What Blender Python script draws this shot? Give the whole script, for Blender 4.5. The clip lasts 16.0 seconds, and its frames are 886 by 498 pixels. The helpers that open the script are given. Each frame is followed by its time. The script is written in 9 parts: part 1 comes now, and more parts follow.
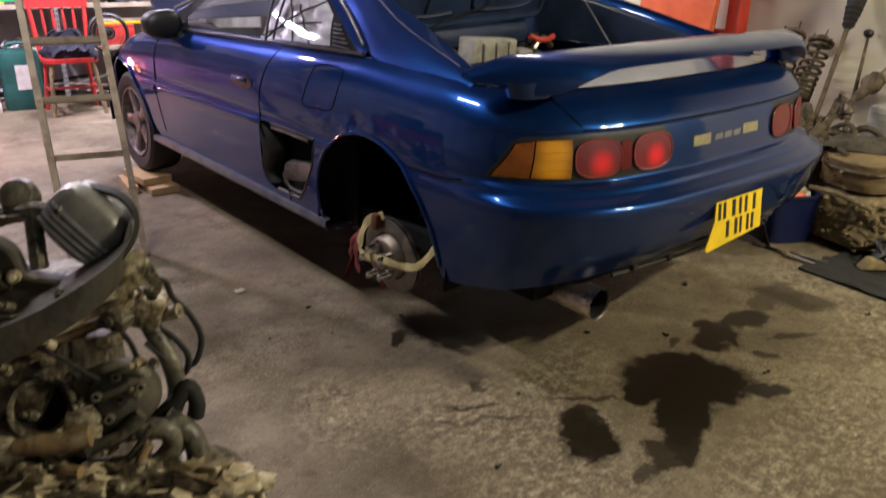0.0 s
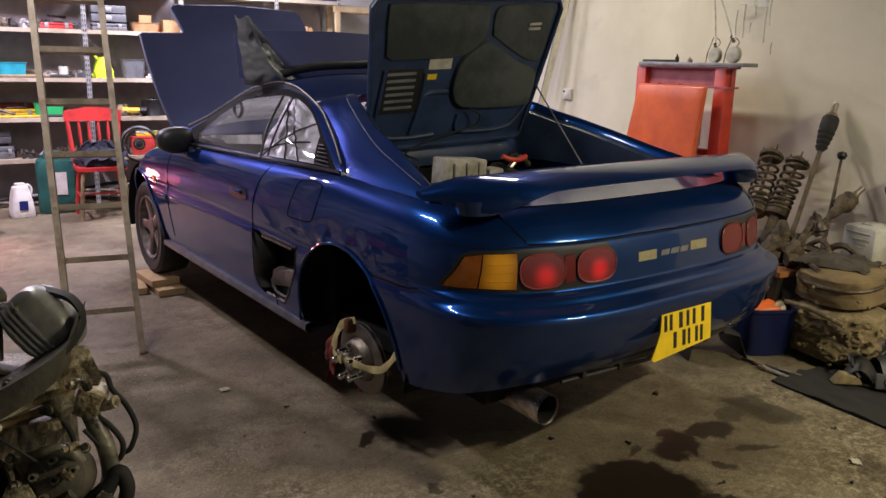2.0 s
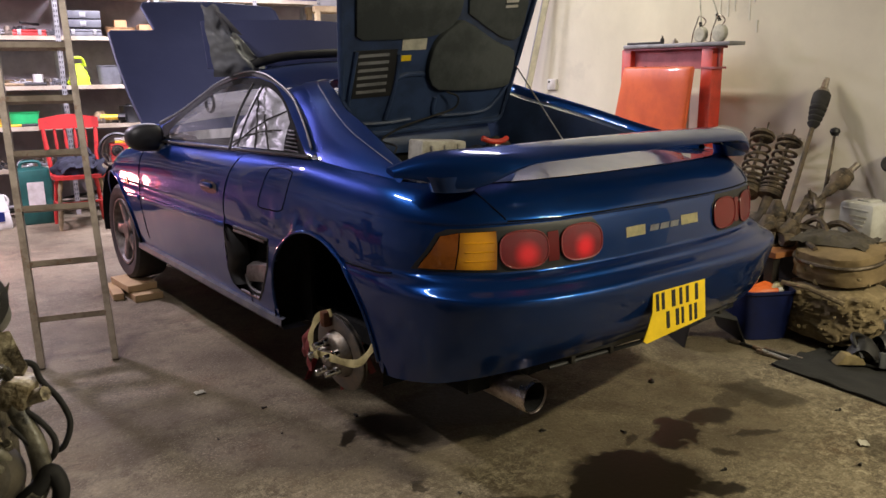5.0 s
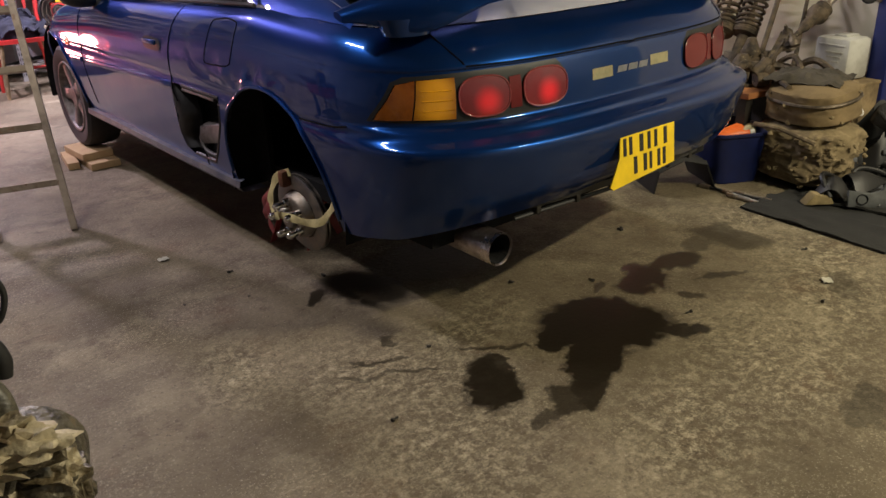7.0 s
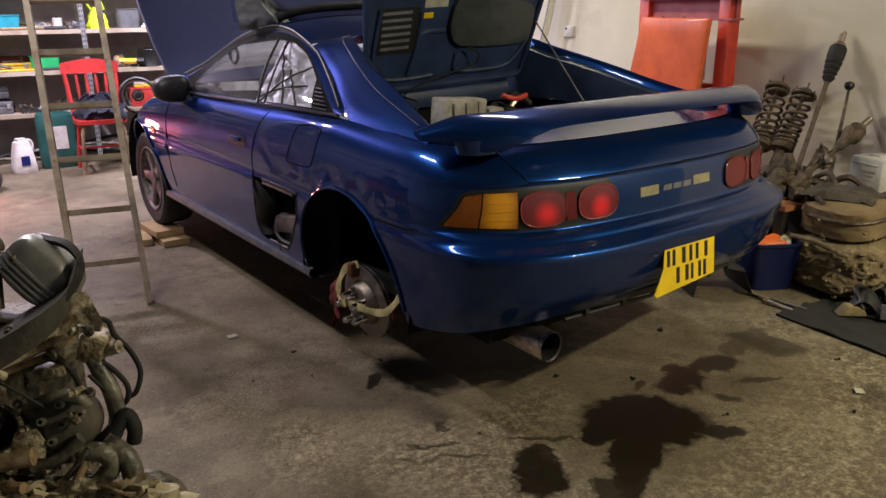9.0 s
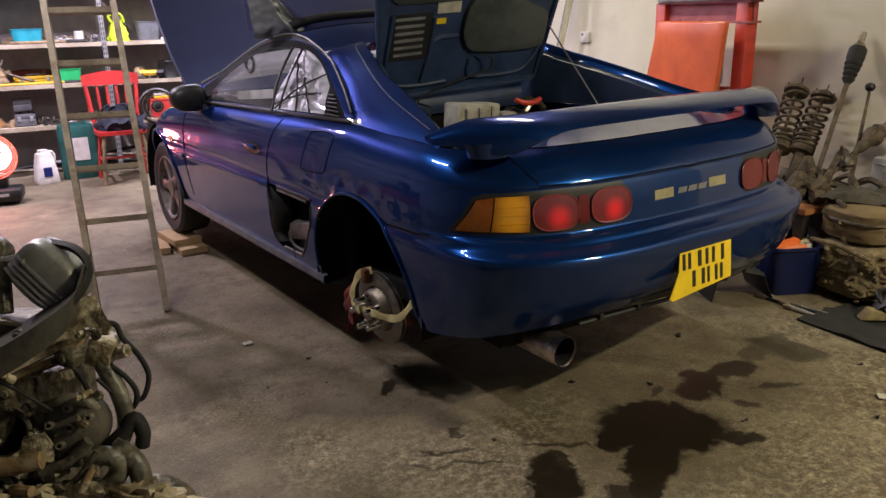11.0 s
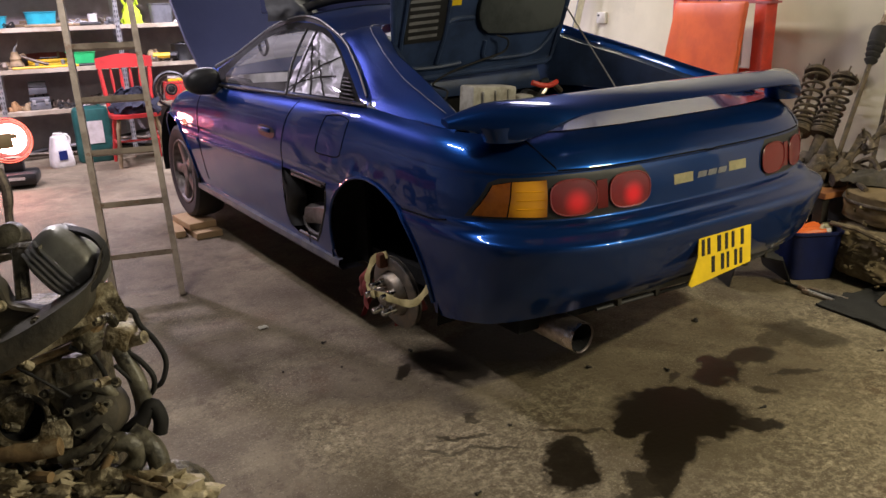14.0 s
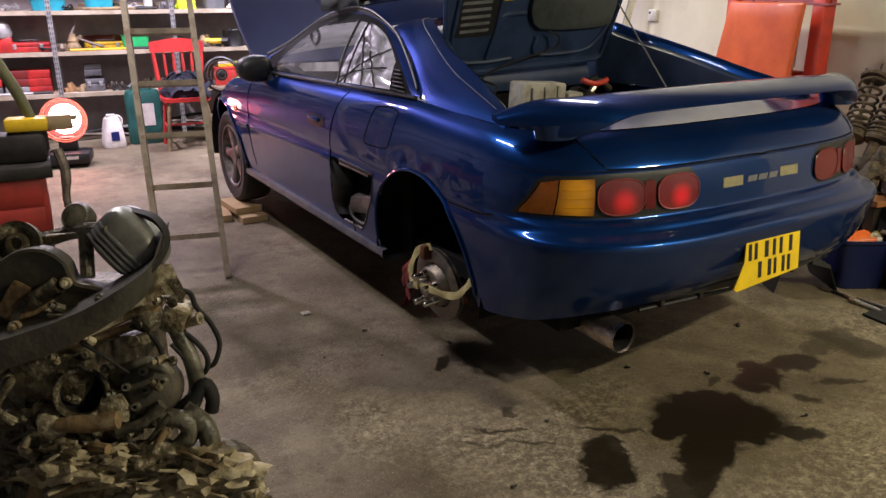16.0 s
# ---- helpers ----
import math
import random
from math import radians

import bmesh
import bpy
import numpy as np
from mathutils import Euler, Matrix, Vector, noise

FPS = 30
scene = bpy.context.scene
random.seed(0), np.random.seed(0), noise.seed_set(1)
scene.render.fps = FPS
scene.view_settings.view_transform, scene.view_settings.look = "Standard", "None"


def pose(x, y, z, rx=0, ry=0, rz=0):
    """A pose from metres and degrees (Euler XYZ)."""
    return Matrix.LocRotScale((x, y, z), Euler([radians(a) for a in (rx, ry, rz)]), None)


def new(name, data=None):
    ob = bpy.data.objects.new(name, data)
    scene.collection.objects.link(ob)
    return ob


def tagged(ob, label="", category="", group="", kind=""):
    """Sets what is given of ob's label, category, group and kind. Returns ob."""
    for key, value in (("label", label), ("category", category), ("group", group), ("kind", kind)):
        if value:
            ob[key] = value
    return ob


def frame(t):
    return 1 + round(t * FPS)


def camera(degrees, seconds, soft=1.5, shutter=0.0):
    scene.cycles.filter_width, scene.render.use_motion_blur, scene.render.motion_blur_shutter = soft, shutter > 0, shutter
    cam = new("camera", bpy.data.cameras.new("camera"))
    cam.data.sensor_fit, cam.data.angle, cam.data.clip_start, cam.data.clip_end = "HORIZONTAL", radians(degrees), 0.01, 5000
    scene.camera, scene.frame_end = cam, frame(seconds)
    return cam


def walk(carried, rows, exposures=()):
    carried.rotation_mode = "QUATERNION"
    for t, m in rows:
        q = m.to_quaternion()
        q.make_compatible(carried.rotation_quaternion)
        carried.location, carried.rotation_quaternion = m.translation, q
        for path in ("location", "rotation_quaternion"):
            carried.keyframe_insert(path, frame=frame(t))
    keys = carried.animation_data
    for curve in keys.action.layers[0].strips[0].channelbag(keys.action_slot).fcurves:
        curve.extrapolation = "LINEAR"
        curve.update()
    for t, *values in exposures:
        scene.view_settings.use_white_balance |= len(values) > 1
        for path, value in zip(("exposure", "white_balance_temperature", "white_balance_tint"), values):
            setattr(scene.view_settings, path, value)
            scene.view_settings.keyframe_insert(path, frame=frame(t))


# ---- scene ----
from mathutils.bvhtree import BVHTree

# ---- camera and its path: t, x, y, z, yaw, pitch, roll ----
cam = camera(59.38, 16.0, soft=1.5, shutter=0.4)
PATH = [
    (0, -2.264, -2.116, 1.339, -39.66, -21.34, 0.87),
    (0.5, -2.163, -2.141, 1.409, -39.26, -17.62, 0.74),
    (1, -2.132, -2.256, 1.388, -37.98, -15.46, 0.28),
    (1.5, -2.173, -2.370, 1.389, -37.33, -15.15, 1.14),
    (2, -2.181, -2.385, 1.401, -37.06, -13.62, 1.24),
    (2.5, -2.164, -2.393, 1.394, -36.98, -13.09, 0.91),
    (3, -2.168, -2.390, 1.393, -37.25, -12.59, 0.87),
    (5.3, -2.011, -2.295, 1.285, -37.45, -13.38, -1.36),
    (5.5, -1.978, -2.279, 1.287, -37.46, -15.65, -2.46),
    (6, -1.955, -2.274, 1.233, -37.64, -21.67, -2.97),
    (6.5, -1.951, -2.273, 1.235, -38.53, -22.64, -2.56),
    (7, -1.976, -2.291, 1.249, -38.92, -23.53, -2.42),
    (7.5, -2.028, -2.347, 1.334, -39.16, -18.26, -2.05),
    (8, -2.124, -2.360, 1.369, -39.04, -18.68, -1.26),
    (8.5, -2.155, -2.390, 1.380, -37.57, -18.21, -0.67),
    (9, -2.162, -2.393, 1.382, -36.55, -17.58, -0.41),
    (9.5, -2.160, -2.386, 1.381, -35.87, -17.09, -0.16),
    (9.7, -2.159, -2.394, 1.364, -35.41, -16.58, -0.38),
    (12, -2.124, -2.403, 1.365, -35.29, -17.28, -1.74),
    (12.5, -2.128, -2.400, 1.367, -35.38, -17.70, -1.93),
    (13, -2.136, -2.396, 1.373, -35.19, -17.72, -1.84),
    (13.5, -2.137, -2.391, 1.373, -34.72, -17.96, -1.76),
    (14, -2.134, -2.380, 1.367, -33.96, -18.16, -1.50),
    (14.5, -2.157, -2.389, 1.376, -33.53, -18.35, -0.80),
    (15, -2.144, -2.378, 1.369, -33.02, -18.49, -0.32),
    (15.5, -2.155, -2.380, 1.369, -31.78, -18.63, -0.18),
    (16, -2.167, -2.383, 1.380, -31.10, -18.72, -0.13),
]
walk(cam, [(t, pose(x, y, z, 0, 0, yaw) @ pose(0, 0, 0, 90 + pitch) @ pose(0, 0, 0, 0, 0, roll))
           for t, x, y, z, yaw, pitch, roll in PATH], [(0, 0.56), (0.6, 0.34), (1.2, 0.15), (3.0, 0.06), (5.5, 0.40), (6.9, 0.42), (7.5, 0.14), (8.5, 0.23), (9.2, 0.14), (12.0, 0.24), (14.0, 0.32), (16, 0.30)])

# ---- world and lamps ----
world = bpy.data.worlds.new("world")
scene.world = world
world.use_nodes = True
world.node_tree.nodes["Background"].inputs[0].default_value = (0.5, 0.55, 0.7, 1)
world.node_tree.nodes["Background"].inputs[1].default_value = 0.035


def area_lamp(name, loc, sx, sy, power, colour):
    """A rectangular lamp that shines down."""
    data = bpy.data.lights.new(name, "AREA")
    data.shape, data.size, data.size_y, data.energy, data.color = "RECTANGLE", sx, sy, power, colour
    ob = new(name, data)
    ob.matrix_basis = pose(*loc)
    return tagged(ob, kind="structure")


area_lamp("lamp", (-1.70, 4.15, 2.70), 0.16, 0.50, 120, (0.94, 0.79, 0.98))
area_lamp("tube_light", (0.5, 4.55, 2.70), 1.2, 0.10, 150, (0.88, 0.82, 1.0))
area_lamp("tube_light", (1.25, 1.5, 2.70), 0.10, 0.8, 30, (1.0, 0.93, 0.74))
area_lamp("tube_light", (0.90, -3.3, 2.70), 0.7, 0.10, 132, (1.0, 0.89, 0.63))
area_lamp("tube_light", (-2.0, 0.65, 2.70), 0.10, 1.0, 40, (0.99, 0.91, 0.92))




# ---- materials ----
def material(name, colour, rough=0.5, metal=0.0, vary=0.0, scale=8.0, bump=0.0, bump_scale=60.0, second=None, coat=0.0,
             emit=None, strength=0.0, island=0.0, spec=0.5, detail=6.0, lo=0.42, hi=0.62, rough_vary=0.0, third=None, third_scale=5.0, third_lo=0.52, third_hi=0.62, coat_ior=1.5):
    """A principled material whose colour varies towards `second` by noise, with fine relief."""
    m = bpy.data.materials.new(name)
    m.use_nodes = True
    nt = m.node_tree
    b = nt.nodes["Principled BSDF"]
    b.inputs["Base Color"].default_value = (*colour, 1)
    b.inputs["Roughness"].default_value = rough
    b.inputs["Metallic"].default_value = metal
    b.inputs["Specular IOR Level"].default_value = spec
    b.inputs["Coat Weight"].default_value = coat
    b.inputs["Coat Roughness"].default_value = 0.04
    b.inputs["Coat IOR"].default_value = coat_ior
    tc = nt.nodes.new("ShaderNodeTexCoord")
    if second or vary:
        second = second or tuple(c * (1 - vary) for c in colour)
        n1 = nt.nodes.new("ShaderNodeTexNoise")
        n1.inputs["Scale"].default_value, n1.inputs["Detail"].default_value = scale, detail
        n1.inputs["Roughness"].default_value = 0.65
        nt.links.new(tc.outputs["Object"], n1.inputs["Vector"])
        r = nt.nodes.new("ShaderNodeMapRange")
        r.inputs["From Min"].default_value, r.inputs["From Max"].default_value = lo, hi
        nt.links.new(n1.outputs["Fac"], r.inputs["Value"])
        mix = nt.nodes.new("ShaderNodeMix")
        mix.data_type = "RGBA"
        mix.inputs["A"].default_value, mix.inputs["B"].default_value = (*colour, 1), (*second, 1)
        nt.links.new(r.outputs["Result"], mix.inputs["Factor"])
        out = mix.outputs["Result"]
        if island:
            g = nt.nodes.new("ShaderNodeNewGeometry")
            h = nt.nodes.new("ShaderNodeHueSaturation")
            mr = nt.nodes.new("ShaderNodeMapRange")
            mr.inputs["To Min"].default_value, mr.inputs["To Max"].default_value = 1 - island, 1 + island
            nt.links.new(g.outputs["Random Per Island"], mr.inputs["Value"])
            nt.links.new(mr.outputs["Result"], h.inputs["Value"])
            nt.links.new(out, h.inputs["Color"])
            out = h.outputs["Color"]
        if third:
            n3 = nt.nodes.new("ShaderNodeTexNoise")
            n3.inputs["Scale"].default_value, n3.inputs["Detail"].default_value, n3.inputs["Roughness"].default_value = third_scale, 10.0, 0.7
            nt.links.new(tc.outputs["Object"], n3.inputs["Vector"])
            r3 = nt.nodes.new("ShaderNodeMapRange")
            r3.inputs["From Min"].default_value, r3.inputs["From Max"].default_value = third_lo, third_hi
            nt.links.new(n3.outputs["Fac"], r3.inputs["Value"])
            mx3 = nt.nodes.new("ShaderNodeMix")
            mx3.data_type = "RGBA"
            nt.links.new(out, mx3.inputs["A"])
            mx3.inputs["B"].default_value = (*third, 1)
            nt.links.new(r3.outputs["Result"], mx3.inputs["Factor"])
            out = mx3.outputs["Result"]
        nt.links.new(out, b.inputs["Base Color"])
        if rough_vary:
            rr = nt.nodes.new("ShaderNodeMapRange")
            rr.inputs["To Min"].default_value, rr.inputs["To Max"].default_value = rough, min(1.0, rough + rough_vary)
            nt.links.new(r.outputs["Result"], rr.inputs["Value"])
            nt.links.new(rr.outputs["Result"], b.inputs["Roughness"])
    if bump:
        n2 = nt.nodes.new("ShaderNodeTexNoise")
        n2.inputs["Scale"].default_value, n2.inputs["Detail"].default_value = bump_scale, 8.0
        nt.links.new(tc.outputs["Object"], n2.inputs["Vector"])
        bp = nt.nodes.new("ShaderNodeBump")
        bp.inputs["Strength"].default_value, bp.inputs["Distance"].default_value = bump, 0.01
        nt.links.new(n2.outputs["Fac"], bp.inputs["Height"])
        nt.links.new(bp.outputs["Normal"], b.inputs["Normal"])
    if emit:
        b.inputs["Emission Color"].default_value = (*emit, 1)
        b.inputs["Emission Strength"].default_value = strength
    return m


def glass(name, colour=(1, 1, 1), rough=0.0, clear=0.85, dust=0.0, film="ShaderNodeBsdfDiffuse"):
    """A thin pane: mostly see-through, with a gloss that grows at a slant."""
    m = bpy.data.materials.new(name)
    m.use_nodes = True
    nt = m.node_tree
    nt.nodes.remove(nt.nodes["Principled BSDF"])
    t, g, f, mix = (nt.nodes.new(n) for n in ("ShaderNodeBsdfTransparent", "ShaderNodeBsdfGlossy", "ShaderNodeFresnel", "ShaderNodeMixShader"))
    t.inputs[0].default_value = (*(c * clear for c in colour), 1)
    g.inputs["Roughness"].default_value = rough
    f.inputs[0].default_value = 1.5
    nt.links.new(f.outputs[0], mix.inputs[0])
    through_ = t.outputs[0]
    if dust:
        # a film of dust that scatters a little light
        veil, d, n, r = (nt.nodes.new(k) for k in ("ShaderNodeMixShader", film, "ShaderNodeTexNoise", "ShaderNodeMapRange"))
        d.inputs[0].default_value = (0.75, 0.72, 0.70, 1)
        n.inputs["Scale"].default_value, n.inputs["Detail"].default_value = 5.0, 8.0
        r.inputs["To Min"].default_value, r.inputs["To Max"].default_value = dust * 0.4, dust * 1.6
        nt.links.new(n.outputs["Fac"], r.inputs["Value"])
        nt.links.new(r.outputs["Result"], veil.inputs[0])
        nt.links.new(through_, veil.inputs[1])
        nt.links.new(d.outputs[0], veil.inputs[2])
        through_ = veil.outputs[0]
    nt.links.new(through_, mix.inputs[1])
    nt.links.new(g.outputs[0], mix.inputs[2])
    nt.links.new(mix.outputs[0], nt.nodes["Material Output"].inputs[0])
    return m


def car_paint():
    """Deep blue metallic under a clear coat, with a thin film of workshop dust that settles on upward faces."""
    m = material("blue_car_paint", (0.0045, 0.030, 0.140), 0.30, 0.66, second=(0.0055, 0.034, 0.155), scale=3, coat=1.0, rough_vary=0.06, coat_ior=1.45, spec=0.2, bump=0.010, bump_scale=4.0)
    nt = m.node_tree
    b = nt.nodes["Principled BSDF"]
    b.inputs["Coat Roughness"].default_value = 0.03
    b.inputs["Specular Tint"].default_value = (0.06, 0.40, 0.75, 1)
    d, mix, n, g, sep, up, pat, mul = (nt.nodes.new(k) for k in ("ShaderNodeBsdfDiffuse", "ShaderNodeMixShader", "ShaderNodeTexNoise", "ShaderNodeNewGeometry", "ShaderNodeSeparateXYZ",
                                                               "ShaderNodeMapRange", "ShaderNodeMapRange", "ShaderNodeMath"))
    d.inputs[0].default_value = (0.26, 0.25, 0.24, 1)
    n.inputs["Scale"].default_value, n.inputs["Detail"].default_value, n.inputs["Roughness"].default_value = 4.5, 10.0, 0.72
    nt.links.new(g.outputs["Position"], n.inputs["Vector"])
    nt.links.new(g.outputs["Normal"], sep.inputs[0])
    nt.links.new(sep.outputs["Z"], up.inputs["Value"])
    up.inputs["From Min"].default_value, up.inputs["From Max"].default_value, up.inputs["To Min"].default_value, up.inputs["To Max"].default_value = 0.80, 1.0, 0.003, 0.03
    nt.links.new(n.outputs["Fac"], pat.inputs["Value"])
    pat.inputs["From Min"].default_value, pat.inputs["From Max"].default_value = 0.36, 0.70
    mul.operation = "MULTIPLY"
    nt.links.new(up.outputs[0], mul.inputs[0])
    nt.links.new(pat.outputs[0], mul.inputs[1])
    nt.links.new(mul.outputs[0], mix.inputs[0])
    nt.links.new(b.outputs[0], mix.inputs[1])
    nt.links.new(d.outputs[0], mix.inputs[2])
    nt.links.new(mix.outputs[0], nt.nodes["Material Output"].inputs[0])
    return m


PLASTER = material("cream_plaster", (0.71, 0.665, 0.54), 0.75, second=(0.60, 0.56, 0.455), scale=1.1, bump=0.12, bump_scale=7, third=(0.44, 0.42, 0.35), third_scale=1.7, third_lo=0.56, third_hi=0.86, lo=0.38, hi=0.66)
GREYWALL = material("grey_wall_paint", (0.48, 0.47, 0.47), 0.85, second=(0.36, 0.35, 0.35), scale=2.0, bump=0.2, bump_scale=30)
# the ceiling is out of view; its dark tone deepens the paint's reflections
CEIL = material("ceiling_paint", (0.11, 0.105, 0.10), 0.9, vary=0.2, scale=2)
BLUE = car_paint()
# grey of the unseen walls, chosen for how it reflects in the car
DARKWALL = material("unseen_wall_grey", (0.27, 0.30, 0.335), 0.8, second=(0.145, 0.165, 0.19), scale=1.2, bump=0.2, bump_scale=12)
DARKBLUE = material("dark_blue_underside", (0.030, 0.052, 0.120), 0.36, 0.0, vary=0.4, scale=9)
BLACK = material("black_plastic", (0.012, 0.012, 0.013), 0.5, vary=0.4, scale=20)
MATT = material("matt_black_lining", (0.010, 0.010, 0.011), 0.95, vary=0.4, scale=14, bump=0.3, bump_scale=90, spec=0.2)
RUBBER = material("black_rubber", (0.016, 0.015, 0.015), 0.75, vary=0.4, scale=30)


# ---- building tools ----
def part(name, bm, mat, parent=None, label="", smooth=True, kind=""):
    """Links a bmesh as one mesh object, under a thing if one is given."""
    me = bpy.data.meshes.new(name)
    bm.normal_update()
    bm.to_mesh(me)
    bm.free()
    for m in (mat if isinstance(mat, (list, tuple)) else [mat]):
        me.materials.append(m)
    if smooth:
        me.polygons.foreach_set("use_smooth", [True] * len(me.polygons))
        me.set_sharp_from_angle(angle=radians(38))
    ob = new(name, me)
    if parent:
        ob.parent = parent
    return tagged(ob, label, kind=kind)


def thing(name, label, category, at=(0, 0, 0), turn=0.0, group=""):
    """An empty at the base of a thing."""
    ob = new(name)
    ob.empty_display_size = 0.1
    ob.matrix_basis = pose(*at, 0, 0, turn)
    return tagged(ob, label, category, group)


def box(bm, cx, cy, cz, sx, sy, sz, m=None, bevel=0.0):
    """A box by its centre and sizes, optionally with rounded edges."""
    r = bmesh.ops.create_cube(bm, size=1.0)
    mat = Matrix.Translation((cx, cy, cz)) @ (m or Matrix.Identity(4)) @ Matrix.Diagonal((sx, sy, sz, 1))
    bmesh.ops.transform(bm, matrix=mat, verts=r["verts"])
    if bevel:
        es = list({e for v in r["verts"] for e in v.link_edges})
        bmesh.ops.bevel(bm, geom=es, offset=bevel, segments=2, affect="EDGES", profile=0.5)
    return bm


def boxed(cx, cy, cz, sx, sy, sz, bevel=0.0, m=None):
    return box(bmesh.new(), cx, cy, cz, sx, sy, sz, m, bevel)


def tube(bm, pts, radius, n=8, cap=True):
    """A round tube along points; radius is a number or one per point."""
    pts = [Vector(p) for p in pts]
    rad = radius if isinstance(radius, (list, tuple)) else [radius] * len(pts)
    up = Vector((0, 0, 1))
    rings = []
    for i, p in enumerate(pts):
        d = (pts[min(i + 1, len(pts) - 1)] - pts[max(i - 1, 0)]).normalized()
        if abs(d.dot(up)) > 0.95:
            up = Vector((1, 0, 0)) if abs(d.x) < 0.9 else Vector((0, 1, 0))
        a = d.cross(up).normalized()
        b = d.cross(a)
        up = -b if (-b).dot(up) > 0 else b
        rings.append([bm.verts.new(p + (a * math.cos(k) + b * math.sin(k)) * rad[i]) for k in (2 * math.pi * j / n for j in range(n))])
    for r0, r1 in zip(rings, rings[1:]):
        for j in range(n):
            bm.faces.new((r0[j], r0[(j + 1) % n], r1[(j + 1) % n], r1[j]))
    if cap:
        bm.faces.new(rings[0][::-1])
        bm.faces.new(rings[-1])
    return bm


def smooth_path(pts, steps=6):
    """Catmull-Rom points through a few."""
    p = [Vector(q) for q in pts]
    p = [2 * p[0] - p[1]] + p + [2 * p[-1] - p[-2]]
    out = []
    for i in range(1, len(p) - 2):
        for k in range(steps):
            t = k / steps
            out.append(0.5 * (2 * p[i] + (p[i + 1] - p[i - 1]) * t + (2 * p[i - 1] - 5 * p[i] + 4 * p[i + 1] - p[i + 2]) * t * t
                              + (3 * p[i] - p[i - 1] - 3 * p[i + 1] + p[i + 2]) * t ** 3))
    return out + [p[-2]]


def lathe(bm, profile, n=24, m=None, close=False):
    """Turns (radius, height) pairs round the z axis."""
    m = m or Matrix.Identity(4)
    rings = []
    for r, h in profile:
        rings.append([bm.verts.new(m @ Vector((max(r, 1e-4) * math.cos(2 * math.pi * k / n), max(r, 1e-4) * math.sin(2 * math.pi * k / n), h))) for k in range(n)])
    for r0, r1 in zip(rings, rings[1:]):
        for k in range(n):
            bm.faces.new((r0[k], r0[(k + 1) % n], r1[(k + 1) % n], r1[k]))
    if close:
        bm.faces.new(rings[0][::-1])
        bm.faces.new(rings[-1])
    return bm


def grid(bm, rows):
    """A sheet through rows of points, all of one length."""
    vs = [[bm.verts.new(p) for p in row] for row in rows]
    for a, b in zip(vs, vs[1:]):
        for i in range(len(a) - 1):
            bm.faces.new((a[i], a[i + 1], b[i + 1], b[i]))
    return vs


def outline(bm, pts, depth, m=None):
    """A flat plate: a polygon in x, y with a thickness in z."""
    m = m or Matrix.Identity(4)
    lo = [bm.verts.new(m @ Vector((x, y, 0))) for x, y in pts]
    hi = [bm.verts.new(m @ Vector((x, y, depth))) for x, y in pts]
    bm.faces.new(lo[::-1])
    bm.faces.new(hi)
    for i in range(len(pts)):
        j = (i + 1) % len(pts)
        bm.faces.new((lo[i], lo[j], hi[j], hi[i]))
    return bm


def interp(table, v):
    xs = [r[0] for r in table]
    return [float(np.interp(v, xs, [r[k] for r in table])) for k in range(1, len(table[0]))]


def cut(bm, faces, poly, axes):
    """Cuts a convex polygon, seen along the third axis, out of the faces; returns the faces inside it."""
    i, j = axes
    area = sum(poly[k][0] * poly[(k + 1) % len(poly)][1] - poly[(k + 1) % len(poly)][0] * poly[k][1] for k in range(len(poly)))
    inside = [f for f in faces if f.is_valid]
    for k in range(len(poly)):
        a, b = poly[k], poly[(k + 1) % len(poly)]
        no = Vector((0, 0, 0))
        no[i], no[j] = (b[1] - a[1], a[0] - b[0]) if area > 0 else (a[1] - b[1], b[0] - a[0])
        co = Vector((0, 0, 0))
        co[i], co[j] = a
        geom = list({v for f in inside for v in f.verts}) + list({e for f in inside for e in f.edges}) + inside
        if not geom:
            return []
        r = bmesh.ops.bisect_plane(bm, geom=geom, dist=1e-5, plane_co=co, plane_no=no)
        cand = {g for g in r["geom"] if isinstance(g, bmesh.types.BMFace)} | {f for f in inside if f.is_valid}
        inside = [f for f in cand if (f.calc_center_median() - co).dot(no) < 0]
    return inside


def take(bm, faces):
    """Moves faces out of a bmesh into a new one."""
    out, made = bmesh.new(), {}
    for f in faces:
        for v in f.verts:
            if v not in made:
                made[v] = out.verts.new(v.co)
        out.faces.new([made[v] for v in f.verts])
    bmesh.ops.delete(bm, geom=faces, context="FACES")
    return out


def thicken(bm, depth):
    """Gives a sheet a thickness, away from its normals."""
    bm.normal_update()
    bmesh.ops.solidify(bm, geom=list(bm.faces), thickness=depth)
    return bm


def mirror(bm):
    """Adds the mirror image across x = 0."""
    r = bmesh.ops.duplicate(bm, geom=list(bm.verts) + list(bm.edges) + list(bm.faces))
    vs = [g for g in r["geom"] if isinstance(g, bmesh.types.BMVert)]
    fs = [g for g in r["geom"] if isinstance(g, bmesh.types.BMFace)]
    for v in vs:
        v.co.x = -v.co.x
    bmesh.ops.reverse_faces(bm, faces=fs)
    return bm


# ---- the room; it stands 8 degrees askew to the car ----
ROOM = Matrix.Translation((2.2, -0.5, 0)) @ pose(0, 0, 0, 0, 0, -8)
U0, V0, V1, H = -7.2, -4.6, 6.0, 2.75


def slab(name, cx, cy, cz, sx, sy, sz, mat, label):
    ob = part(name, boxed(cx, cy, cz, sx, sy, sz), mat, None, smooth=False)
    ob.matrix_basis = ROOM
    return tagged(ob, label, "", "", "structure")


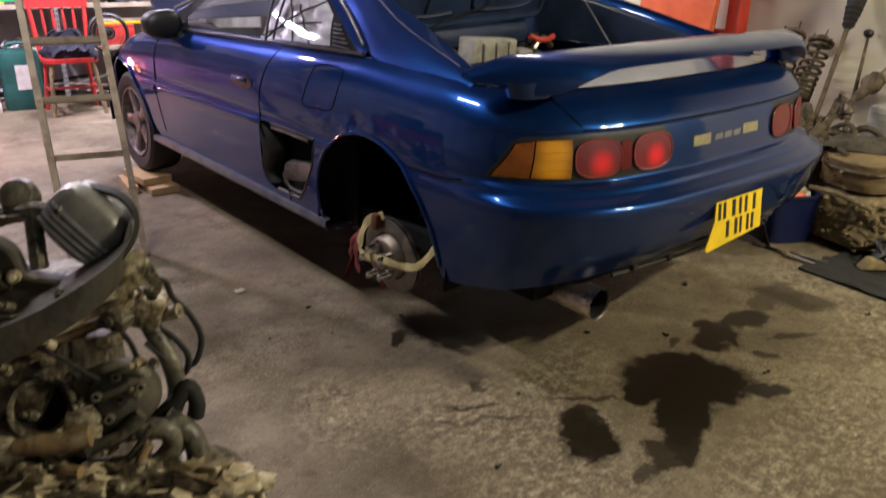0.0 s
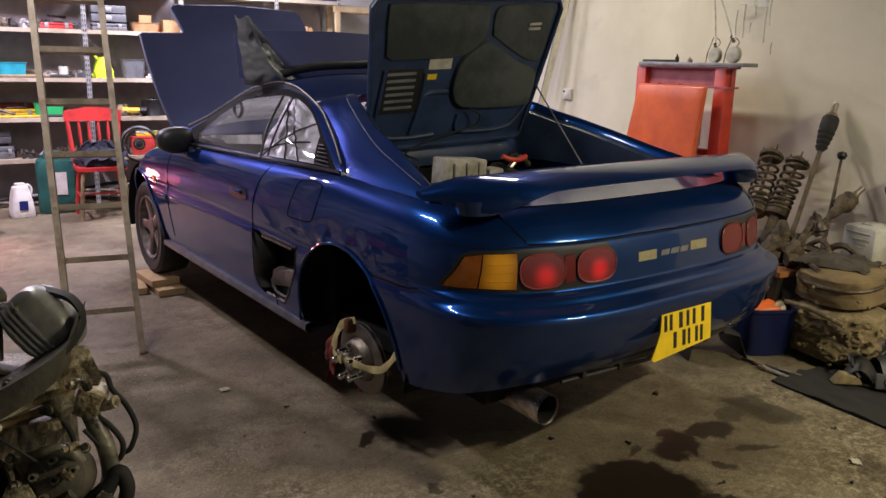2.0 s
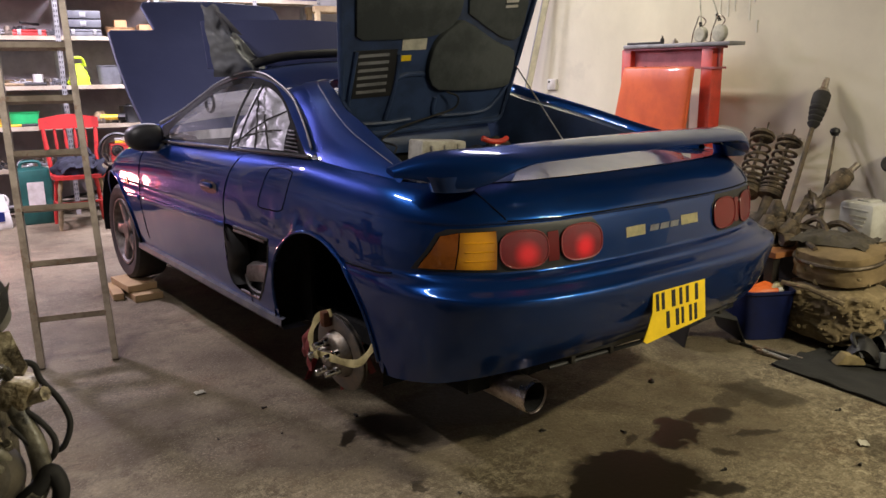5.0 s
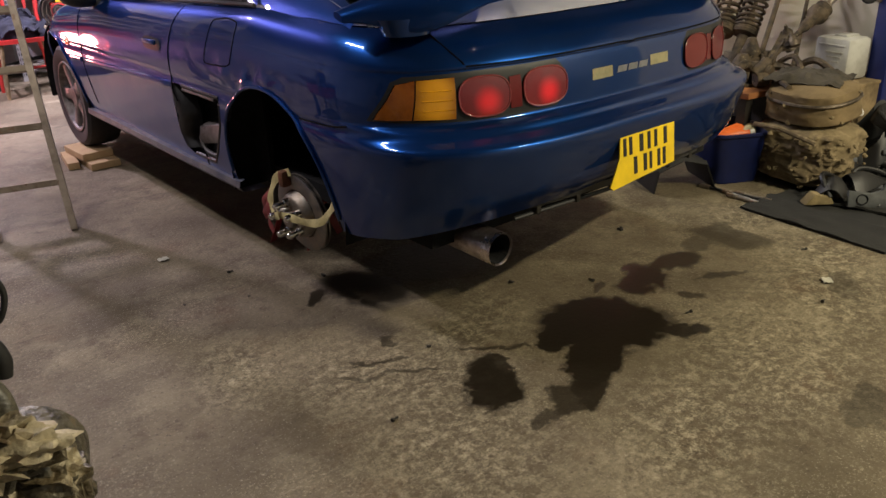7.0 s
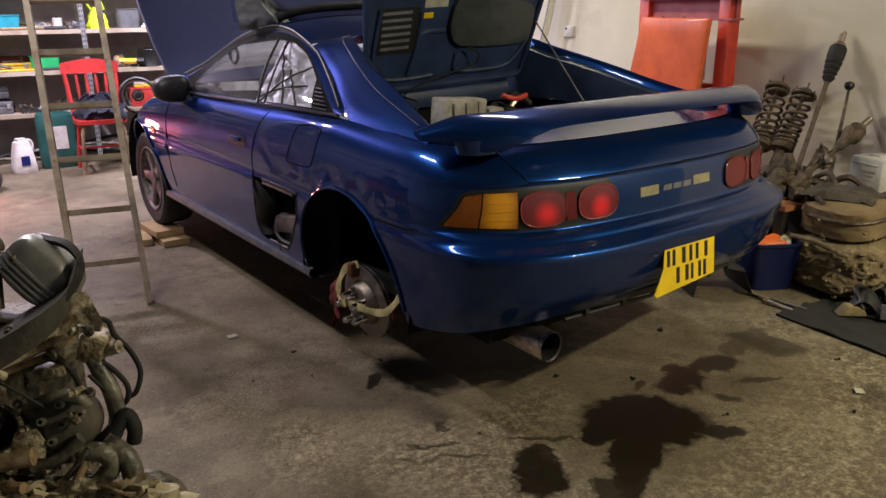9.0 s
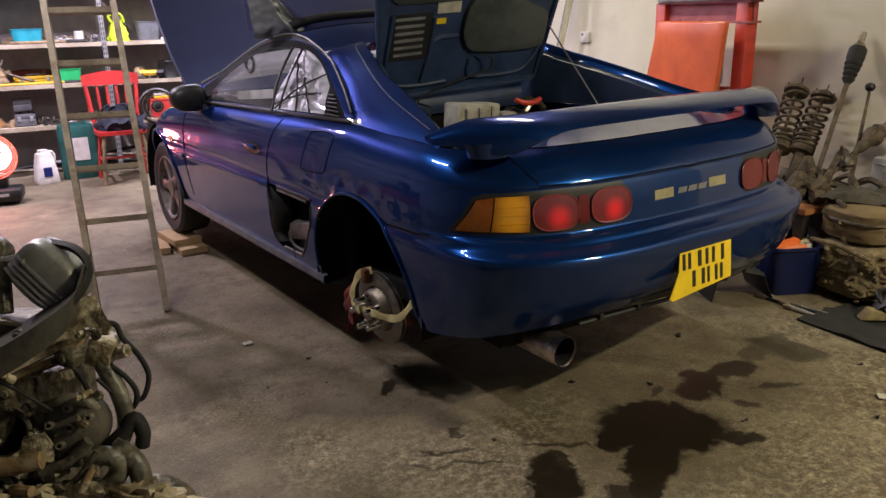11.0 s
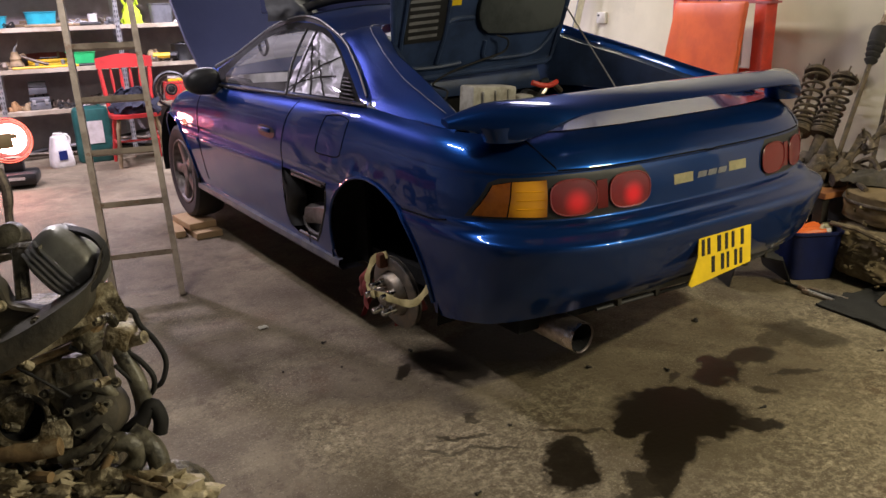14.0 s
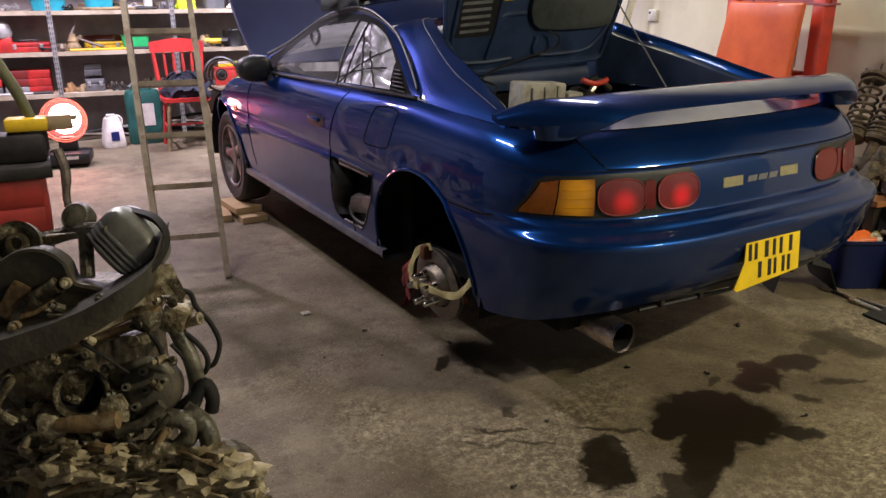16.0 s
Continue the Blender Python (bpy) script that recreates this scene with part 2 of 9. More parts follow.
def stained_floor():
    """Concrete with blotches, grit and oil stains of their own shapes."""
    m = material("stained_concrete", (0.155, 0.126, 0.082), 0.75, second=(0.062, 0.047, 0.029), scale=1.7, bump=0.55, bump_scale=55, detail=12, lo=0.38, hi=0.68, spec=0.3)
    nt = m.node_tree
    b = nt.nodes["Principled BSDF"]
    base = b.inputs["Base Color"].links[0].from_socket
    geo = nt.nodes.new("ShaderNodeNewGeometry")

    def noise_of(scale, detail, rough=0.6):
        n = nt.nodes.new("ShaderNodeTexNoise")
        n.inputs["Scale"].default_value, n.inputs["Detail"].default_value, n.inputs["Roughness"].default_value = scale, detail, rough
        nt.links.new(geo.outputs["Position"], n.inputs["Vector"])
        return n

    def mixed(a, colour, fac):
        x = nt.nodes.new("ShaderNodeMix")
        x.data_type = "RGBA"
        nt.links.new(a, x.inputs["A"])
        x.inputs["B"].default_value = (*colour, 1)
        nt.links.new(fac, x.inputs["Factor"])
        return x.outputs["Result"]

    def ranged(src, lo, hi, to0=0.0, to1=1.0):
        r = nt.nodes.new("ShaderNodeMapRange")
        r.inputs["From Min"].default_value, r.inputs["From Max"].default_value = lo, hi
        r.inputs["To Min"].default_value, r.inputs["To Max"].default_value = to0, to1
        nt.links.new(src, r.inputs["Value"])
        return r.outputs["Result"]

    def flecks(big, small, lo, hi):
        """Fine flecks, gathered in large patches."""
        mul = nt.nodes.new("ShaderNodeMath")
        mul.operation = "MULTIPLY"
        nt.links.new(ranged(noise_of(big, 8, 0.7).outputs["Fac"], 0.44, 0.62), mul.inputs[0])
        nt.links.new(ranged(noise_of(small, 12, 0.78).outputs["Fac"], lo, hi), mul.inputs[1])
        return mul.outputs[0]

    # pale worn patches, brown smears and dark grit
    base = mixed(base, (0.11, 0.062, 0.032), ranged(noise_of(2.2, 8, 0.7).outputs["Fac"], 0.55, 0.70, 0, 0.6))
    base = mixed(base, (0.33, 0.285, 0.195), ranged(flecks(1.6, 4.0, 0.46, 0.70), 0.0, 1.0, 0, 0.75))
    base = mixed(base, (0.47, 0.41, 0.29), ranged(flecks(2.7, 34, 0.56, 0.74), 0.0, 1.0, 0, 0.40))
    base = mixed(base, (0.08, 0.060, 0.040), ranged(noise_of(5.5, 13, 0.8).outputs["Fac"], 0.54, 0.66, 0, 0.75))
    base = mixed(base, (0.035, 0.027, 0.02), ranged(noise_of(30, 5, 0.7).outputs["Fac"], 0.66, 0.72, 0, 0.9))
    base = mixed(base, (0.52, 0.46, 0.33), ranged(flecks(1.9, 90, 0.52, 0.64), 0.0, 1.0, 0, 0.60))
    base = mixed(base, (0.05, 0.039, 0.028), ranged(noise_of(80, 4, 0.7).outputs["Fac"], 0.60, 0.68, 0, 0.8))
    base = mixed(base, (0.055, 0.038, 0.025), ranged(noise_of(10, 9, 0.72).outputs["Fac"], 0.53, 0.67, 0, 0.60))
    base = mixed(base, (0.50, 0.45, 0.35), ranged(noise_of(150, 3, 0.6).outputs["Fac"], 0.60, 0.70, 0, 0.40))
    # thin scratches dragged across the slab
    streak = nt.nodes.new("ShaderNodeMapping")
    streak.inputs["Rotation"].default_value = (0, 0, radians(43))
    streak.inputs["Scale"].default_value = (2.0, 26.0, 1)
    nt.links.new(geo.outputs["Position"], streak.inputs["Vector"])
    sn = noise_of(1.6, 7, 0.7)
    nt.links.new(streak.outputs[0], sn.inputs["Vector"])
    base = mixed(base, (0.05, 0.038, 0.026), ranged(sn.outputs["Fac"], 0.60, 0.70, 0, 0.7))
    # scuffed areas where the skin of the slab has worn to speckled grit
    worn = None
    for cx, cy, a, w, turn in WORN:
        mp = nt.nodes.new("ShaderNodeMapping")
        mp.vector_type = "TEXTURE"
        mp.inputs["Location"].default_value, mp.inputs["Rotation"].default_value, mp.inputs["Scale"].default_value = (cx, cy, 0), (0, 0, radians(turn)), (a, w, 1)
        nt.links.new(geo.outputs["Position"], mp.inputs["Vector"])
        ln = nt.nodes.new("ShaderNodeVectorMath")
        ln.operation = "LENGTH"
        nt.links.new(mp.outputs[0], ln.inputs[0])
        f = ranged(ln.outputs["Value"], 1.5, 0.3, 0.0, 1.0)
        if worn is None:
            worn = f
        else:
            mx = nt.nodes.new("ShaderNodeMath")
            mx.operation = "MAXIMUM"
            nt.links.new(worn, mx.inputs[0])
            nt.links.new(f, mx.inputs[1])
            worn = mx.outputs[0]

    def scaled(a, b):
        mul = nt.nodes.new("ShaderNodeMath")
        mul.operation = "MULTIPLY"
        nt.links.new(a, mul.inputs[0])
        nt.links.new(b, mul.inputs[1])
        return mul.outputs[0]

    base = mixed(base, (0.44, 0.385, 0.27), scaled(worn, ranged(noise_of(26, 14, 0.85).outputs["Fac"], 0.48, 0.60, 0, 0.80)))
    base = mixed(base, (0.045, 0.034, 0.022), scaled(worn, ranged(noise_of(50, 10, 0.8).outputs["Fac"], 0.50, 0.60, 0, 0.78)))
    # oil stains: centre, half length, half width, turn, strength; their rims are ragged
    warp, fine = noise_of(4.5, 4, 0.6), noise_of(22.0, 8, 0.75)
    both = nt.nodes.new("ShaderNodeVectorMath")
    both.operation = "MULTIPLY_ADD"
    both.inputs[1].default_value = (0.26, 0.26, 0)
    nt.links.new(warp.outputs["Color"], both.inputs[0])
    shift = nt.nodes.new("ShaderNodeVectorMath")
    shift.operation = "MULTIPLY_ADD"
    shift.inputs[1].default_value = (0.085, 0.085, 0)
    shift.inputs[2].default_value = (-0.1725, -0.1725, 0)
    nt.links.new(fine.outputs["Color"], shift.inputs[0])
    nt.links.new(shift.outputs[0], both.inputs[2])
    shift = both
    where = nt.nodes.new("ShaderNodeVectorMath")
    where.operation = "ADD"
    nt.links.new(geo.outputs["Position"], where.inputs[0])
    nt.links.new(shift.outputs[0], where.inputs[1])
    wet = None
    for cx, cy, a, w, turn, k in STAINS:
        mp = nt.nodes.new("ShaderNodeMapping")
        mp.vector_type = "TEXTURE"
        mp.inputs["Location"].default_value = (cx, cy, 0)
        mp.inputs["Rotation"].default_value = (0, 0, radians(turn))
        mp.inputs["Scale"].default_value = (a, w, 1)
        nt.links.new(where.outputs[0], mp.inputs["Vector"])
        ln = nt.nodes.new("ShaderNodeVectorMath")
        ln.operation = "LENGTH"
        nt.links.new(mp.outputs[0], ln.inputs[0])
        f = ranged(ln.outputs["Value"], 1.12, 0.86, 0.0, min(0.96, k * 0.99))
        if wet is None:
            wet = f
        else:
            mx = nt.nodes.new("ShaderNodeMath")
            mx.operation = "MAXIMUM"
            nt.links.new(wet, mx.inputs[0])
            nt.links.new(f, mx.inputs[1])
            wet = mx.outputs[0]
    base = mixed(base, (0.0090, 0.0066, 0.0036), wet)
    nt.links.new(base, b.inputs["Base Color"])
    nt.links.new(ranged(wet, 0.3, 1, 0.75, 0.27), b.inputs["Roughness"])
    nt.links.new(ranged(wet, 0, 0.9, 0.50, 0.06), b.inputs["Normal"].links[0].from_node.inputs["Strength"])
    return m


WORN = [(-0.88, -0.67, 0.34, 0.22, 129), (-0.55, -0.62, 0.26, 0.12, 10), (0.05, -1.36, 0.42, 0.26, 16), (-0.95, -1.05, 0.34, 0.24, 60), (-0.45, -1.40, 0.38, 0.18, 20), (0.75, -1.15, 0.34, 0.22, 30),
        (0.45, -1.30, 0.25, 0.16, 70), (-1.20, -0.35, 0.20, 0.14, 80), (1.0, -0.70, 0.22, 0.16, 20)]
STAINS = [(-0.20, -0.89, 0.235, 0.155, 144, 0.97), (-0.12, -0.80, 0.12, 0.08, 144, 0.97), (-0.36, -1.01, 0.20, 0.085, 35, 0.96), (-0.50, -1.11, 0.09, 0.06, 35, 0.92), (-0.38, -0.83, 0.09, 0.055, 20, 0.96), (-0.05, -1.08, 0.10, 0.035, 140, 0.92),
          (-0.70, -0.90, 0.125, 0.085, 47, 0.96), (-0.61, -0.86, 0.07, 0.035, 70, 0.9), (-0.59, -1.09, 0.07, 0.06, 158, 0.82), (-0.68, -1.13, 0.07, 0.03, 20, 0.7), (0.16, -0.765, 0.12, 0.062, 20, 0.93), (0.38, -0.775, 0.12, 0.062, 165, 0.90),
          (0.02, -0.70, 0.035, 0.025, 0, 0.7), (0.74, -0.77, 0.16, 0.115, 100, 0.62), (0.56, -0.75, 0.08, 0.06, 0, 0.55), (0.20, -0.94, 0.07, 0.03, 110, 0.72), (0.37, -0.96, 0.09, 0.022, 150, 0.68), (-0.60, -0.10, 0.19, 0.13, 113, 0.86), (-0.78, -0.09, 0.06, 0.03, 20, 0.9),
          (-0.75, -0.48, 0.045, 0.02, 131, 0.7), (-0.85, -0.57, 0.085, 0.014, 136, 0.75), (-0.83, -0.70, 0.07, 0.012, 140, 0.7), (-0.55, -0.76, 0.09, 0.014, 138, 0.7), (-0.95, -0.62, 0.10, 0.012, 140, 0.6), (0.62, -1.30, 0.10, 0.05, 30, 0.4),
          (-0.06, -1.66, 0.12, 0.05, 20, 0.55), (-0.20, -0.10, 0.35, 0.22, 0, 0.6)]
slab("floor", U0 / 2, (V0 + V1) / 2, -0.06, -U0 + 0.4, V1 - V0 + 0.4, 0.12, stained_floor(), "oil-stained worn concrete garage floor")
VE = -1.75
slab("wall_east", 0.1, (VE + V1 + 0.2) / 2, H / 2, 0.2, V1 + 0.2 - VE, H, PLASTER, "cream painted plaster wall with paint drips")
# unseen dark stretch, added so that the car's tail reflects less cream wall
slab("unseen_wall_southeast", 0.1, (V0 - 0.2 + VE) / 2, H / 2, 0.2, VE - V0 + 0.2, H, DARKWALL, "plain unseen wall, its grey set for the car's reflections")
slab("wall_north", U0 / 2, V1 + 0.1, H / 2, -U0, 0.2, H, GREYWALL, "grey painted wall behind the shelving")
slab("wall_west", U0 - 0.1, (V0 + V1) / 2, H / 2, 0.2, V1 - V0 + 0.4, H, DARKWALL, "plain unseen wall, its grey set for the car's reflections")
slab("wall_south", U0 / 2, V0 - 0.1, H / 2, -U0, 0.2, H, DARKWALL, "plain unseen wall, its grey set for the car's reflections")
slab("ceiling", U0 / 2, (V0 + V1) / 2, H + 0.06, -U0 + 0.4, V1 - V0 + 0.4, 0.12, CEIL, "plain unseen ceiling, kept dark for the car's reflections")


# ---- the sports car ----
TAILPIPE = material("sooty_chrome", (0.60, 0.52, 0.48), 0.20, 1.0, second=(0.22, 0.18, 0.16), scale=7, rough_vary=0.3)
CHROME = material("chrome", (0.75, 0.73, 0.70), 0.12, 1.0, vary=0.3, scale=12, rough_vary=0.15)
STEEL = material("worn_steel", (0.42, 0.38, 0.33), 0.38, 1.0, second=(0.20, 0.13, 0.09), scale=18, rough_vary=0.3)
ALLOY = material("dusty_alloy", (0.18, 0.165, 0.16), 0.45, 0.7, second=(0.09, 0.075, 0.07), scale=14)
AMBER = material("amber_lens", (0.36, 0.115, 0.006), 0.18, vary=0.35, scale=4, coat=1.0, bump=0.12, bump_scale=160)
RED = material("red_lens", (0.21, 0.010, 0.014), 0.15, vary=0.3, scale=4, coat=1.0, bump=0.08, bump_scale=160)


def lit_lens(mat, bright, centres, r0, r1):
    """Paints into a lens's colour the light that its reflectors catch."""
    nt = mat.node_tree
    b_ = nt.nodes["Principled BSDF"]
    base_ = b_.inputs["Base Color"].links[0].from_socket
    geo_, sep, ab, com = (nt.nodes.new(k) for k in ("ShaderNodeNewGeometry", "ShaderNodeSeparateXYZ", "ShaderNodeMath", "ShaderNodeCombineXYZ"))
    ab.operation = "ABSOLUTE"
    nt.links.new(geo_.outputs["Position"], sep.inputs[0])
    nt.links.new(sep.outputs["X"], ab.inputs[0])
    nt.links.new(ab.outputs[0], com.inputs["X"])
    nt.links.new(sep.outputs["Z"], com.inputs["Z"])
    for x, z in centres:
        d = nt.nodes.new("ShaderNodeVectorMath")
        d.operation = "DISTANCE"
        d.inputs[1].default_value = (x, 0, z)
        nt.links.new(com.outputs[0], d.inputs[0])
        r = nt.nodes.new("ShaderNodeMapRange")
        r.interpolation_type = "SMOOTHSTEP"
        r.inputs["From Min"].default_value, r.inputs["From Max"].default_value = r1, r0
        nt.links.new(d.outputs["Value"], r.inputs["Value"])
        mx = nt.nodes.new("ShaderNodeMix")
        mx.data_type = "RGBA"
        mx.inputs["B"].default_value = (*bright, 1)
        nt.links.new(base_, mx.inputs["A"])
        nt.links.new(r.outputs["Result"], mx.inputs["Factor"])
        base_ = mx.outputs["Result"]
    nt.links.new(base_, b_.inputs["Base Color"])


# glow of the reflectors, painted as bright centres in the lens colours
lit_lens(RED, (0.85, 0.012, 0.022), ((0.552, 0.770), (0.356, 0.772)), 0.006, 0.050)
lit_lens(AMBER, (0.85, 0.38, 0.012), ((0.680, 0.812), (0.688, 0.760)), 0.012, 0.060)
RED_DULL = material("dull_red_lens", (0.15, 0.009, 0.009), 0.35, second=(0.09, 0.006, 0.006), scale=12, coat=0.3, spec=0.25, bump=0.08, bump_scale=160)
AMBER_DULL = material("dull_amber_lens", (0.30, 0.085, 0.006), 0.2, second=(0.20, 0.05, 0.004), scale=14, coat=1.0, bump=0.12, bump_scale=160)
RIM = material("pink_lens_rim", (0.28, 0.045, 0.048), 0.3, vary=0.3, scale=30, coat=0.5)
DARKRED = material("dark_red_lens", (0.13, 0.010, 0.010), 0.35, vary=0.3, scale=6, coat=0.25, spec=0.25)
YELLOW = material("yellow_plate", (0.80, 0.55, 0.01), 0.4, vary=0.15, scale=9)
CREAM = material("cream_sticker", (0.62, 0.56, 0.33), 0.5, vary=0.2, scale=40)
SILVER = material("silver_badge", (0.60, 0.60, 0.62), 0.3, 0.8, vary=0.2, scale=30)
PANE = glass("car_glass", (0.86, 0.88, 0.90), rough=0.02, dust=0.035, clear=0.95)
STRAP = material("cream_strap", (0.50, 0.43, 0.20), 0.85, vary=0.3, scale=25, bump=0.4, bump_scale=200)
FOIL = material("silver_foil", (0.44, 0.43, 0.45), 0.48, 0.5, second=(0.22, 0.21, 0.23), scale=5, bump=0.15, bump_scale=7)
CARD = material("grey_trim", (0.66, 0.64, 0.62), 0.8, vary=0.3, scale=9)
SEAM = material("panel_gap", (0.004, 0.004, 0.006), 0.9, spec=0.1)
AIRBOX = material("dirty_grey_plastic", (0.42, 0.40, 0.35), 0.6, second=(0.22, 0.20, 0.16), scale=11, bump=0.2, bump_scale=60)
REDRUB = material("red_rubber", (0.60, 0.05, 0.03), 0.5, vary=0.3, scale=20)

SHEET = material("pale_dust_cover", (0.70, 0.68, 0.66), 0.7, second=(0.5, 0.48, 0.46), scale=5, bump=0.4, bump_scale=9)
HAT = material("bare_hub_steel", (0.30, 0.28, 0.25), 0.45, 1.0, second=(0.24, 0.19, 0.14), scale=22, rough_vary=0.2)
DISC = material("bare_disc_steel", (0.22, 0.21, 0.20), 0.40, 1.0, second=(0.36, 0.31, 0.26), scale=16, rough_vary=0.2)
ZINC_DULL = material("dull_zinc", (0.28, 0.28, 0.29), 0.5, 0.5, vary=0.3, scale=12)
CREAM_DULL = material("worn_label", (0.50, 0.48, 0.40), 0.6, vary=0.3, scale=20)
GREASE_DARK = material("dark_greasy_iron", (0.03, 0.026, 0.022), 0.6, 0.3, vary=0.5, scale=16)
STEEL_DARK = material("sooty_steel", (0.05, 0.046, 0.04), 0.6, 0.6, vary=0.5, scale=10)
TIMBER_BLOCK = material("raw_timber", (0.40, 0.28, 0.14), 0.75, second=(0.33, 0.22, 0.11), scale=7, bump=0.2, bump_scale=50)

car = thing("car", "dark blue sports car with lids raised and a rear wheel off", "car")

# level, half width, rear end, front end
LEVELS = smooth_path([(0.33, 0.800, -0.800, 3.10), (0.40, 0.815, -0.845, 3.20), (0.48, 0.828, -0.868, 3.24), (0.56, 0.838, -0.885, 3.25),
                      (0.61, 0.843, -0.893, 3.24), (0.635, 0.845, -0.893, 3.23), (0.652, 0.845, -0.884, 3.22), (0.666, 0.843, -0.862, 3.21), (0.678, 0.840, -0.844, 3.20),
                      (0.690, 0.839, -0.838, 3.19), (0.700, 0.841, -0.832, 3.18), (0.708, 0.842, -0.818, 3.17), (0.716, 0.842, -0.803, 3.16), (0.74, 0.843, -0.801, 3.10), (0.79, 0.842, -0.798, 3.00), (0.84, 0.836, -0.790, 2.90),
                      (0.856, 0.832, -0.785, 2.86), (0.862, 0.831, -0.790, 2.84), (0.88, 0.826, -0.779, 2.80), (0.91, 0.812, -0.748, 2.70), (0.935, 0.792, -0.708, 2.60), (0.955, 0.765, -0.650, 2.50)], 3)
SHOULDER = [(-0.9, 0.955), (-0.6, 0.957), (-0.3, 0.968), (0.1, 0.985), (0.5, 0.974), (0.8, 0.962), (1.2, 0.948), (1.6, 0.94), (2.0, 0.912),
            (2.4, 0.862), (2.7, 0.815), (3.0, 0.77), (3.3, 0.73)]
BOTTOM = [(-0.9, 0.445), (-0.8, 0.44), (-0.6, 0.38), (-0.4, 0.345), (0.3, 0.325), (2.1, 0.325), (2.6, 0.30), (3.3, 0.30)]
SWELL = [(-0.9, 1.0), (0.2, 1.0), (0.7, 0.990), (1.3, 0.982), (1.9, 0.982), (2.4, 0.992), (2.8, 0.985), (3.3, 0.985)]


def shell_row(level):
    """One level of the shell, from the middle of the tail along the left side to the middle of the nose."""
    z0, w, yr, yf = level
    row = []
    # the bumper has fuller corners than the panels above it
    e = 3.0 + 0.7 * min(1.0, max(0.0, (0.715 - z0) / 0.06))
    for k in range(45):
        a = math.pi / 2 * (1 - k / 44)
        row.append((-w * max(math.cos(a), 0.0) ** (2 / e), -0.30 + (yr + 0.30) * math.sin(a) ** (2 / e)))
    row += [(-w, -0.30 + 2.6 * k / 104) for k in range(1, 104)]
    for k in range(25):
        a = math.pi / 2 * k / 24
        row.append((-w * max(math.cos(a), 0.0) ** (2 / 2.6), 2.30 + (yf - 2.30) * math.sin(a) ** (2 / 2.6)))
    out = []
    for x, y in row:
        zs, zb = interp(SHOULDER, y)[0], interp(BOTTOM, y)[0]
        z = 0.70 + (z0 - 0.70) * (zs - 0.70) / 0.255 if z0 > 0.70 else 0.70 - (0.70 - z0) * (0.70 - zb) / 0.37
        x *= interp(SWELL, y)[0]
        # knocks in the quarter panel over the rear arch
        k = math.exp(-((y - 0.10) / 0.26) ** 2 - ((z - 0.765) / 0.045) ** 2)
        if k > 0.02:
            x += 0.016 * k * noise.fractal(Vector((y * 9, z * 13, 4.0)), 0.9, 2.0, 3)
        out.append(Vector((x, y, z)))
    return out


ROWS = [shell_row(v) for v in LEVELS]
shell = bmesh.new()
grid(shell, ROWS)
shell.normal_update()
SURF = BVHTree.FromBMesh(shell)


def on_side(y, z, off=0.0):
    hit, no, _, _ = SURF.ray_cast(Vector((-2, y, z)), Vector((1, 0, 0)))
    hit = hit or Vector((-0.8, y, z))
    return hit + Vector((-off, 0, 0))


def on_tail(x, z, off=0.0):
    hit, no, _, _ = SURF.ray_cast(Vector((-abs(x), -3, z)), Vector((0, 1, 0)))
    hit = hit or Vector((-abs(x), -0.8, z))
    return Vector((math.copysign(hit.x, x), hit.y - off, hit.z))


def arc(cy, cz, r, a0, a1, n):
    return [(cy + r * math.cos(radians(a0 + (a1 - a0) * k / n)), cz + r * math.sin(radians(a0 + (a1 - a0) * k / n))) for k in range(n + 1)]


side = [f for f in shell.faces]
hole = cut(shell, side, [(0.40, 0.20)] + arc(0.015, 0.385, 0.362, -4, 184, 30) + [(-0.37, 0.20)], (1, 2))
bmesh.ops.delete(shell, geom=hole, context="FACES")
hole = cut(shell, list(shell.faces), [(2.86, 0.15)] + arc(2.50, 0.375, 0.345, -6, 186, 30) + [(2.14, 0.15)], (1, 2))
bmesh.ops.delete(shell, geom=hole, context="FACES")


def lamp_poly():
    return [(-0.812, 0.728), (-0.805, 0.750), (-0.768, 0.835), (-0.745, 0.848), (-0.576, 0.853), (-0.316, 0.855), (-0.284, 0.820), (-0.280, 0.775),
            (-0.322, 0.725), (-0.467, 0.720), (-0.641, 0.722)]


def blob(cx, cz, rx, rz, n=20, e=3.2):
    """A rounded square."""
    pts = []
    for k in range(n):
        c, s = math.cos(2 * math.pi * k / n), math.sin(2 * math.pi * k / n)
        pts.append((cx + rx * math.copysign(abs(c) ** (2 / e), c), cz + rz * math.copysign(abs(s) ** (2 / e), s)))
    return pts


tail = lambda: [f for f in shell.faces if f.calc_center_median().y < -0.42]
lamp = take(shell, cut(shell, tail(), lamp_poly(), (0, 2)))
left_body = shell
# the right side has neither the missing intake cover nor its hole
right_body = shell.copy()
hole = cut(left_body, [f for f in left_body.faces if 0.2 < f.calc_center_median().y < 0.9],
           [(0.845, 0.450), (0.806, 0.640), (0.796, 0.666), (0.356, 0.668), (0.354, 0.640), (0.385, 0.560), (0.480, 0.440), (0.545, 0.378), (0.745, 0.372), (0.825, 0.392)], (1, 2))
bmesh.ops.delete(left_body, geom=hole, context="FACES")
for v in right_body.verts:
    v.co.x = -v.co.x
bmesh.ops.reverse_faces(right_body, faces=list(right_body.faces))


def add(dst, src):
    """Copies one bmesh into another."""
    made = {v: dst.verts.new(v.co) for v in src.verts}
    for f in src.faces:
        dst.faces.new([made[v] for v in f.verts])
    src.free()
    return dst


body = add(left_body, right_body)

# rear deck
TOP = ROWS[-1]
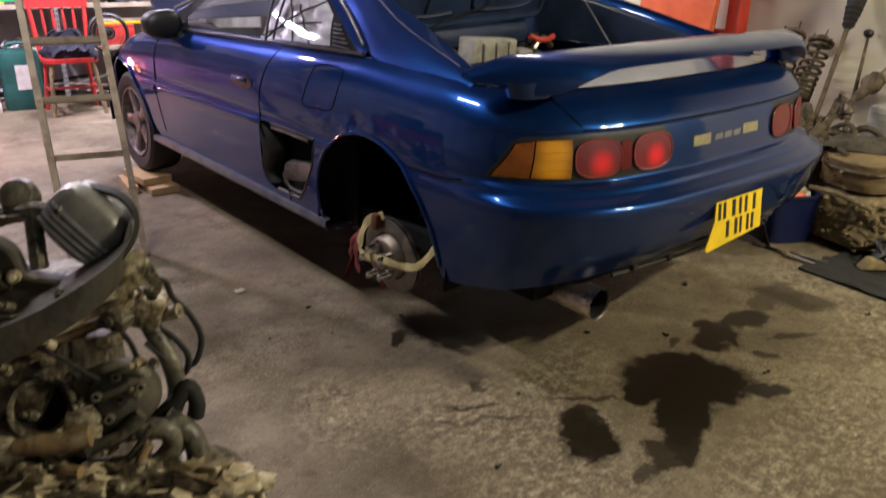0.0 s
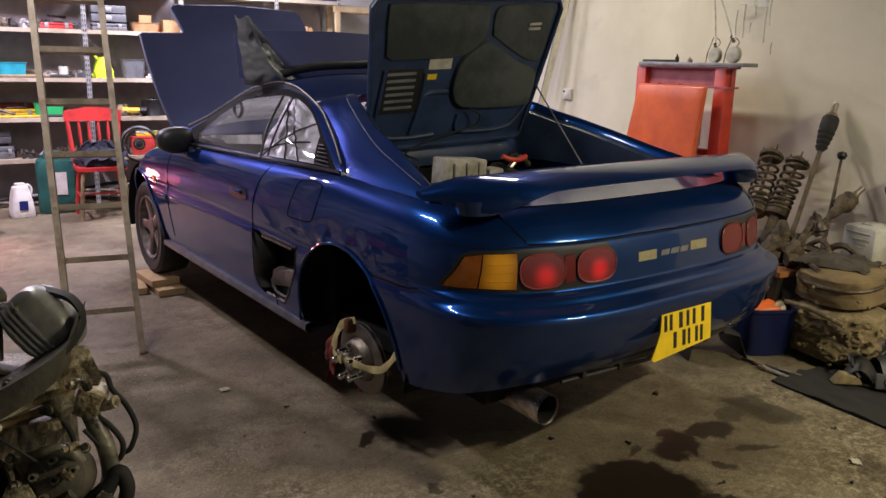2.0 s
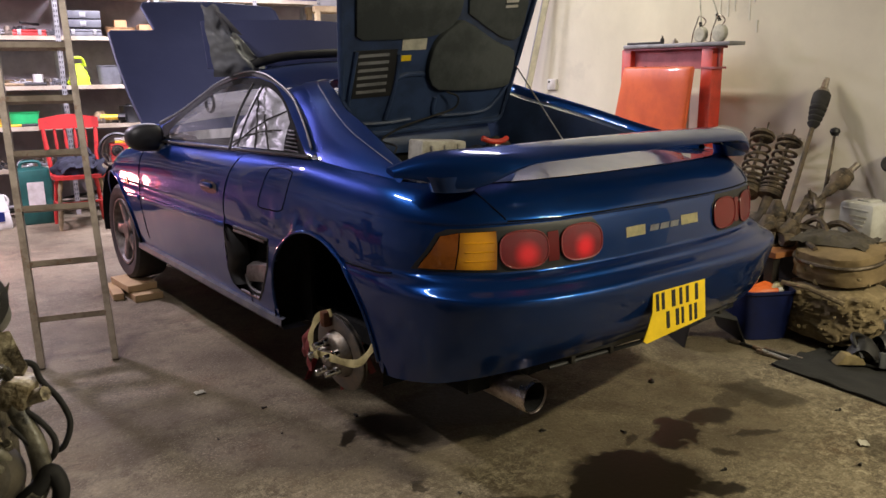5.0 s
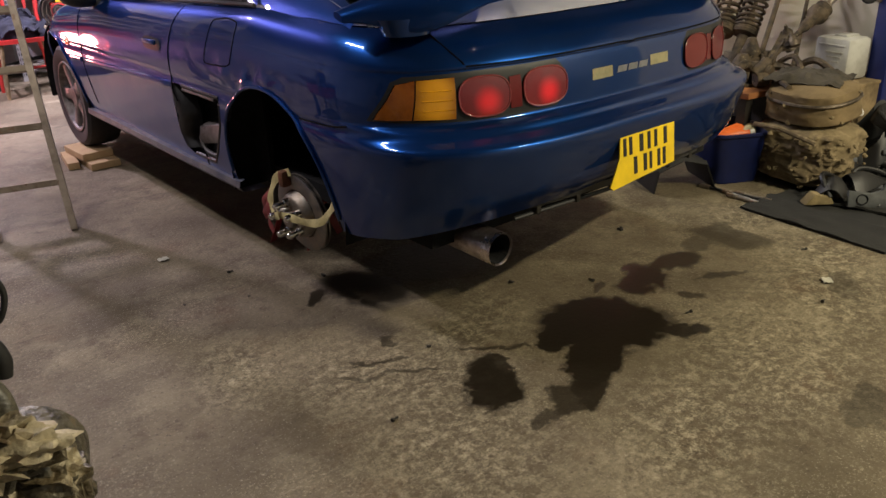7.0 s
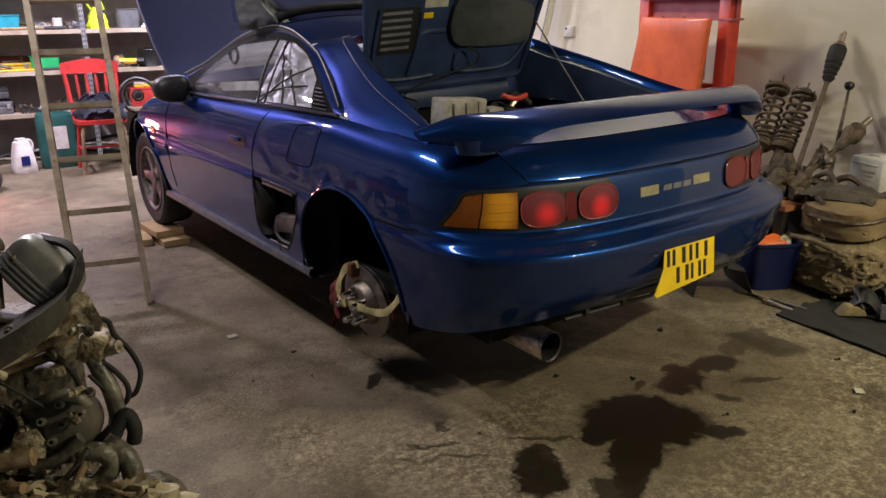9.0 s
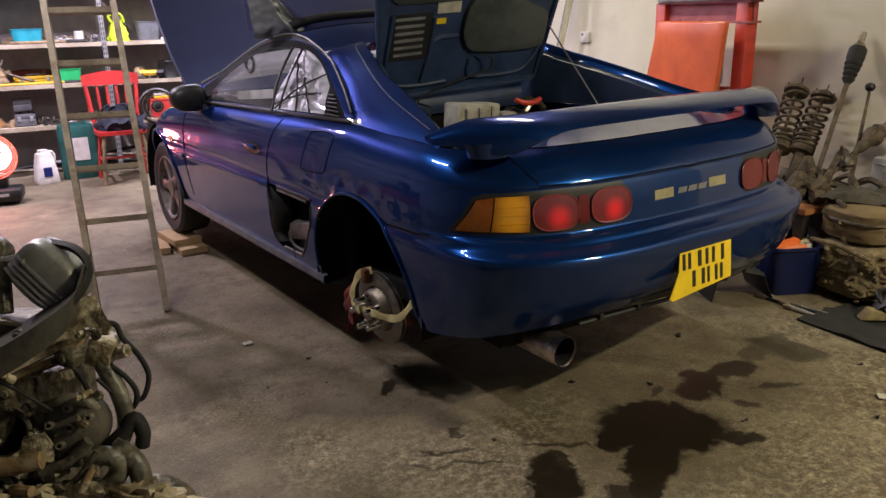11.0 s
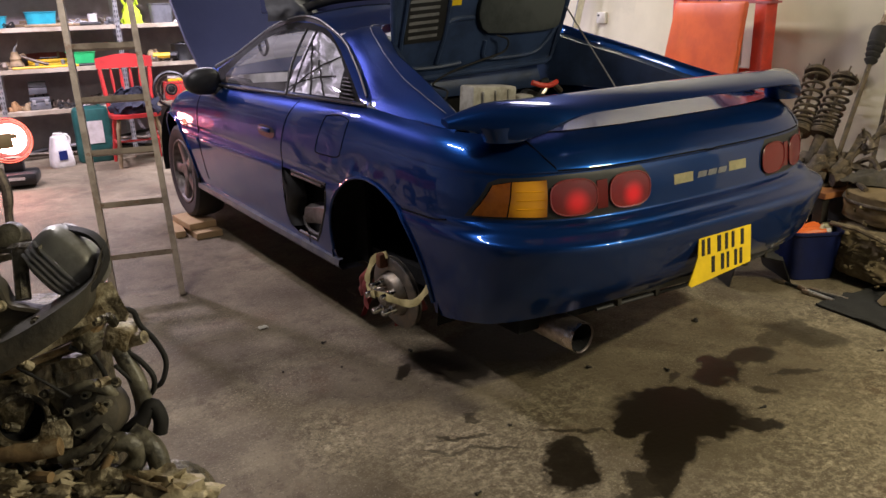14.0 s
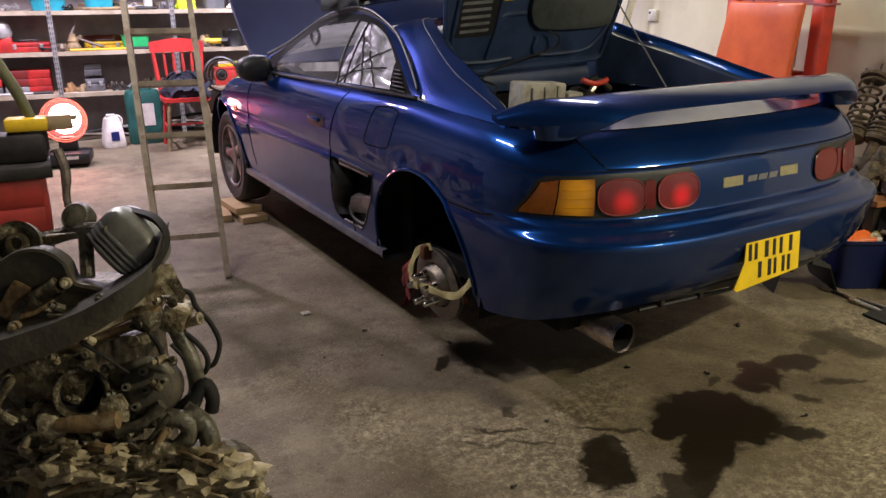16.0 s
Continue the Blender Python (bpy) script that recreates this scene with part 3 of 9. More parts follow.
deck_edge = [p for p in TOP if p.y <= -0.20]


def deck_z(x, y):
    return 0.957 + 0.030 * min(1.0, (y + 0.66) / 0.4) - 0.022 * (x / 0.76) ** 2 + 0.012 * (1 - (x / 0.76) ** 2)


rows = []
for k in range(9):
    f = k / 8
    row = []
    for p in deck_edge:
        y = p.y + (-0.20 - p.y) * f
        row.append(Vector((p.x, y, p.z + 0.003 + (deck_z(p.x, y) - p.z) * min(1.0, f * 2.2))))
    rows.append(row)
d = bmesh.new()
grid(d, rows)
add(body, mirror(d))

# cabin: rail along the top of the side glass, and the belt below it
RAIL = smooth_path([(-0.735, 2.02, 0.985), (-0.625, 1.83, 1.075), (-0.565, 1.66, 1.160), (-0.535, 1.45, 1.235), (-0.520, 1.18, 1.280), (-0.522, 0.98, 1.274),
                    (-0.538, 0.80, 1.235), (-0.570, 0.62, 1.186), (-0.615, 0.48, 1.140), (-0.680, 0.30, 1.075), (-0.752, 0.12, 1.004)], 5)
BELT = smooth_path([(-0.762, 2.00, 0.918), (-0.764, 1.82, 0.930), (-0.764, 1.66, 0.938), (-0.762, 1.44, 0.942), (-0.760, 1.18, 0.950), (-0.762, 0.98, 0.957),
                    (-0.764, 0.80, 0.963), (-0.765, 0.62, 0.970), (-0.766, 0.47, 0.975), (-0.766, 0.30, 0.980), (-0.766, 0.12, 0.984)], 5)
flank = bmesh.new()
rows = []
for k in range(13):
    f = k / 12
    rows.append([b.lerp(r, f) + Vector((-0.022 * math.sin(math.pi * f), 0, 0)) * min(1, (r.z - b.z) * 4) for b, r in zip(BELT, RAIL)])
grid(flank, rows)
DOORGLASS = [(1.66, 0.962), (1.72, 0.995), (1.60, 1.105), (1.48, 1.165), (1.35, 1.205), (1.18, 1.228), (1.02, 1.230), (0.92, 1.223), (0.80, 0.978)]
QUARTER = [(0.780, 0.982), (0.902, 1.224), (0.86, 1.218), (0.77, 1.197), (0.66, 1.166), (0.56, 1.128), (0.47, 1.096), (0.36, 0.996)]
door_glass = take(flank, cut(flank, list(flank.faces), DOORGLASS, (1, 2)))
quarter_glass = take(flank, cut(flank, list(flank.faces), QUARTER, (1, 2)))
far_door_glass, far_quarter_glass = door_glass.copy(), quarter_glass.copy()
for g in (far_door_glass, far_quarter_glass):
    for v in g.verts:
        v.co.x = -v.co.x
ENVELOPE = [(1.78, 0.952), (1.90, 1.010), (1.77, 1.090), (1.63, 1.158), (1.46, 1.216), (1.32, 1.245), (1.18, 1.258), (1.0, 1.256), (0.86, 1.236), (0.76, 1.208), (0.65, 1.170), (0.52, 1.124), (0.42, 1.087), (0.30, 1.045), (0.16, 0.996)]
surround = take(flank, cut(flank, list(flank.faces), ENVELOPE, (1, 2)))
add(body, mirror(flank))

# roof
n = len(RAIL)
roof_idx = range(10, 33)
rows = []
for i in roof_idx:
    r = RAIL[i]
    f = (i - 10) / 22
    rise = 0.045 * math.sin(math.pi * (0.25 + 0.6 * f)) + 0.006
    rows.append([Vector((r.x * c, r.y + 0.05 * (1 - c * c) * (1 - 2 * f), r.z + rise * (1 - abs(c) ** 2.4))) for c in (1 - 2 * k / 20 for k in range(21))])
roof = bmesh.new()
grid(roof, rows)
add(body, roof)
ROOF_FRONT, ROOF_REAR = rows[0], rows[-1]

# sail panels behind the cabin, with a thick inner side
RIDGE = smooth_path([(0.0, 0.655, 1.250), (-0.20, 0.655, 1.250), (-0.35, 0.635, 1.250), (-0.44, 0.555, 1.243), (-0.487, 0.440, 1.216), (-0.527, 0.33, 1.182), (-0.570, 0.215, 1.152), (-0.612, 0.02, 1.104), (-0.655, -0.17, 1.052), (-0.700, -0.33, 1.012), (-0.73, -0.43, 0.985)], 5)
EDGE = RAIL[32]
FOOT = smooth_path([(EDGE.x * c, EDGE.y - 0.05 * (1 - c * c), EDGE.z + 0.0264 * (1 - abs(c) ** 2.4)) for c in (0.0, 0.4, 0.7, 0.9)] +
                   [(-0.552, 0.70, 1.208), (-0.590, 0.56, 1.166), (-0.645, 0.38, 1.105), (-0.750, 0.12, 0.998), (-0.770, -0.10, 0.970), (-0.769, -0.30, 0.958), (-0.768, -0.42, 0.950)], 5)
sail = bmesh.new()
rows = []
for k in range(7):
    f = k / 6
    rows.append([a.lerp(b, f) + Vector((-0.012, 0, 0.013)) * math.sin(math.pi * f) * min(1.0, (b - a).length * 6) for a, b in zip(FOOT, RIDGE)])
SAIL_SEAM = [p + Vector((-0.001, 0, 0.001)) for p in (a.lerp(b, 0.5) for a, b in zip(rows[4], rows[5]))][12:46]
for step, drop in ((0.010, 0.004), (0.018, 0.016), (0.024, 0.035)):
    rows.append([b + Vector((step * min(1, abs(b.x) * 2), step * 0.6 * (abs(b.x) < 0.5), -drop)) for b in RIDGE])
grid(sail, rows)
add(body, mirror(sail))
# inner faces of the buttresses, in a darker blue than the body
for s in (-1, 1):
    inner = bmesh.new()
    grid(inner, [[Vector((s * (b.x + st), b.y, max(0.945, b.z - dr))) for b in RIDGE[15:]] for st, dr in ((0.024, 0.034), (0.050, 0.045), (0.056, 0.09))] + [[Vector((s * (b.x + 0.060), b.y, 0.944)) for b in RIDGE[15:]]])
    part("buttress_inner_face", inner, DARKBLUE, car)

# ledges beside the engine bay
ledge = bmesh.new()
grid(ledge, [[Vector((-0.70 + 0.22 * k / 5, y, 0.955 - 0.012 * k / 5)) for k in range(6)] for y in (-0.40, -0.2, 0.0, 0.2, 0.4, 0.6)])
grid(ledge, [[Vector((-0.48, y, 0.943 - 0.10 * k)) for k in range(2)] for y in (-0.22, 0.0, 0.2, 0.4, 0.6)])
add(body, mirror(ledge))
lip = bmesh.new()
grid(lip, [[Vector((-0.5 + k * 0.1, -0.205, deck_z(-0.5 + k * 0.1, -0.2) - d0)) for k in range(11)] for d0 in (-0.001, 0.03, 0.12)])
add(body, lip)

# fender tops and the edge of the front bay
fend = bmesh.new()
front_edge = [p for p in TOP if p.y > 1.98]
grid(fend, [front_edge, [Vector((p.x * 0.94, p.y - 0.01, p.z + 0.012)) for p in front_edge], [Vector((p.x * 0.86, p.y - 0.02, p.z + 0.016)) for p in front_edge],
            [Vector((p.x * 0.85, p.y - 0.03, p.z - 0.10)) for p in front_edge]])
add(body, mirror(fend))
bmesh.ops.remove_doubles(body, verts=list(body.verts), dist=0.0006)
bmesh.ops.recalc_face_normals(body, faces=list(body.faces))
part("body", body, BLUE, car)

# sills, flat strips under the doors
for s in (-1, 1):
    b = bmesh.new()
    grid(b, [[(s * x, y, z) for x, z in ((0.79, 0.350), (0.812, 0.345), (0.815, 0.320), (0.800, 0.303), (0.70, 0.300))] for y in (0.345, 0.36, 0.8, 1.4, 2.0, 2.15)])
    bmesh.ops.recalc_face_normals(b, faces=list(b.faces))
    part("sill", b, material("grey_sill_paint", (0.035, 0.040, 0.065), 0.4, second=(0.09, 0.09, 0.10), scale=9, coat=0.4), car, "dusty grey sill strip")

# underside, wheel wells and the bays
b = bmesh.new()
box(b, 0, 1.20, 0.37, 1.38, 3.7, 0.06)
box(b, 0, -0.55, 0.50, 1.05, 0.30, 0.06)
part("underbody", b, MATT, car)
for s in (-1, 1):
    for cy in (0.015, 2.50):
        b = bmesh.new()
        rr = 0.39 if cy < 1 else 0.37
        prof = arc(cy, 0.385, rr, -12, 192, 20)
        grid(b, [[(s * x, y, z) for y, z in prof] for x in (0.81, 0.60, 0.42)])
        b.faces.new([b.verts.new((s * 0.42, y, z)) for y, z in prof])
        part("wheel_well", b, MATT, car)
for nm, cx, cy, cz, sx, sy, sz in (("bay_floor", 0, 0.15, 0.55, 0.96, 0.74, 0.02), ("bay_wall", 0, 0.56, 0.80, 1.0, 0.02, 0.34), ("bay_wall", 0.50, 0.15, 0.72, 0.02, 0.74, 0.40),
                                   ("bay_wall", -0.50, 0.15, 0.72, 0.02, 0.74, 0.40), ("bay_wall", 0, -0.235, 0.72, 0.96, 0.02, 0.40), ("front_bay_floor", 0, 2.55, 0.55, 1.2, 1.0, 0.02), ("bay_wall", 0, 2.02, 0.70, 1.3, 0.02, 0.40)):
    part(nm, boxed(cx, cy, cz, sx, sy, sz), MATT, car, smooth=False)

# lamps
def split_lamp(src, flip):
    if flip:
        for v in src.verts:
            v.co.x = -v.co.x
        bmesh.ops.reverse_faces(src, faces=list(src.faces))
    s = 1 if flip else -1
    src.normal_update()
    pick = lambda poly: take(src, cut(src, list(src.faces), [(s * -x, z) for x, z in poly], (0, 2)))
    rim1, rim2 = blob(-0.559, 0.784, 0.072, 0.054, 24, 2.7), blob(-0.365, 0.787, 0.078, 0.053, 24, 2.7)
    outer = pick([(-0.803, 0.733), (-0.798, 0.750), (-0.762, 0.828), (-0.724, 0.838), (-0.739, 0.734)])
    amber = pick([(-0.721, 0.838), (-0.635, 0.841), (-0.640, 0.731), (-0.736, 0.734)])
    red1, red2 = pick(rim1), pick(rim2)
    mid = pick([(-0.484, 0.741), (-0.484, 0.827), (-0.448, 0.829), (-0.448, 0.742)])
    housing = part("tail_lamp", src, BLACK, car, "tail lamp with amber and red lenses")
    # the right lamp's dimmer look is in its lens colours, without the painted glow
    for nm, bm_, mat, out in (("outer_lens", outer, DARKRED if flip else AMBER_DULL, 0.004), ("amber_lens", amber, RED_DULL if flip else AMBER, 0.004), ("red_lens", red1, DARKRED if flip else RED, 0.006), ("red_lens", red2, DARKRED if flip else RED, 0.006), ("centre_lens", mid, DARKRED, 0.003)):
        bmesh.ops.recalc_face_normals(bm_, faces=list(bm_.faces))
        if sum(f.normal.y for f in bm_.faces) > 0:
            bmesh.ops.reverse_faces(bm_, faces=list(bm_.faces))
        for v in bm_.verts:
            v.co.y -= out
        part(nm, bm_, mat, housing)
    for rim in (rim1, rim2):
        part("lens_rim", tube(bmesh.new(), [on_tail(s * -x, z, 0.006) for x, z in rim + rim[:1]], 0.0026, 6, False), DARKRED if flip else RIM, housing)
    # moulded bars across the amber lens
    for k in range(3):
        z = 0.757 + 0.026 * k
        part("lens_bar", tube(bmesh.new(), [on_tail(s * -x, z, 0.0035) for x in (-0.715, -0.69, -0.665, -0.645)], 0.0022, 5), AMBER, housing)


lamp_r = lamp.copy()
split_lamp(lamp, False)
split_lamp(lamp_r, True)


def patch(name, poly, mat, off=0.002, parent=car, label=""):
    """A thin plate laid on the tail."""
    bb = bmesh.new()
    bb.faces.new([bb.verts.new(on_tail(x, z, off)) for x, z in poly])
    bmesh.ops.solidify(bb, geom=list(bb.faces), thickness=0.002)
    bmesh.ops.recalc_face_normals(bb, faces=list(bb.faces))
    return part(name, bb, mat, parent, label, smooth=False)


patch("sticker", [(-0.177, 0.773), (-0.087, 0.773), (-0.087, 0.805), (-0.177, 0.805)], CREAM, label="cream sticker")
patch("sticker", [(0.098, 0.778), (0.191, 0.777), (0.191, 0.809), (0.098, 0.810)], CREAM, label="cream sticker")
for x0, x1 in ((-0.066, -0.022), (-0.014, 0.030), (0.038, 0.080)):
    patch("badge", [(x0, 0.779), (x1, 0.779), (x1 + 0.006, 0.798), (x0 + 0.006, 0.798)], SILVER, label="silver badge bar")

# number plate with a broken corner and plain bars
plate_m = Matrix.Translation((0.0, -0.897, 0.47)) @ pose(0, 0, 0, 84, 0, 0)
b = bmesh.new()
outline(b, [(-0.200, -0.004), (-0.185, -0.014), (0.120, 0.010), (0.122, 0.138), (-0.146, 0.138), (-0.152, 0.078), (-0.178, 0.030)], 0.004, plate_m)
bmesh.ops.recalc_face_normals(b, faces=list(b.faces))
plate = part("number_plate", b, YELLOW, car, "yellow plate with a snapped-off corner", smooth=False)
for x0, x1, z0, z1 in ((-0.134, -0.120, 0.078, 0.132), (-0.106, -0.092, 0.078, 0.132), (-0.056, -0.038, 0.078, 0.132), (-0.016, -0.002, 0.078, 0.132), (0.018, 0.032, 0.078, 0.132), (0.066, 0.082, 0.078, 0.132),
                       (-0.086, -0.070, 0.014, 0.068), (-0.038, -0.022, 0.014, 0.068), (-0.008, 0.004, 0.014, 0.068), (0.032, 0.046, 0.014, 0.068), (0.060, 0.074, 0.014, 0.068)):
    b = bmesh.new()
    outline(b, [(x0, z0), (x1, z0), (x1, z1), (x0, z1)], 0.0015, plate_m @ Matrix.Translation((0, 0, 0.004)))
    bmesh.ops.recalc_face_normals(b, faces=list(b.faces))
    part("plain_bar", b, BLACK, plate, smooth=False)


def seam(pts, r=0.0028, mat=SEAM, name="panel_gap"):
    b = bmesh.new()
    tube(b, pts, r, 6)
    return part(name, b, mat, car)


seam([on_side(y, z) for y, z in [(v.x, v.y) for v in smooth_path([(0.690, 0.955, 0), (0.745, 0.87, 0), (0.790, 0.76, 0), (0.797, 0.655, 0), (0.775, 0.59, 0)], 5)]])
seam([on_side(y, z) for y, z in [(v.x, v.y) for v in smooth_path([(0.65, 0.425, 0), (0.63, 0.39, 0), (0.64, 0.345, 0)], 4)]])
seam([on_side(y, z) for y, z in [(v.x, v.y) for v in smooth_path([(1.93, 0.905, 0), (1.955, 0.80, 0), (1.98, 0.60, 0), (1.97, 0.40, 0)], 6)]])
fd = [(v.x, v.y) for v in smooth_path([(0.352, 0.935, 0), (0.27, 0.943, 0), (0.198, 0.938, 0), (0.180, 0.92, 0), (0.205, 0.83, 0), (0.235, 0.795, 0), (0.33, 0.785, 0), (0.42, 0.783, 0),
                                       (0.432, 0.80, 0), (0.40, 0.87, 0), (0.375, 0.925, 0), (0.352, 0.935, 0)], 4)]
seam([on_side(y, z) for y, z in fd], 0.0024, name="filler_flap")
seam([on_side(y, z) for y, z in [(v.x, v.y) for v in smooth_path([(-0.215, 0.688, 0), (-0.30, 0.690, 0), (-0.40, 0.694, 0), (-0.47, 0.705, 0)], 5)]])
for s in (-1, 1):
    seam([Vector((s * -v.x, v.y, v.z)) for v in [on_tail(x, z, 0.0) for x, z in ((-0.60, 0.858), (-0.605, 0.875), (-0.62, 0.90))]] +
         [Vector((s * 0.64, -0.60, deck_z(0.64, -0.60) + 0.004)), Vector((s * 0.645, -0.45, deck_z(0.645, -0.45) + 0.004))])
seam([on_tail(-0.60 + 1.2 * k / 40, 0.866, 0) for k in range(41)])
seam(SAIL_SEAM, 0.0011, ZINC_DULL)

# glass and trim
for nm, g in (("door_window", door_glass), ("quarter_window", quarter_glass), ("door_window", far_door_glass), ("quarter_window", far_quarter_glass)):
    ob = part(nm, g, PANE, car)
    ob.visible_shadow = False
b = bmesh.new()
tube(b, [r + Vector((-0.004, 0, -0.014 + 0.006 * (k > 26))) for k, r in enumerate(RAIL[2:50])], [0.016 if k < 22 else max(0.007, 0.016 - 0.0015 * (k - 22)) for k in range(48)], 8)
part("window_trim", b, BLACK, car)
b = bmesh.new()
tube(b, [r + Vector((-0.010, 0, 0.004)) for r in RAIL[2:50]], 0.0035, 6)
part("drip_rail", b, SILVER, car, "thin bright drip rail")
b = bmesh.new()
tube(b, [p + Vector((-0.006, 0, 0.008)) for p in BELT[5:51]], 0.007, 8)
part("belt_moulding", b, BLACK, car)
b = bmesh.new()
tube(b, smooth_path([(-0.790, 0.790, 0.975), (-0.722, 0.850, 1.10), (-0.612, 0.912, 1.235)], 6), 0.006, 8)
part("door_pillar", b, BLACK, car)
lv = part("vent_panel", take(surround, cut(surround, list(surround.faces), [(0.335, 0.998), (0.44, 1.088), (0.30, 1.043), (0.17, 0.998)], (1, 2))), MATT, car)
FLANK = BVHTree.FromPolygons([v[:] for v in BELT] + [v[:] for v in RAIL], [(i, i + 1, len(BELT) + i + 1, len(BELT) + i) for i in range(len(BELT) - 1)])
for k in range(6):
    zz = 1.003 + 0.0125 * k
    y0, y1 = 0.205 + 0.030 * k, 0.325 + 0.016 * k
    pts = []
    for y in (y0, (y0 + y1) / 2, y1):
        hit = FLANK.ray_cast(Vector((-2, y, zz)), Vector((1, 0, 0)))[0] or Vector((-0.75, y, zz))
        pts.append(hit + Vector((-0.022, 0, 0)))
    part("slat", tube(bmesh.new(), pts, 0.0035, 6), BLACK, lv)

far_surround = surround.copy()
for v in far_surround.verts:
    v.co.x = -v.co.x
part("window_surround", surround, MATT, car)
part("window_surround", far_surround, MATT, car)
# windscreen
wf = [RAIL[i] for i in range(0, 12)]
b = bmesh.new()
grid(b, [[Vector((r.x * c, r.y + 0.16 * (1 - c * c), r.z + 0.02 * (1 - c * c))) for c in (1 - 2 * k / 16 for k in range(17))] for r in wf])
ws = part("windscreen", b, glass("dusty_windscreen", (0.9, 0.9, 0.9), rough=0.05, dust=0.40, film="ShaderNodeBsdfTranslucent"), car, "dusty windscreen")
ws.visible_shadow = False
b = bmesh.new()
grid(b, [[Vector((r.x * c, r.y, r.z)) for c in (1 - 2 * k / 10 for k in range(11))] for r in (Vector((0.44, 0.668, 1.225)), Vector((0.50, 0.64, 1.10)), Vector((0.54, 0.60, 0.94)))])
rw = part("rear_window", b, PANE, car)
rw.visible_shadow = False
# interior
b = bmesh.new()
box(b, 0, 1.2, 0.42, 1.40, 1.5, 0.04)
box(b, 0, 1.25, 0.56, 0.24, 1.0, 0.26, bevel=0.04)
for s in (-0.37, 0.37):
    box(b, s, 1.25, 0.56, 0.48, 0.50, 0.16, bevel=0.05)
    box(b, s, 0.80, 0.76, 0.46, 0.13, 0.40, None, 0.05)
part("seat", b, SHEET, car, "seats under pale dust covers")
b = bmesh.new()
box(b, 0, 1.82, 0.86, 1.30, 0.34, 0.20, bevel=0.05)
part("dashboard", b, BLACK, car)
for s in (-1, 1):
    b = bmesh.new()
    box(b, s * 0.735, 1.40, 0.76, 0.03, 1.05, 0.38, bevel=0.01)
    part("door_card", b, CARD, car, "pale grey door trim")
b = bmesh.new()
ring = [Vector((0.37 + 0.185 * math.cos(a), 1.56 + 0.05 * math.sin(a), 1.0 + 0.18 * math.sin(a))) for a in (2 * math.pi * k / 28 for k in range(29))]
tube(b, ring, 0.016, 8)
part("steering_wheel", b, BLACK, car)
random.seed(5)
b = bmesh.new()
rows = []
for i in range(40):
    rows.append([Vector((-0.742 + 0.19 * i / 39 + 0.024 * abs(noise.fractal(Vector((i * 0.085, k * 0.10, 3.1)), 0.9, 2.0, 3)), 0.36 + 0.60 * k / 39, 0.95 + 0.28 * i / 39 * min(1.0, 0.30 + 0.85 * k / 39))) for k in range(40)])
grid(b, rows)
part("sun_shade", b, FOIL, car, "crumpled silver foil behind the quarter window")

for k, ((u0, v0), (u1, v1)) in enumerate((((0.05, 0.92), (0.95, 0.45)), ((0.10, 0.55), (0.90, 0.98)), ((0.06, 0.30), (0.62, 0.72)), ((0.55, 0.42), (0.10, 0.98)))):
    pts = []
    for j in range(9):
        u, v = u0 + (u1 - u0) * j / 8, v0 + (v1 - v0) * j / 8
        pts.append(Vector((-0.742 + 0.19 * u, 0.36 + 0.60 * v + 0.008 * math.sin(3 * j), 0.95 + 0.28 * u * min(1.0, 0.30 + 0.85 * v))))
    part("shade_seam", tube(bmesh.new(), smooth_path(pts, 3), 0.004, 6), MATT, car)

# things lying inside behind the door window
b = bmesh.new()
for k in range(4):
    rows = [[Vector((-0.60 + 0.012 * k, 1.88, 0.925 + h)), Vector((-0.60 + 0.012 * k, 1.55, 0.955 + h)), Vector((-0.60 + 0.012 * k, 1.20, 0.985 + h))] for h in (0.0, 0.045 - 0.004 * k)]
    grid(b, rows)
thicken(b, 0.004)
part("folded_shade", b, CARD, car, "folded pale sunshade along the door")
part("black_case", boxed(-0.58, 1.11, 0.985, 0.07, 0.12, 0.12, 0.01), BLACK, car)
b = bmesh.new()
tube(b, [Vector((-0.50, 1.72 + 0.055 * math.cos(a), 1.125 + 0.045 * math.sin(a))) for a in (2 * math.pi * k / 24 for k in range(25))], 0.009, 8)
part("grab_loop", b, BLACK, car)

# mirror
b = bmesh.new()
rows = []
for i in range(13):
    th = math.pi * i / 12
    rows.append([Vector((-0.845 + 0.094 * math.copysign(abs(math.cos(a)) ** 0.75, math.cos(a)) * math.sin(th) ** 0.7, 1.75 - 0.065 * math.copysign(abs(math.cos(th)) ** 0.7, math.cos(th)),
                         0.965 + (0.070 + 0.010 * math.cos(a)) * math.copysign(abs(math.sin(a)) ** 0.75, math.sin(a)) * math.sin(th) ** 0.7)) for a in (2 * math.pi * k / 28 for k in range(29))])
grid(b, rows)
bmesh.ops.recalc_face_normals(b, faces=list(b.faces))
mi = part("door_mirror", b, BLACK, car, "black door mirror")
part("mirror_stalk", boxed(-0.765, 1.74, 0.90, 0.06, 0.10, 0.08, 0.02), BLACK, mi)
# rub strip along the side, broken at the door gap
for y0, y1 in ((2.165, 1.985), (1.968, 0.812)):
    b = bmesh.new()
    rows = []
    for k in range(41):
        y = y0 + (y1 - y0) * k / 40
        zc, e = 0.655 - 0.0255 * (y - 0.825), min(1.0, k / 2, (40 - k) / 2)
        rows.append([on_side(y, zc + dz, 0.001 + off * e) for dz, off in ((-0.014, 0.0), (-0.012, 0.006), (0.0, 0.0085), (0.011, 0.006), (0.013, 0.0))])
    grid(b, rows)
    bmesh.ops.recalc_face_normals(b, faces=list(b.faces))
    part("rub_strip", b, BLUE, car)
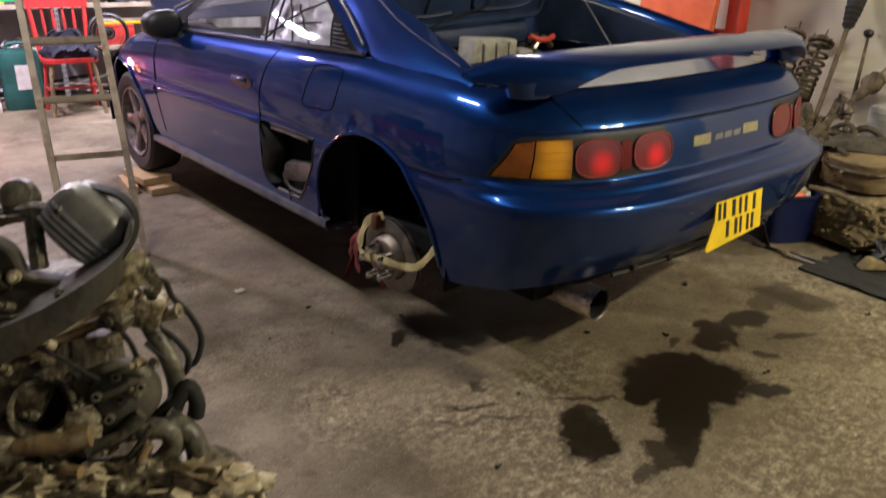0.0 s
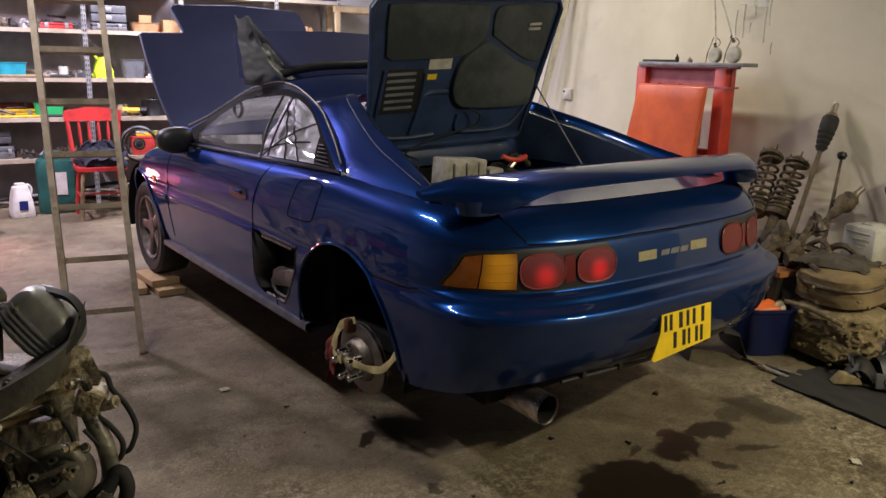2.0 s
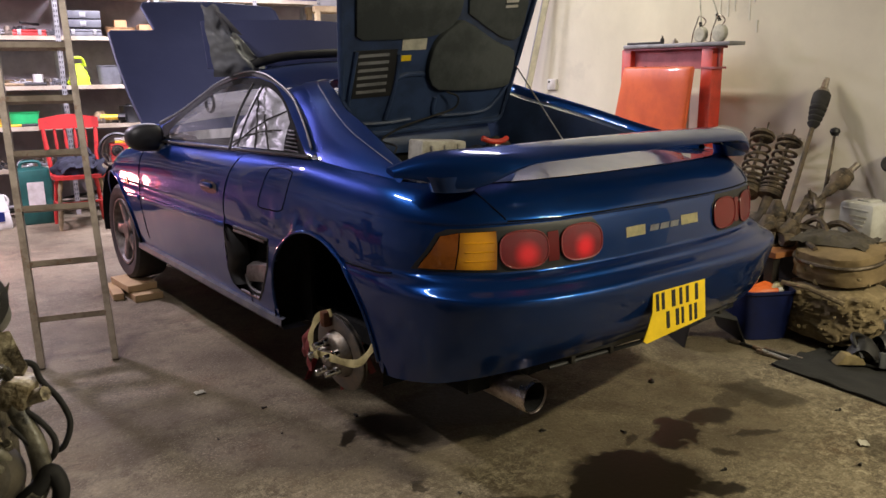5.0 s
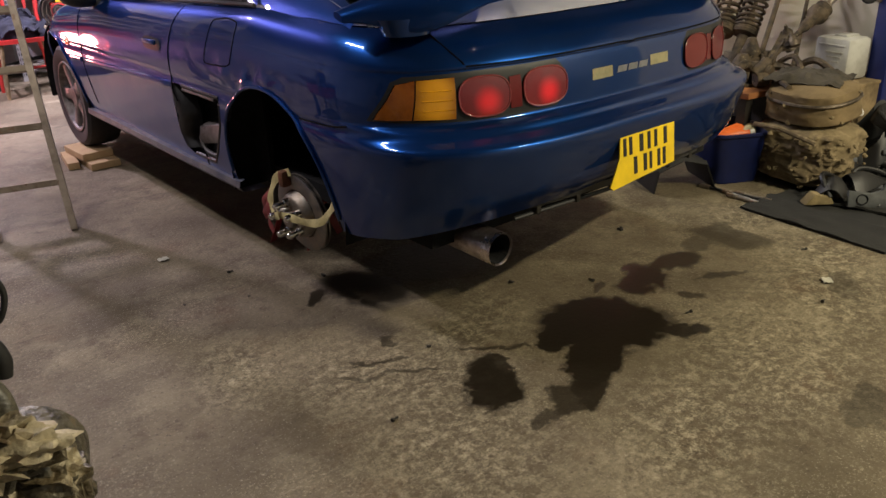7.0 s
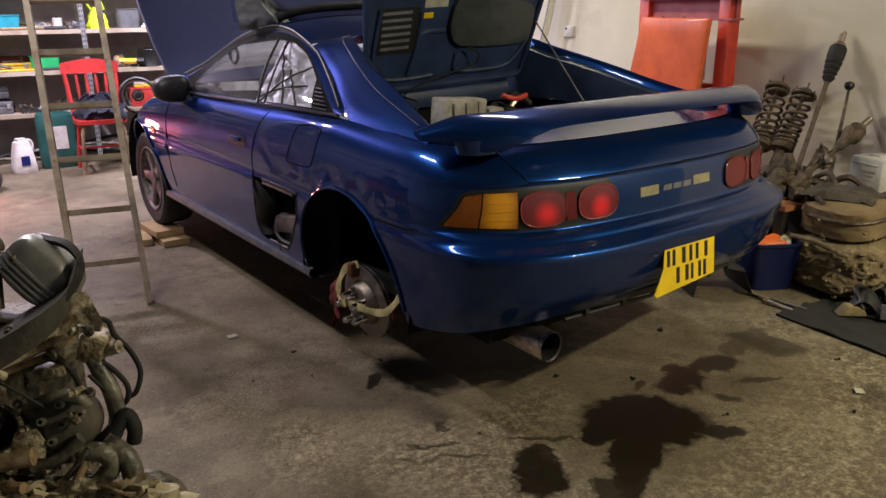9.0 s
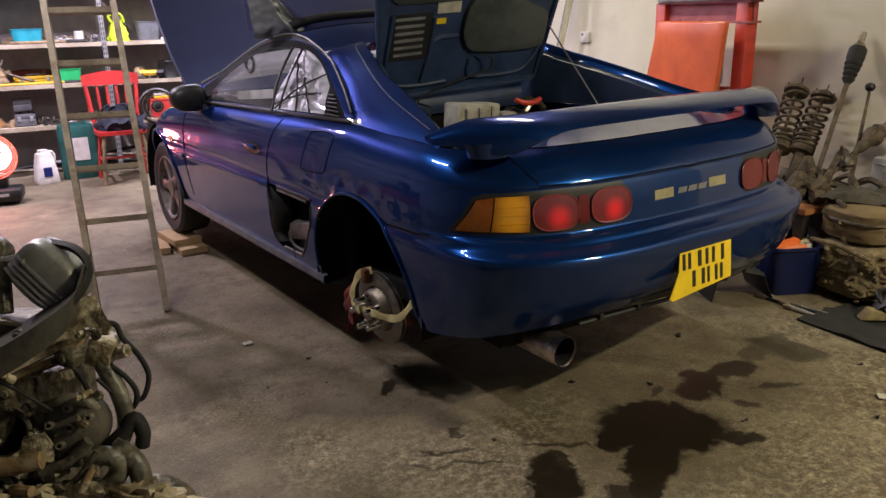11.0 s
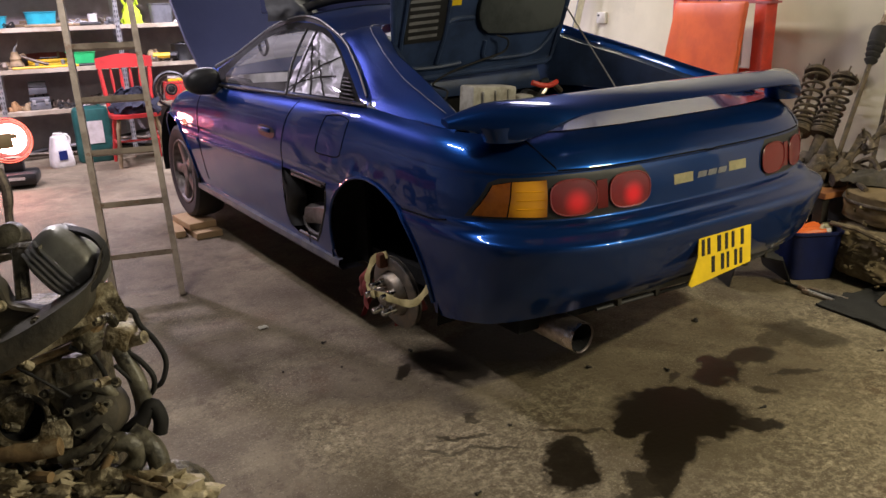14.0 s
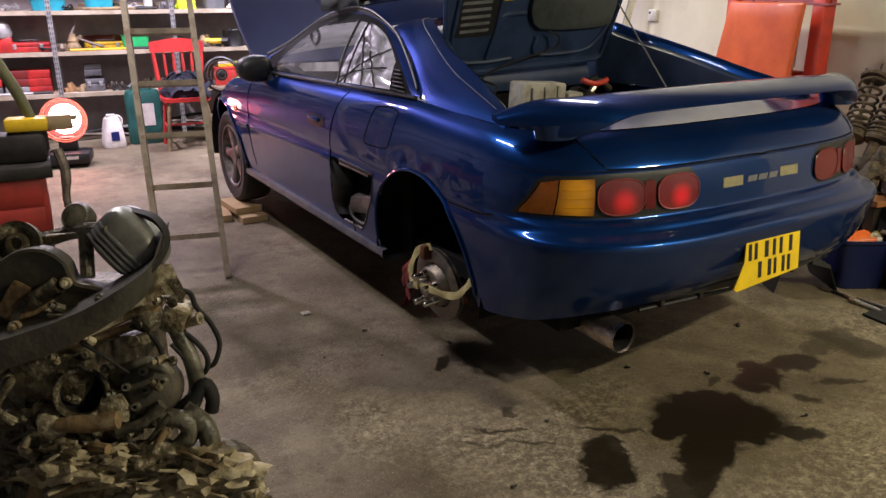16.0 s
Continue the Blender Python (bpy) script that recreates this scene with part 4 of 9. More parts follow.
# door handle and side marker
b = bmesh.new()
b.faces.new([b.verts.new(on_side(y, z, 0.003)) for y, z in blob(0.955, 0.802, 0.098, 0.027, 20)])
dh = part("handle_recess", b, BLACK, car, smooth=False)
part("door_handle", boxed(on_side(0.96, 0.81).x - 0.008, 0.965, 0.809, 0.018, 0.125, 0.020, 0.008), BLUE, dh)
b = bmesh.new()
b.faces.new([b.verts.new(on_side(y, z, 0.003)) for y, z in blob(2.20, 0.70, 0.035, 0.022, 12)])
part("side_marker", b, AMBER, car, smooth=False)

# spoiler
def wing_section(x):
    """Height, front and rear of the wing at a distance from the middle."""
    a = abs(x)
    zc = 1.048 - 0.010 * (a / 0.8) ** 2 - 0.028 * max(0, (a - 0.70) / 0.14) ** 2
    front = -0.515 - 0.035 * (1 - (a / 0.84) ** 2) + 0.05 * max(0, (a - 0.6) / 0.24) ** 2
    rear = -0.745 + 0.03 * (a / 0.6) ** 2 * 0.5 + 0.21 * max(0, (a - 0.55) / 0.29) ** 1.7
    return zc, front, rear


b = bmesh.new()
rows = []
for k in range(49):
    x = -0.84 + 1.68 * k / 48
    zc, yf_, yr_ = wing_section(x)
    c = yf_ - yr_
    th = 0.034 * min(1, max(0.25, (0.85 - abs(x)) / 0.12))
    row = []
    for a, h in ((0, 0), (0.05, 0.55), (0.14, 0.88), (0.26, 1.0), (0.40, 0.97), (0.55, 0.88), (0.70, 0.74), (0.84, 0.54), (0.94, 0.32), (1.0, 0.08), (0.98, -0.06), (0.85, -0.16), (0.5, -0.32), (0.2, -0.30), (0.04, -0.2), (0, 0)):
        low = 0.062 * math.exp(-((abs(x) - 0.70) / 0.11) ** 2) * min(1.0, max(0.0, (0.45 - h) * 2.2)) * (0.45 + 0.55 * a)
        row.append(Vector((x, yf_ - c * a, zc + th * (h - 0.4) + 0.004 - 0.008 * a - low)))
    rows.append(row)
grid(b, rows)
bmesh.ops.remove_doubles(b, verts=list(b.verts), dist=1e-5)
bmesh.ops.holes_fill(b, edges=[e for e in b.edges if e.is_boundary], sides=20)
bmesh.ops.recalc_face_normals(b, faces=list(b.faces))
spoiler = part("spoiler", b, BLUE, car)
for s in (-1, 1):
    b = bmesh.new()
    rows = []
    for f in (0, 0.5, 1):
        z = 0.950 + f * 0.045
        rows.append([Vector((s * (0.69 + (0.07 + 0.02 * f) * math.cos(a)), -0.585 + 0.055 * math.sin(a), z)) for a in (2 * math.pi * k / 16 for k in range(17))])
    grid(b, rows)
    bmesh.ops.recalc_face_normals(b, faces=list(b.faces))
    part("spoiler_foot", b, BLUE, spoiler)

# raised engine lid, seen from below
lid_m = Matrix.Translation((0, 0.50, 1.02)) @ pose(0, 0, 0, 90 + 19, 0, 0) @ Matrix.Translation((-0.45, 0, 0)) @ pose(0, 0, 0, 0, 0, 2.8) @ Matrix.Translation((0.45, 0, 0))
LID = [(-0.43, 0.02), (-0.40, 0.0), (0.40, 0.0), (0.43, 0.02), (0.50, 0.62), (0.475, 0.66), (-0.475, 0.66), (-0.50, 0.62)]
b = bmesh.new()
outline(b, LID, 0.012, lid_m)
bmesh.ops.recalc_face_normals(b, faces=list(b.faces))
lid = part("engine_lid", b, DARKBLUE, car, "raised engine lid showing its lined underside", smooth=False)

PIPE_M = Matrix.Translation((-0.548, -0.785, 0.340)) @ pose(0, 0, 0, -87, 0, 4)
exh = bmesh.new()
lathe(exh, [(0.026, 0.40), (0.040, 0.32), (0.048, 0.22), (0.051, 0.0), (0.050, -0.004), (0.047, 0.0), (0.046, 0.05), (0.045, 0.30), (0.0, 0.31)], 28, PIPE_M)
bmesh.ops.recalc_face_normals(exh, faces=list(exh.faces))
pipe = part("tailpipe", exh, TAILPIPE, car, "wide polished tailpipe")
bore = lathe(bmesh.new(), [(0.0455, 0.001), (0.0435, 0.004), (0.0425, 0.05), (0.041, 0.28), (0.0, 0.29)], 28, PIPE_M)
bmesh.ops.recalc_face_normals(bore, faces=list(bore.faces))
bmesh.ops.reverse_faces(bore, faces=list(bore.faces))
part("bore", bore, MATT, pipe, "sooty black bore")

# front wheel
def wheel(cx, cy, cz, s):
    """Tyre and five-spoke rim; s is -1 on the left."""
    m = Matrix.Translation((cx, cy, cz)) @ pose(0, 0, 0, 0, 90 * s, 0)
    b = bmesh.new()
    lathe(b, [(0.195, -0.17), (0.20, -0.185), (0.255, -0.195), (0.280, -0.18), (0.288, -0.15), (0.289, -0.05), (0.282, -0.015), (0.262, 0.0), (0.215, -0.004), (0.198, -0.014), (0.195, -0.03)], 48, m)
    tyre = part("tyre", b, RUBBER, car)
    b = bmesh.new()
    lathe(b, [(0.190, -0.17), (0.175, -0.15), (0.172, -0.04), (0.185, -0.022), (0.198, -0.012), (0.196, -0.004), (0.186, -0.006), (0.180, -0.03)], 48, m)
    lathe(b, [(0.0, -0.020), (0.05, -0.020), (0.062, -0.03), (0.062, -0.06)], 24, m)
    for k in range(5):
        r = m @ pose(0, 0, 0, 0, 0, 72 * k + 18)
        rows = [[r @ Vector((x, y, z)) for y, z in ((-w, -0.06), (-w, zt), (-w * 0.7, zt + 0.008), (w * 0.7, zt + 0.008), (w, zt), (w, -0.06))] for x, w, zt in ((0.045, 0.036, -0.034), (0.11, 0.030, -0.030), (0.186, 0.042, -0.026))]
        grid(b, rows)
    bmesh.ops.recalc_face_normals(b, faces=list(b.faces))
    rim = part("rim", b, ALLOY, tyre, "dusty five-spoke alloy rim")
    b = bmesh.new()
    lathe(b, [(0.0, -0.09), (0.135, -0.09), (0.135, -0.10), (0, -0.10)], 32, m)
    part("brake_disc", b, STEEL, tyre)
    return tyre


wheel(-0.815, 2.455, 0.362, -1)
wheel(0.815, 2.455, 0.362, 1)

# bare rear hub with disc, studs and strap
hub_m = Matrix.Translation((-0.757, 0.0, 0.297)) @ pose(0, 0, 0, 0, -90, 0) @ pose(0, 0, 0, 3, -6, 0)
b = bmesh.new()
lathe(b, [(0.088, -0.004), (0.090, 0.0), (0.139, 0.0), (0.143, -0.003), (0.143, -0.008), (0.120, -0.010), (0.120, -0.014), (0.143, -0.016), (0.143, -0.022), (0.06, -0.022)], 64, hub_m)
bmesh.ops.recalc_face_normals(b, faces=list(b.faces))
disc = part("brake_disc", b, DISC, car, "worn vented brake disc")
b = bmesh.new()
lathe(b, [(0.0, 0.060), (0.028, 0.060), (0.032, 0.055), (0.032, 0.036), (0.070, 0.034), (0.078, 0.028), (0.086, 0.0)], 40, hub_m)
bmesh.ops.recalc_face_normals(b, faces=list(b.faces))
hub = part("hub", b, HAT, disc)
for k in range(5):
    b = bmesh.new()
    lathe(b, [(0.0, 0.092), (0.010, 0.091), (0.0125, 0.086), (0.0125, 0.055), (0.016, 0.052), (0.016, 0.033)], 12, hub_m @ pose(0, 0, 0, 0, 0, 72 * k + 10) @ Matrix.Translation((0.057, 0, 0)))
    part("wheel_stud", b, CHROME, hub)


# ---- more of the car: raised lids, engine bay, straps ----
# the dim look of the bonnet's blue paint is put into this flat navy
FLAT_NAVY = material("flat_navy_paint", (0.042, 0.050, 0.130), 0.6, 0.0, second=(0.050, 0.059, 0.145), scale=3, spec=0.3, bump=0.05, bump_scale=30)
b = bmesh.new()
bon_m = Matrix.Translation((0, 2.05, 0.95)) @ pose(0, 0, 0, 41.4, 0, 0)
half = [(0.0, 0.0), (0.62, 0.0), (0.735, 0.03), (0.745, 0.30), (0.735, 0.60), (0.715, 0.84), (0.70, 0.852), (0.45, 0.862), (0.435, 0.88), (0.452, 1.10), (0.43, 1.135), (0.0, 1.165)]
outline(b, [(-x, y) for x, y in half] + [(x, y) for x, y in half[-2:0:-1]], 0.018, bon_m)
bmesh.ops.recalc_face_normals(b, faces=list(b.faces))
bonnet = part("bonnet", b, FLAT_NAVY, car, "raised front bonnet with lamp cut-outs", smooth=False)
b = bmesh.new()
tube(b, [bon_m @ Vector((x, y, 0.010)) for x, y in [(-p[0], p[1]) for p in half] + [p for p in half[::-1]]], 0.011, 8)
part("bonnet_edge", b, FLAT_NAVY, bonnet)


def on_lid(x, s, z=0.0):
    return lid_m @ Vector((x, s, 0.012 + z))


def lid_pad(pts, thick, mat, label=""):
    b = bmesh.new()
    outline(b, pts, thick, lid_m @ Matrix.Translation((0, 0, 0.010)))
    bmesh.ops.recalc_face_normals(b, faces=list(b.faces))
    top = [e for e in b.edges if all(abs((lid_m.inverted() @ v.co).z - 0.010 - thick) < 1e-4 for v in e.verts)]
    bmesh.ops.bevel(b, geom=top, offset=thick * 0.5, segments=2, affect="EDGES", profile=0.5)
    return part("lining", b, mat, lid, label)


LINING = material("charcoal_lining", (0.034, 0.041, 0.044), 0.85, second=(0.068, 0.077, 0.080), scale=5, bump=0.25, bump_scale=30)
lid_pad([(v.x, v.y) for v in smooth_path([(-0.41, 0.42, 0), (-0.425, 0.60, 0), (-0.38, 0.635, 0), (0.0, 0.635, 0), (0.08, 0.62, 0), (0.085, 0.50, 0), (0.02, 0.43, 0), (-0.10, 0.405, 0), (-0.38, 0.402, 0)], 3)], 0.016, LINING, "charcoal sound lining")
lid_pad([(v.x, v.y) for v in smooth_path([(-0.02, 0.20, 0), (-0.05, 0.27, 0), (-0.03, 0.38, 0), (0.05, 0.455, 0), (0.12, 0.47, 0), (0.30, 0.38, 0), (0.42, 0.33, 0), (0.43, 0.22, 0), (0.40, 0.165, 0), (0.20, 0.160, 0), (0.02, 0.175, 0)], 3)], 0.028, LINING, "charcoal sound lining bulging from the lid")
lid_pad([(v.x, v.y) for v in smooth_path([(0.13, 0.50, 0), (0.12, 0.60, 0), (0.18, 0.635, 0), (0.42, 0.63, 0), (0.455, 0.58, 0), (0.445, 0.40, 0), (0.36, 0.385, 0), (0.24, 0.44, 0)], 3)], 0.014, LINING)
b = bmesh.new()
tube(b, [on_lid(x, s, 0.004) for x, s in LID + LID[:1]], 0.013, 8)
part("lid_rim", b, DARKBLUE, lid)
for pts in ([(-0.40, 0.36), (-0.415, 0.12), (-0.37, 0.06), (-0.24, 0.045), (-0.10, 0.05)], [(-0.195, 0.34), (-0.20, 0.20), (-0.23, 0.06)], [(0.02, 0.14), (0.02, 0.07), (0.08, 0.05), (0.30, 0.05), (0.38, 0.10), (0.43, 0.18)],
            [(-0.19, 0.235), (-0.15, 0.25), (-0.06, 0.25)]):
    b = bmesh.new()
    tube(b, [on_lid(v.x, v.y, 0.002) for v in smooth_path([(x, y, 0) for x, y in pts], 5)], 0.011, 8)
    part("pressed_rib", b, DARKBLUE, lid)
vent = part("vent", outline(bmesh.new(), [(-0.40, 0.165), (-0.205, 0.165), (-0.205, 0.362), (-0.40, 0.362)], 0.004, lid_m @ Matrix.Translation((0, 0, 0.012))), BLACK, lid, smooth=False)
# pale bars stand in for the light that shows through the vent's slots
for k in range(6):
    s = 0.185 + 0.030 * k
    part("vent_light_bar", outline(bmesh.new(), [(-0.385 - 0.001 * k, s), (-0.245, s + 0.002), (-0.245, s + 0.014), (-0.385, s + 0.012)], 0.003, lid_m @ Matrix.Translation((0, 0, 0.0175))),
         ZINC_DULL, vent, smooth=False)
for k in range(2):
    part("vent_light_bar", outline(bmesh.new(), [(0.32, 0.525 + 0.022 * k), (0.39, 0.527 + 0.022 * k), (0.39, 0.538 + 0.022 * k), (0.32, 0.536 + 0.022 * k)], 0.004, lid_m @ Matrix.Translation((0, 0, 0.026))), SILVER, vent, smooth=False)
part("label", outline(bmesh.new(), [(-0.185, 0.355), (-0.065, 0.355), (-0.065, 0.402), (-0.185, 0.402)], 0.003, lid_m @ Matrix.Translation((0, 0, 0.013))), CREAM_DULL, lid, "pale worn label", smooth=False)
part("label", outline(bmesh.new(), [(-0.190, 0.310), (-0.135, 0.310), (-0.135, 0.334), (-0.190, 0.334)], 0.003, lid_m @ Matrix.Translation((0, 0, 0.013))), YELLOW, lid, "small yellow label", smooth=False)
b = bmesh.new()
tube(b, smooth_path([on_lid(0.06, 0.17, 0.03), on_lid(0.11, 0.15, 0.05), on_lid(0.10, 0.10, 0.05), on_lid(0.0, 0.07, 0.04), on_lid(-0.15, 0.03, 0.03), on_lid(-0.25, -0.02, 0.03), (-0.26, 0.34, 0.98), (-0.34, 0.25, 0.95)], 5), 0.0045, 6)
part("cable", b, RUBBER, lid)
b = bmesh.new()
tube(b, [on_lid(0.452, 0.26, 0.012), (0.444, 0.055, 0.957)], 0.0035, 8)
part("prop_rod", b, ZINC_DULL, car)
b = bmesh.new()
grid(b, [[Vector((-0.47 + 0.94 * k / 10, 0.515 + dy, z)) for k in range(11)] for dy, z in ((0.0, 0.93), (-0.006, 0.96), (0.0, 0.99), (0.012, 1.03), (0.03, 1.045))])
thicken(b, 0.006)
part("scuttle", b, DARKBLUE, car)
# engine bay contents
b = bmesh.new()
box(b, -0.262, 0.06, 0.955, 0.205, 0.10, 0.14, pose(0, 0, 0, 0, 4, -3), 0.010)
for k in range(3):
    box(b, -0.32 + 0.06 * k, 0.007, 0.955, 0.010, 0.012, 0.11)
part("air_box", b, AIRBOX, car, "dusty grey air box in the bay")
b = bmesh.new()
box(b, -0.095, 0.06, 0.925, 0.08, 0.08, 0.10, bevel=0.01)
part("fuse_box", b, AIRBOX, car)
b = bmesh.new()
tube(b, smooth_path([(0.0, 0.10, 1.012), (0.04, 0.09, 0.998), (0.09, 0.09, 0.995), (0.135, 0.10, 1.005)], 4), 0.011, 8)
part("red_hose", b, REDRUB, car)
for pts, r, mat in (([(-0.05, 0.1, 0.9), (0.0, 0.15, 0.96), (0.1, 0.2, 0.94), (0.2, 0.2, 0.9)], 0.02, RUBBER), ([(0.2, 0.3, 0.9), (0.28, 0.3, 0.97), (0.36, 0.32, 0.93)], 0.014, STEEL), ([(0.28, 0.40, 0.90), (0.31, 0.40, 0.96), (0.35, 0.40, 0.97)], 0.016, RUBBER),
                    ([(0.15, 0.0, 0.88), (0.25, 0.05, 0.93), (0.4, 0.02, 0.9)], 0.016, RUBBER)):
    b = bmesh.new()
    tube(b, smooth_path(pts, 5), r, 8)
    part("bay_pipe", b, mat, car)

# inside of the missing side intake
b = bmesh.new()
box(b, -0.70, 0.60, 0.54, 0.02, 0.64, 0.42)
box(b, -0.735, 0.875, 0.54, 0.09, 0.02, 0.42)
box(b, -0.735, 0.61, 0.72, 0.09, 0.54, 0.02)
part("intake_cavity", b, MATT, car)
# curved rear edge of the door, turned in
b = bmesh.new()
door_edge = smooth_path([(0.800, 0.660, 0), (0.772, 0.590, 0), (0.765, 0.520, 0), (0.800, 0.470, 0), (0.822, 0.430, 0), (0.800, 0.385, 0)], 4)
grid(b, [[on_side(v.x - dy, v.y, -dx) for v in door_edge] for dx, dy in ((0.0, -0.045), (0.004, -0.012), (0.014, 0.0), (0.040, 0.012), (0.075, 0.016))])
part("door_edge", b, BLACK, car)
ib = bmesh.new()
rows = []
for k in range(9):
    f = k / 8
    y, zc = 0.675 - 0.20 * f, 0.470 + 0.035 * f
    rows.append([Vector((-0.800 + dx + 0.010 * math.sin(3 * f), y, zc + dz)) for dx, dz in ((0.05, -0.050), (0.006, -0.042), (-0.004, -0.010), (0.004, 0.028), (0.030, 0.040), (0.07, 0.042))])
grid(ib, rows)
part("intake_bracket", ib, ALLOY, car, "dull metal bracket inside the intake")
part("intake_rail", tube(bmesh.new(), [on_side(y, z, -0.006) for y, z in ((0.70, 0.648), (0.55, 0.650), (0.40, 0.650))], 0.007, 8), ALLOY, car)
part("intake_strut", tube(bmesh.new(), smooth_path([Vector((-0.79, 0.695, 0.455)), Vector((-0.795, 0.665, 0.41)), Vector((-0.79, 0.60, 0.395)), Vector((-0.785, 0.53, 0.40))], 4), 0.010, 8), GREASE_DARK, car)
b = bmesh.new()
tube(b, [on_side(y, z, -0.004) for y, z in ((0.700, 0.664), (0.360, 0.664), (0.358, 0.640), (0.388, 0.560), (0.482, 0.442), (0.548, 0.382), (0.740, 0.376))], 0.008, 8)
part("intake_edge", b, BLACK, car)
b = bmesh.new()
tube(b, [on_side(y, z, 0.004) for y, z in arc(0.015, 0.385, 0.363, 0, 180, 40)], 0.006, 8)
part("arch_lip", b, BLUE, car)
b = bmesh.new()
tube(b, [on_side(y, z, 0.004) for y, z in arc(2.50, 0.375, 0.346, 0, 180, 40)], 0.006, 8)
part("arch_lip", b, BLUE, car)

# hub details
def ribbon(pts, width, mat, parent, label=""):
    b = bmesh.new()
    pts = smooth_path(pts, 5)
    rows = []
    for i, p in enumerate(pts):
        d = (pts[min(i + 1, len(pts) - 1)] - pts[max(i - 1, 0)]).normalized()
        side_ = d.cross(Vector((1, 0, 0))).normalized() * width / 2
        fold = 0.003 * math.sin(i * 0.9)
        rows.append([p - side_ + Vector((-0.002 + fold, 0, 0)), p + Vector((-0.003, 0, 0)), p + side_ + Vector((0.001 - fold, 0, 0)), p + Vector((0.001, 0, 0)), p - side_ + Vector((-0.002 + fold, 0, 0))])
    grid(b, rows)
    bmesh.ops.recalc_face_normals(b, faces=list(b.faces))
    return part("strap", b, mat, parent, label)


ribbon([(-0.775, 0.010, 0.452), (-0.795, 0.070, 0.425), (-0.810, 0.100, 0.365), (-0.815, 0.105, 0.310), (-0.83, 0.060, 0.297), (-0.84, 0.0, 0.310)], 0.028, STRAP, disc, "cream cloth strap round the hub")
ribbon([(-0.838, 0.02, 0.312), (-0.83, -0.06, 0.318), (-0.82, -0.16, 0.325), (-0.81, -0.23, 0.345), (-0.80, -0.28, 0.395), (-0.79, -0.30, 0.43)], 0.026, STRAP, disc)
REDSTRAP = material("faded_red_strap", (0.24, 0.045, 0.045), 0.85, vary=0.4, scale=25, bump=0.3, bump_scale=200)
ribbon([(-0.80, 0.115, 0.37), (-0.815, 0.15, 0.325), (-0.80, 0.19, 0.27), (-0.79, 0.21, 0.235)], 0.022, REDSTRAP, disc, "faded red strap end")
ribbon([(-0.805, 0.112, 0.36), (-0.82, 0.125, 0.30), (-0.815, 0.13, 0.25), (-0.81, 0.125, 0.205)], 0.020, REDSTRAP, disc, "faded red strap end")
b = bmesh.new()
box(b, -0.785, 0.035, 0.425, 0.04, 0.035, 0.060, bevel=0.012)
part("caliper", b, material("rusty_iron", (0.20, 0.07, 0.03), 0.7, 0.3, second=(0.10, 0.04, 0.02), scale=20), disc)
b = bmesh.new()
tube(b, [(-0.60, 0.0, 0.30), (-0.55, 0.0, 0.85)], 0.028, 12)
tube(b, [(-0.66, 0.0, 0.28), (-0.30, 0.05, 0.34)], 0.022, 12)
tube(b, [(-0.70, 0.0, 0.30), (-0.30, 0.55, 0.36)], 0.014, 10)
part("suspension_arm", b, GREASE_DARK, car)
b = bmesh.new()
tube(b, [(-0.46, -0.755, 0.402), (-0.10, -0.80, 0.412), (0.15, -0.80, 0.416), (0.45, -0.765, 0.42)], 0.007, 8)
part("bumper_bar", b, BLACK, car)
b = bmesh.new()
grid(b, [[(x, y, z) for x, y, z in ((-0.60, -0.70 + d_, zz), (-0.40, -0.785 + d_, zz), (-0.10, -0.815 + d_, zz), (0.20, -0.815 + d_, zz), (0.45, -0.78 + d_, zz), (0.62, -0.70 + d_, zz))] for d_, zz in ((0.0, 0.452), (0.004, 0.428), (0.03, 0.424), (0.06, 0.450))])
part("valance_lip", b, BLACK, car, "black lower bumper lip")
for x in (-0.38, -0.22, -0.06, 0.10, 0.26, 0.40):
    part("lip_bracket", boxed(x, -0.795 + 0.16 * x * x, 0.420, 0.018, 0.020, 0.036, 0.003), STEEL_DARK, car)
b = bmesh.new()
box(b, -0.1, -0.30, 0.42, 0.75, 0.30, 0.14, bevel=0.05)
part("silencer", b, STEEL_DARK, car)

# plastic panel with a crumpled cover, lying on the roof
t = thing("bumper_cover", "spare dark blue bumper cover with crumpled sheet on the roof", "bumper", (0, 1.30, 1.322), 0)
b = bmesh.new()
rows = []
for i in range(9):
    f = i / 8
    rows.append([Vector((-0.62 + 1.12 * k / 24, 0.10 - 0.10 * math.sin(math.pi * k / 24) + 0.05 * f, -0.02 + f * (0.235 - 0.03 * abs(k / 24 - 0.45)))) for k in range(25)])
grid(b, rows)
thicken(b, 0.012)
part("sheet", b, FLAT_NAVY, t)
b = bmesh.new()
tube(b, smooth_path([(-0.52, 0.02, -0.030), (-0.30, -0.03, 0.030), (0.0, -0.06, 0.050), (0.30, -0.04, 0.060), (0.48, 0.0, 0.055)], 6), 0.022, 10)
part("seal", b, RUBBER, t, "thick black rubber seal")
b = bmesh.new()
rows = []
for i in range(37):
    f = i / 36
    row = []
    for k in range(31):
        g = k / 30
        fold = 0.016 * math.sin(9 * f + 5 * g) * math.sin(math.pi * g) + 0.030 * noise.noise(Vector((f * 4.0, g * 3.0, 7))) + 0.010 * noise.noise(Vector((f * 11, g * 9, 3)))
        x = -0.655 + 0.035 * (1 - f) + (0.075 + 0.215 * (1 - f) ** 0.8) * g
        row.append(Vector((x, 0.03 - 0.06 * math.sin(math.pi * g) + fold, -0.06 + 0.33 * f - 0.05 * g * f + 0.012 * math.sin(14 * g + 3 * f) * f)))
    rows.append(row)
grid(b, rows)
thicken(b, 0.006)
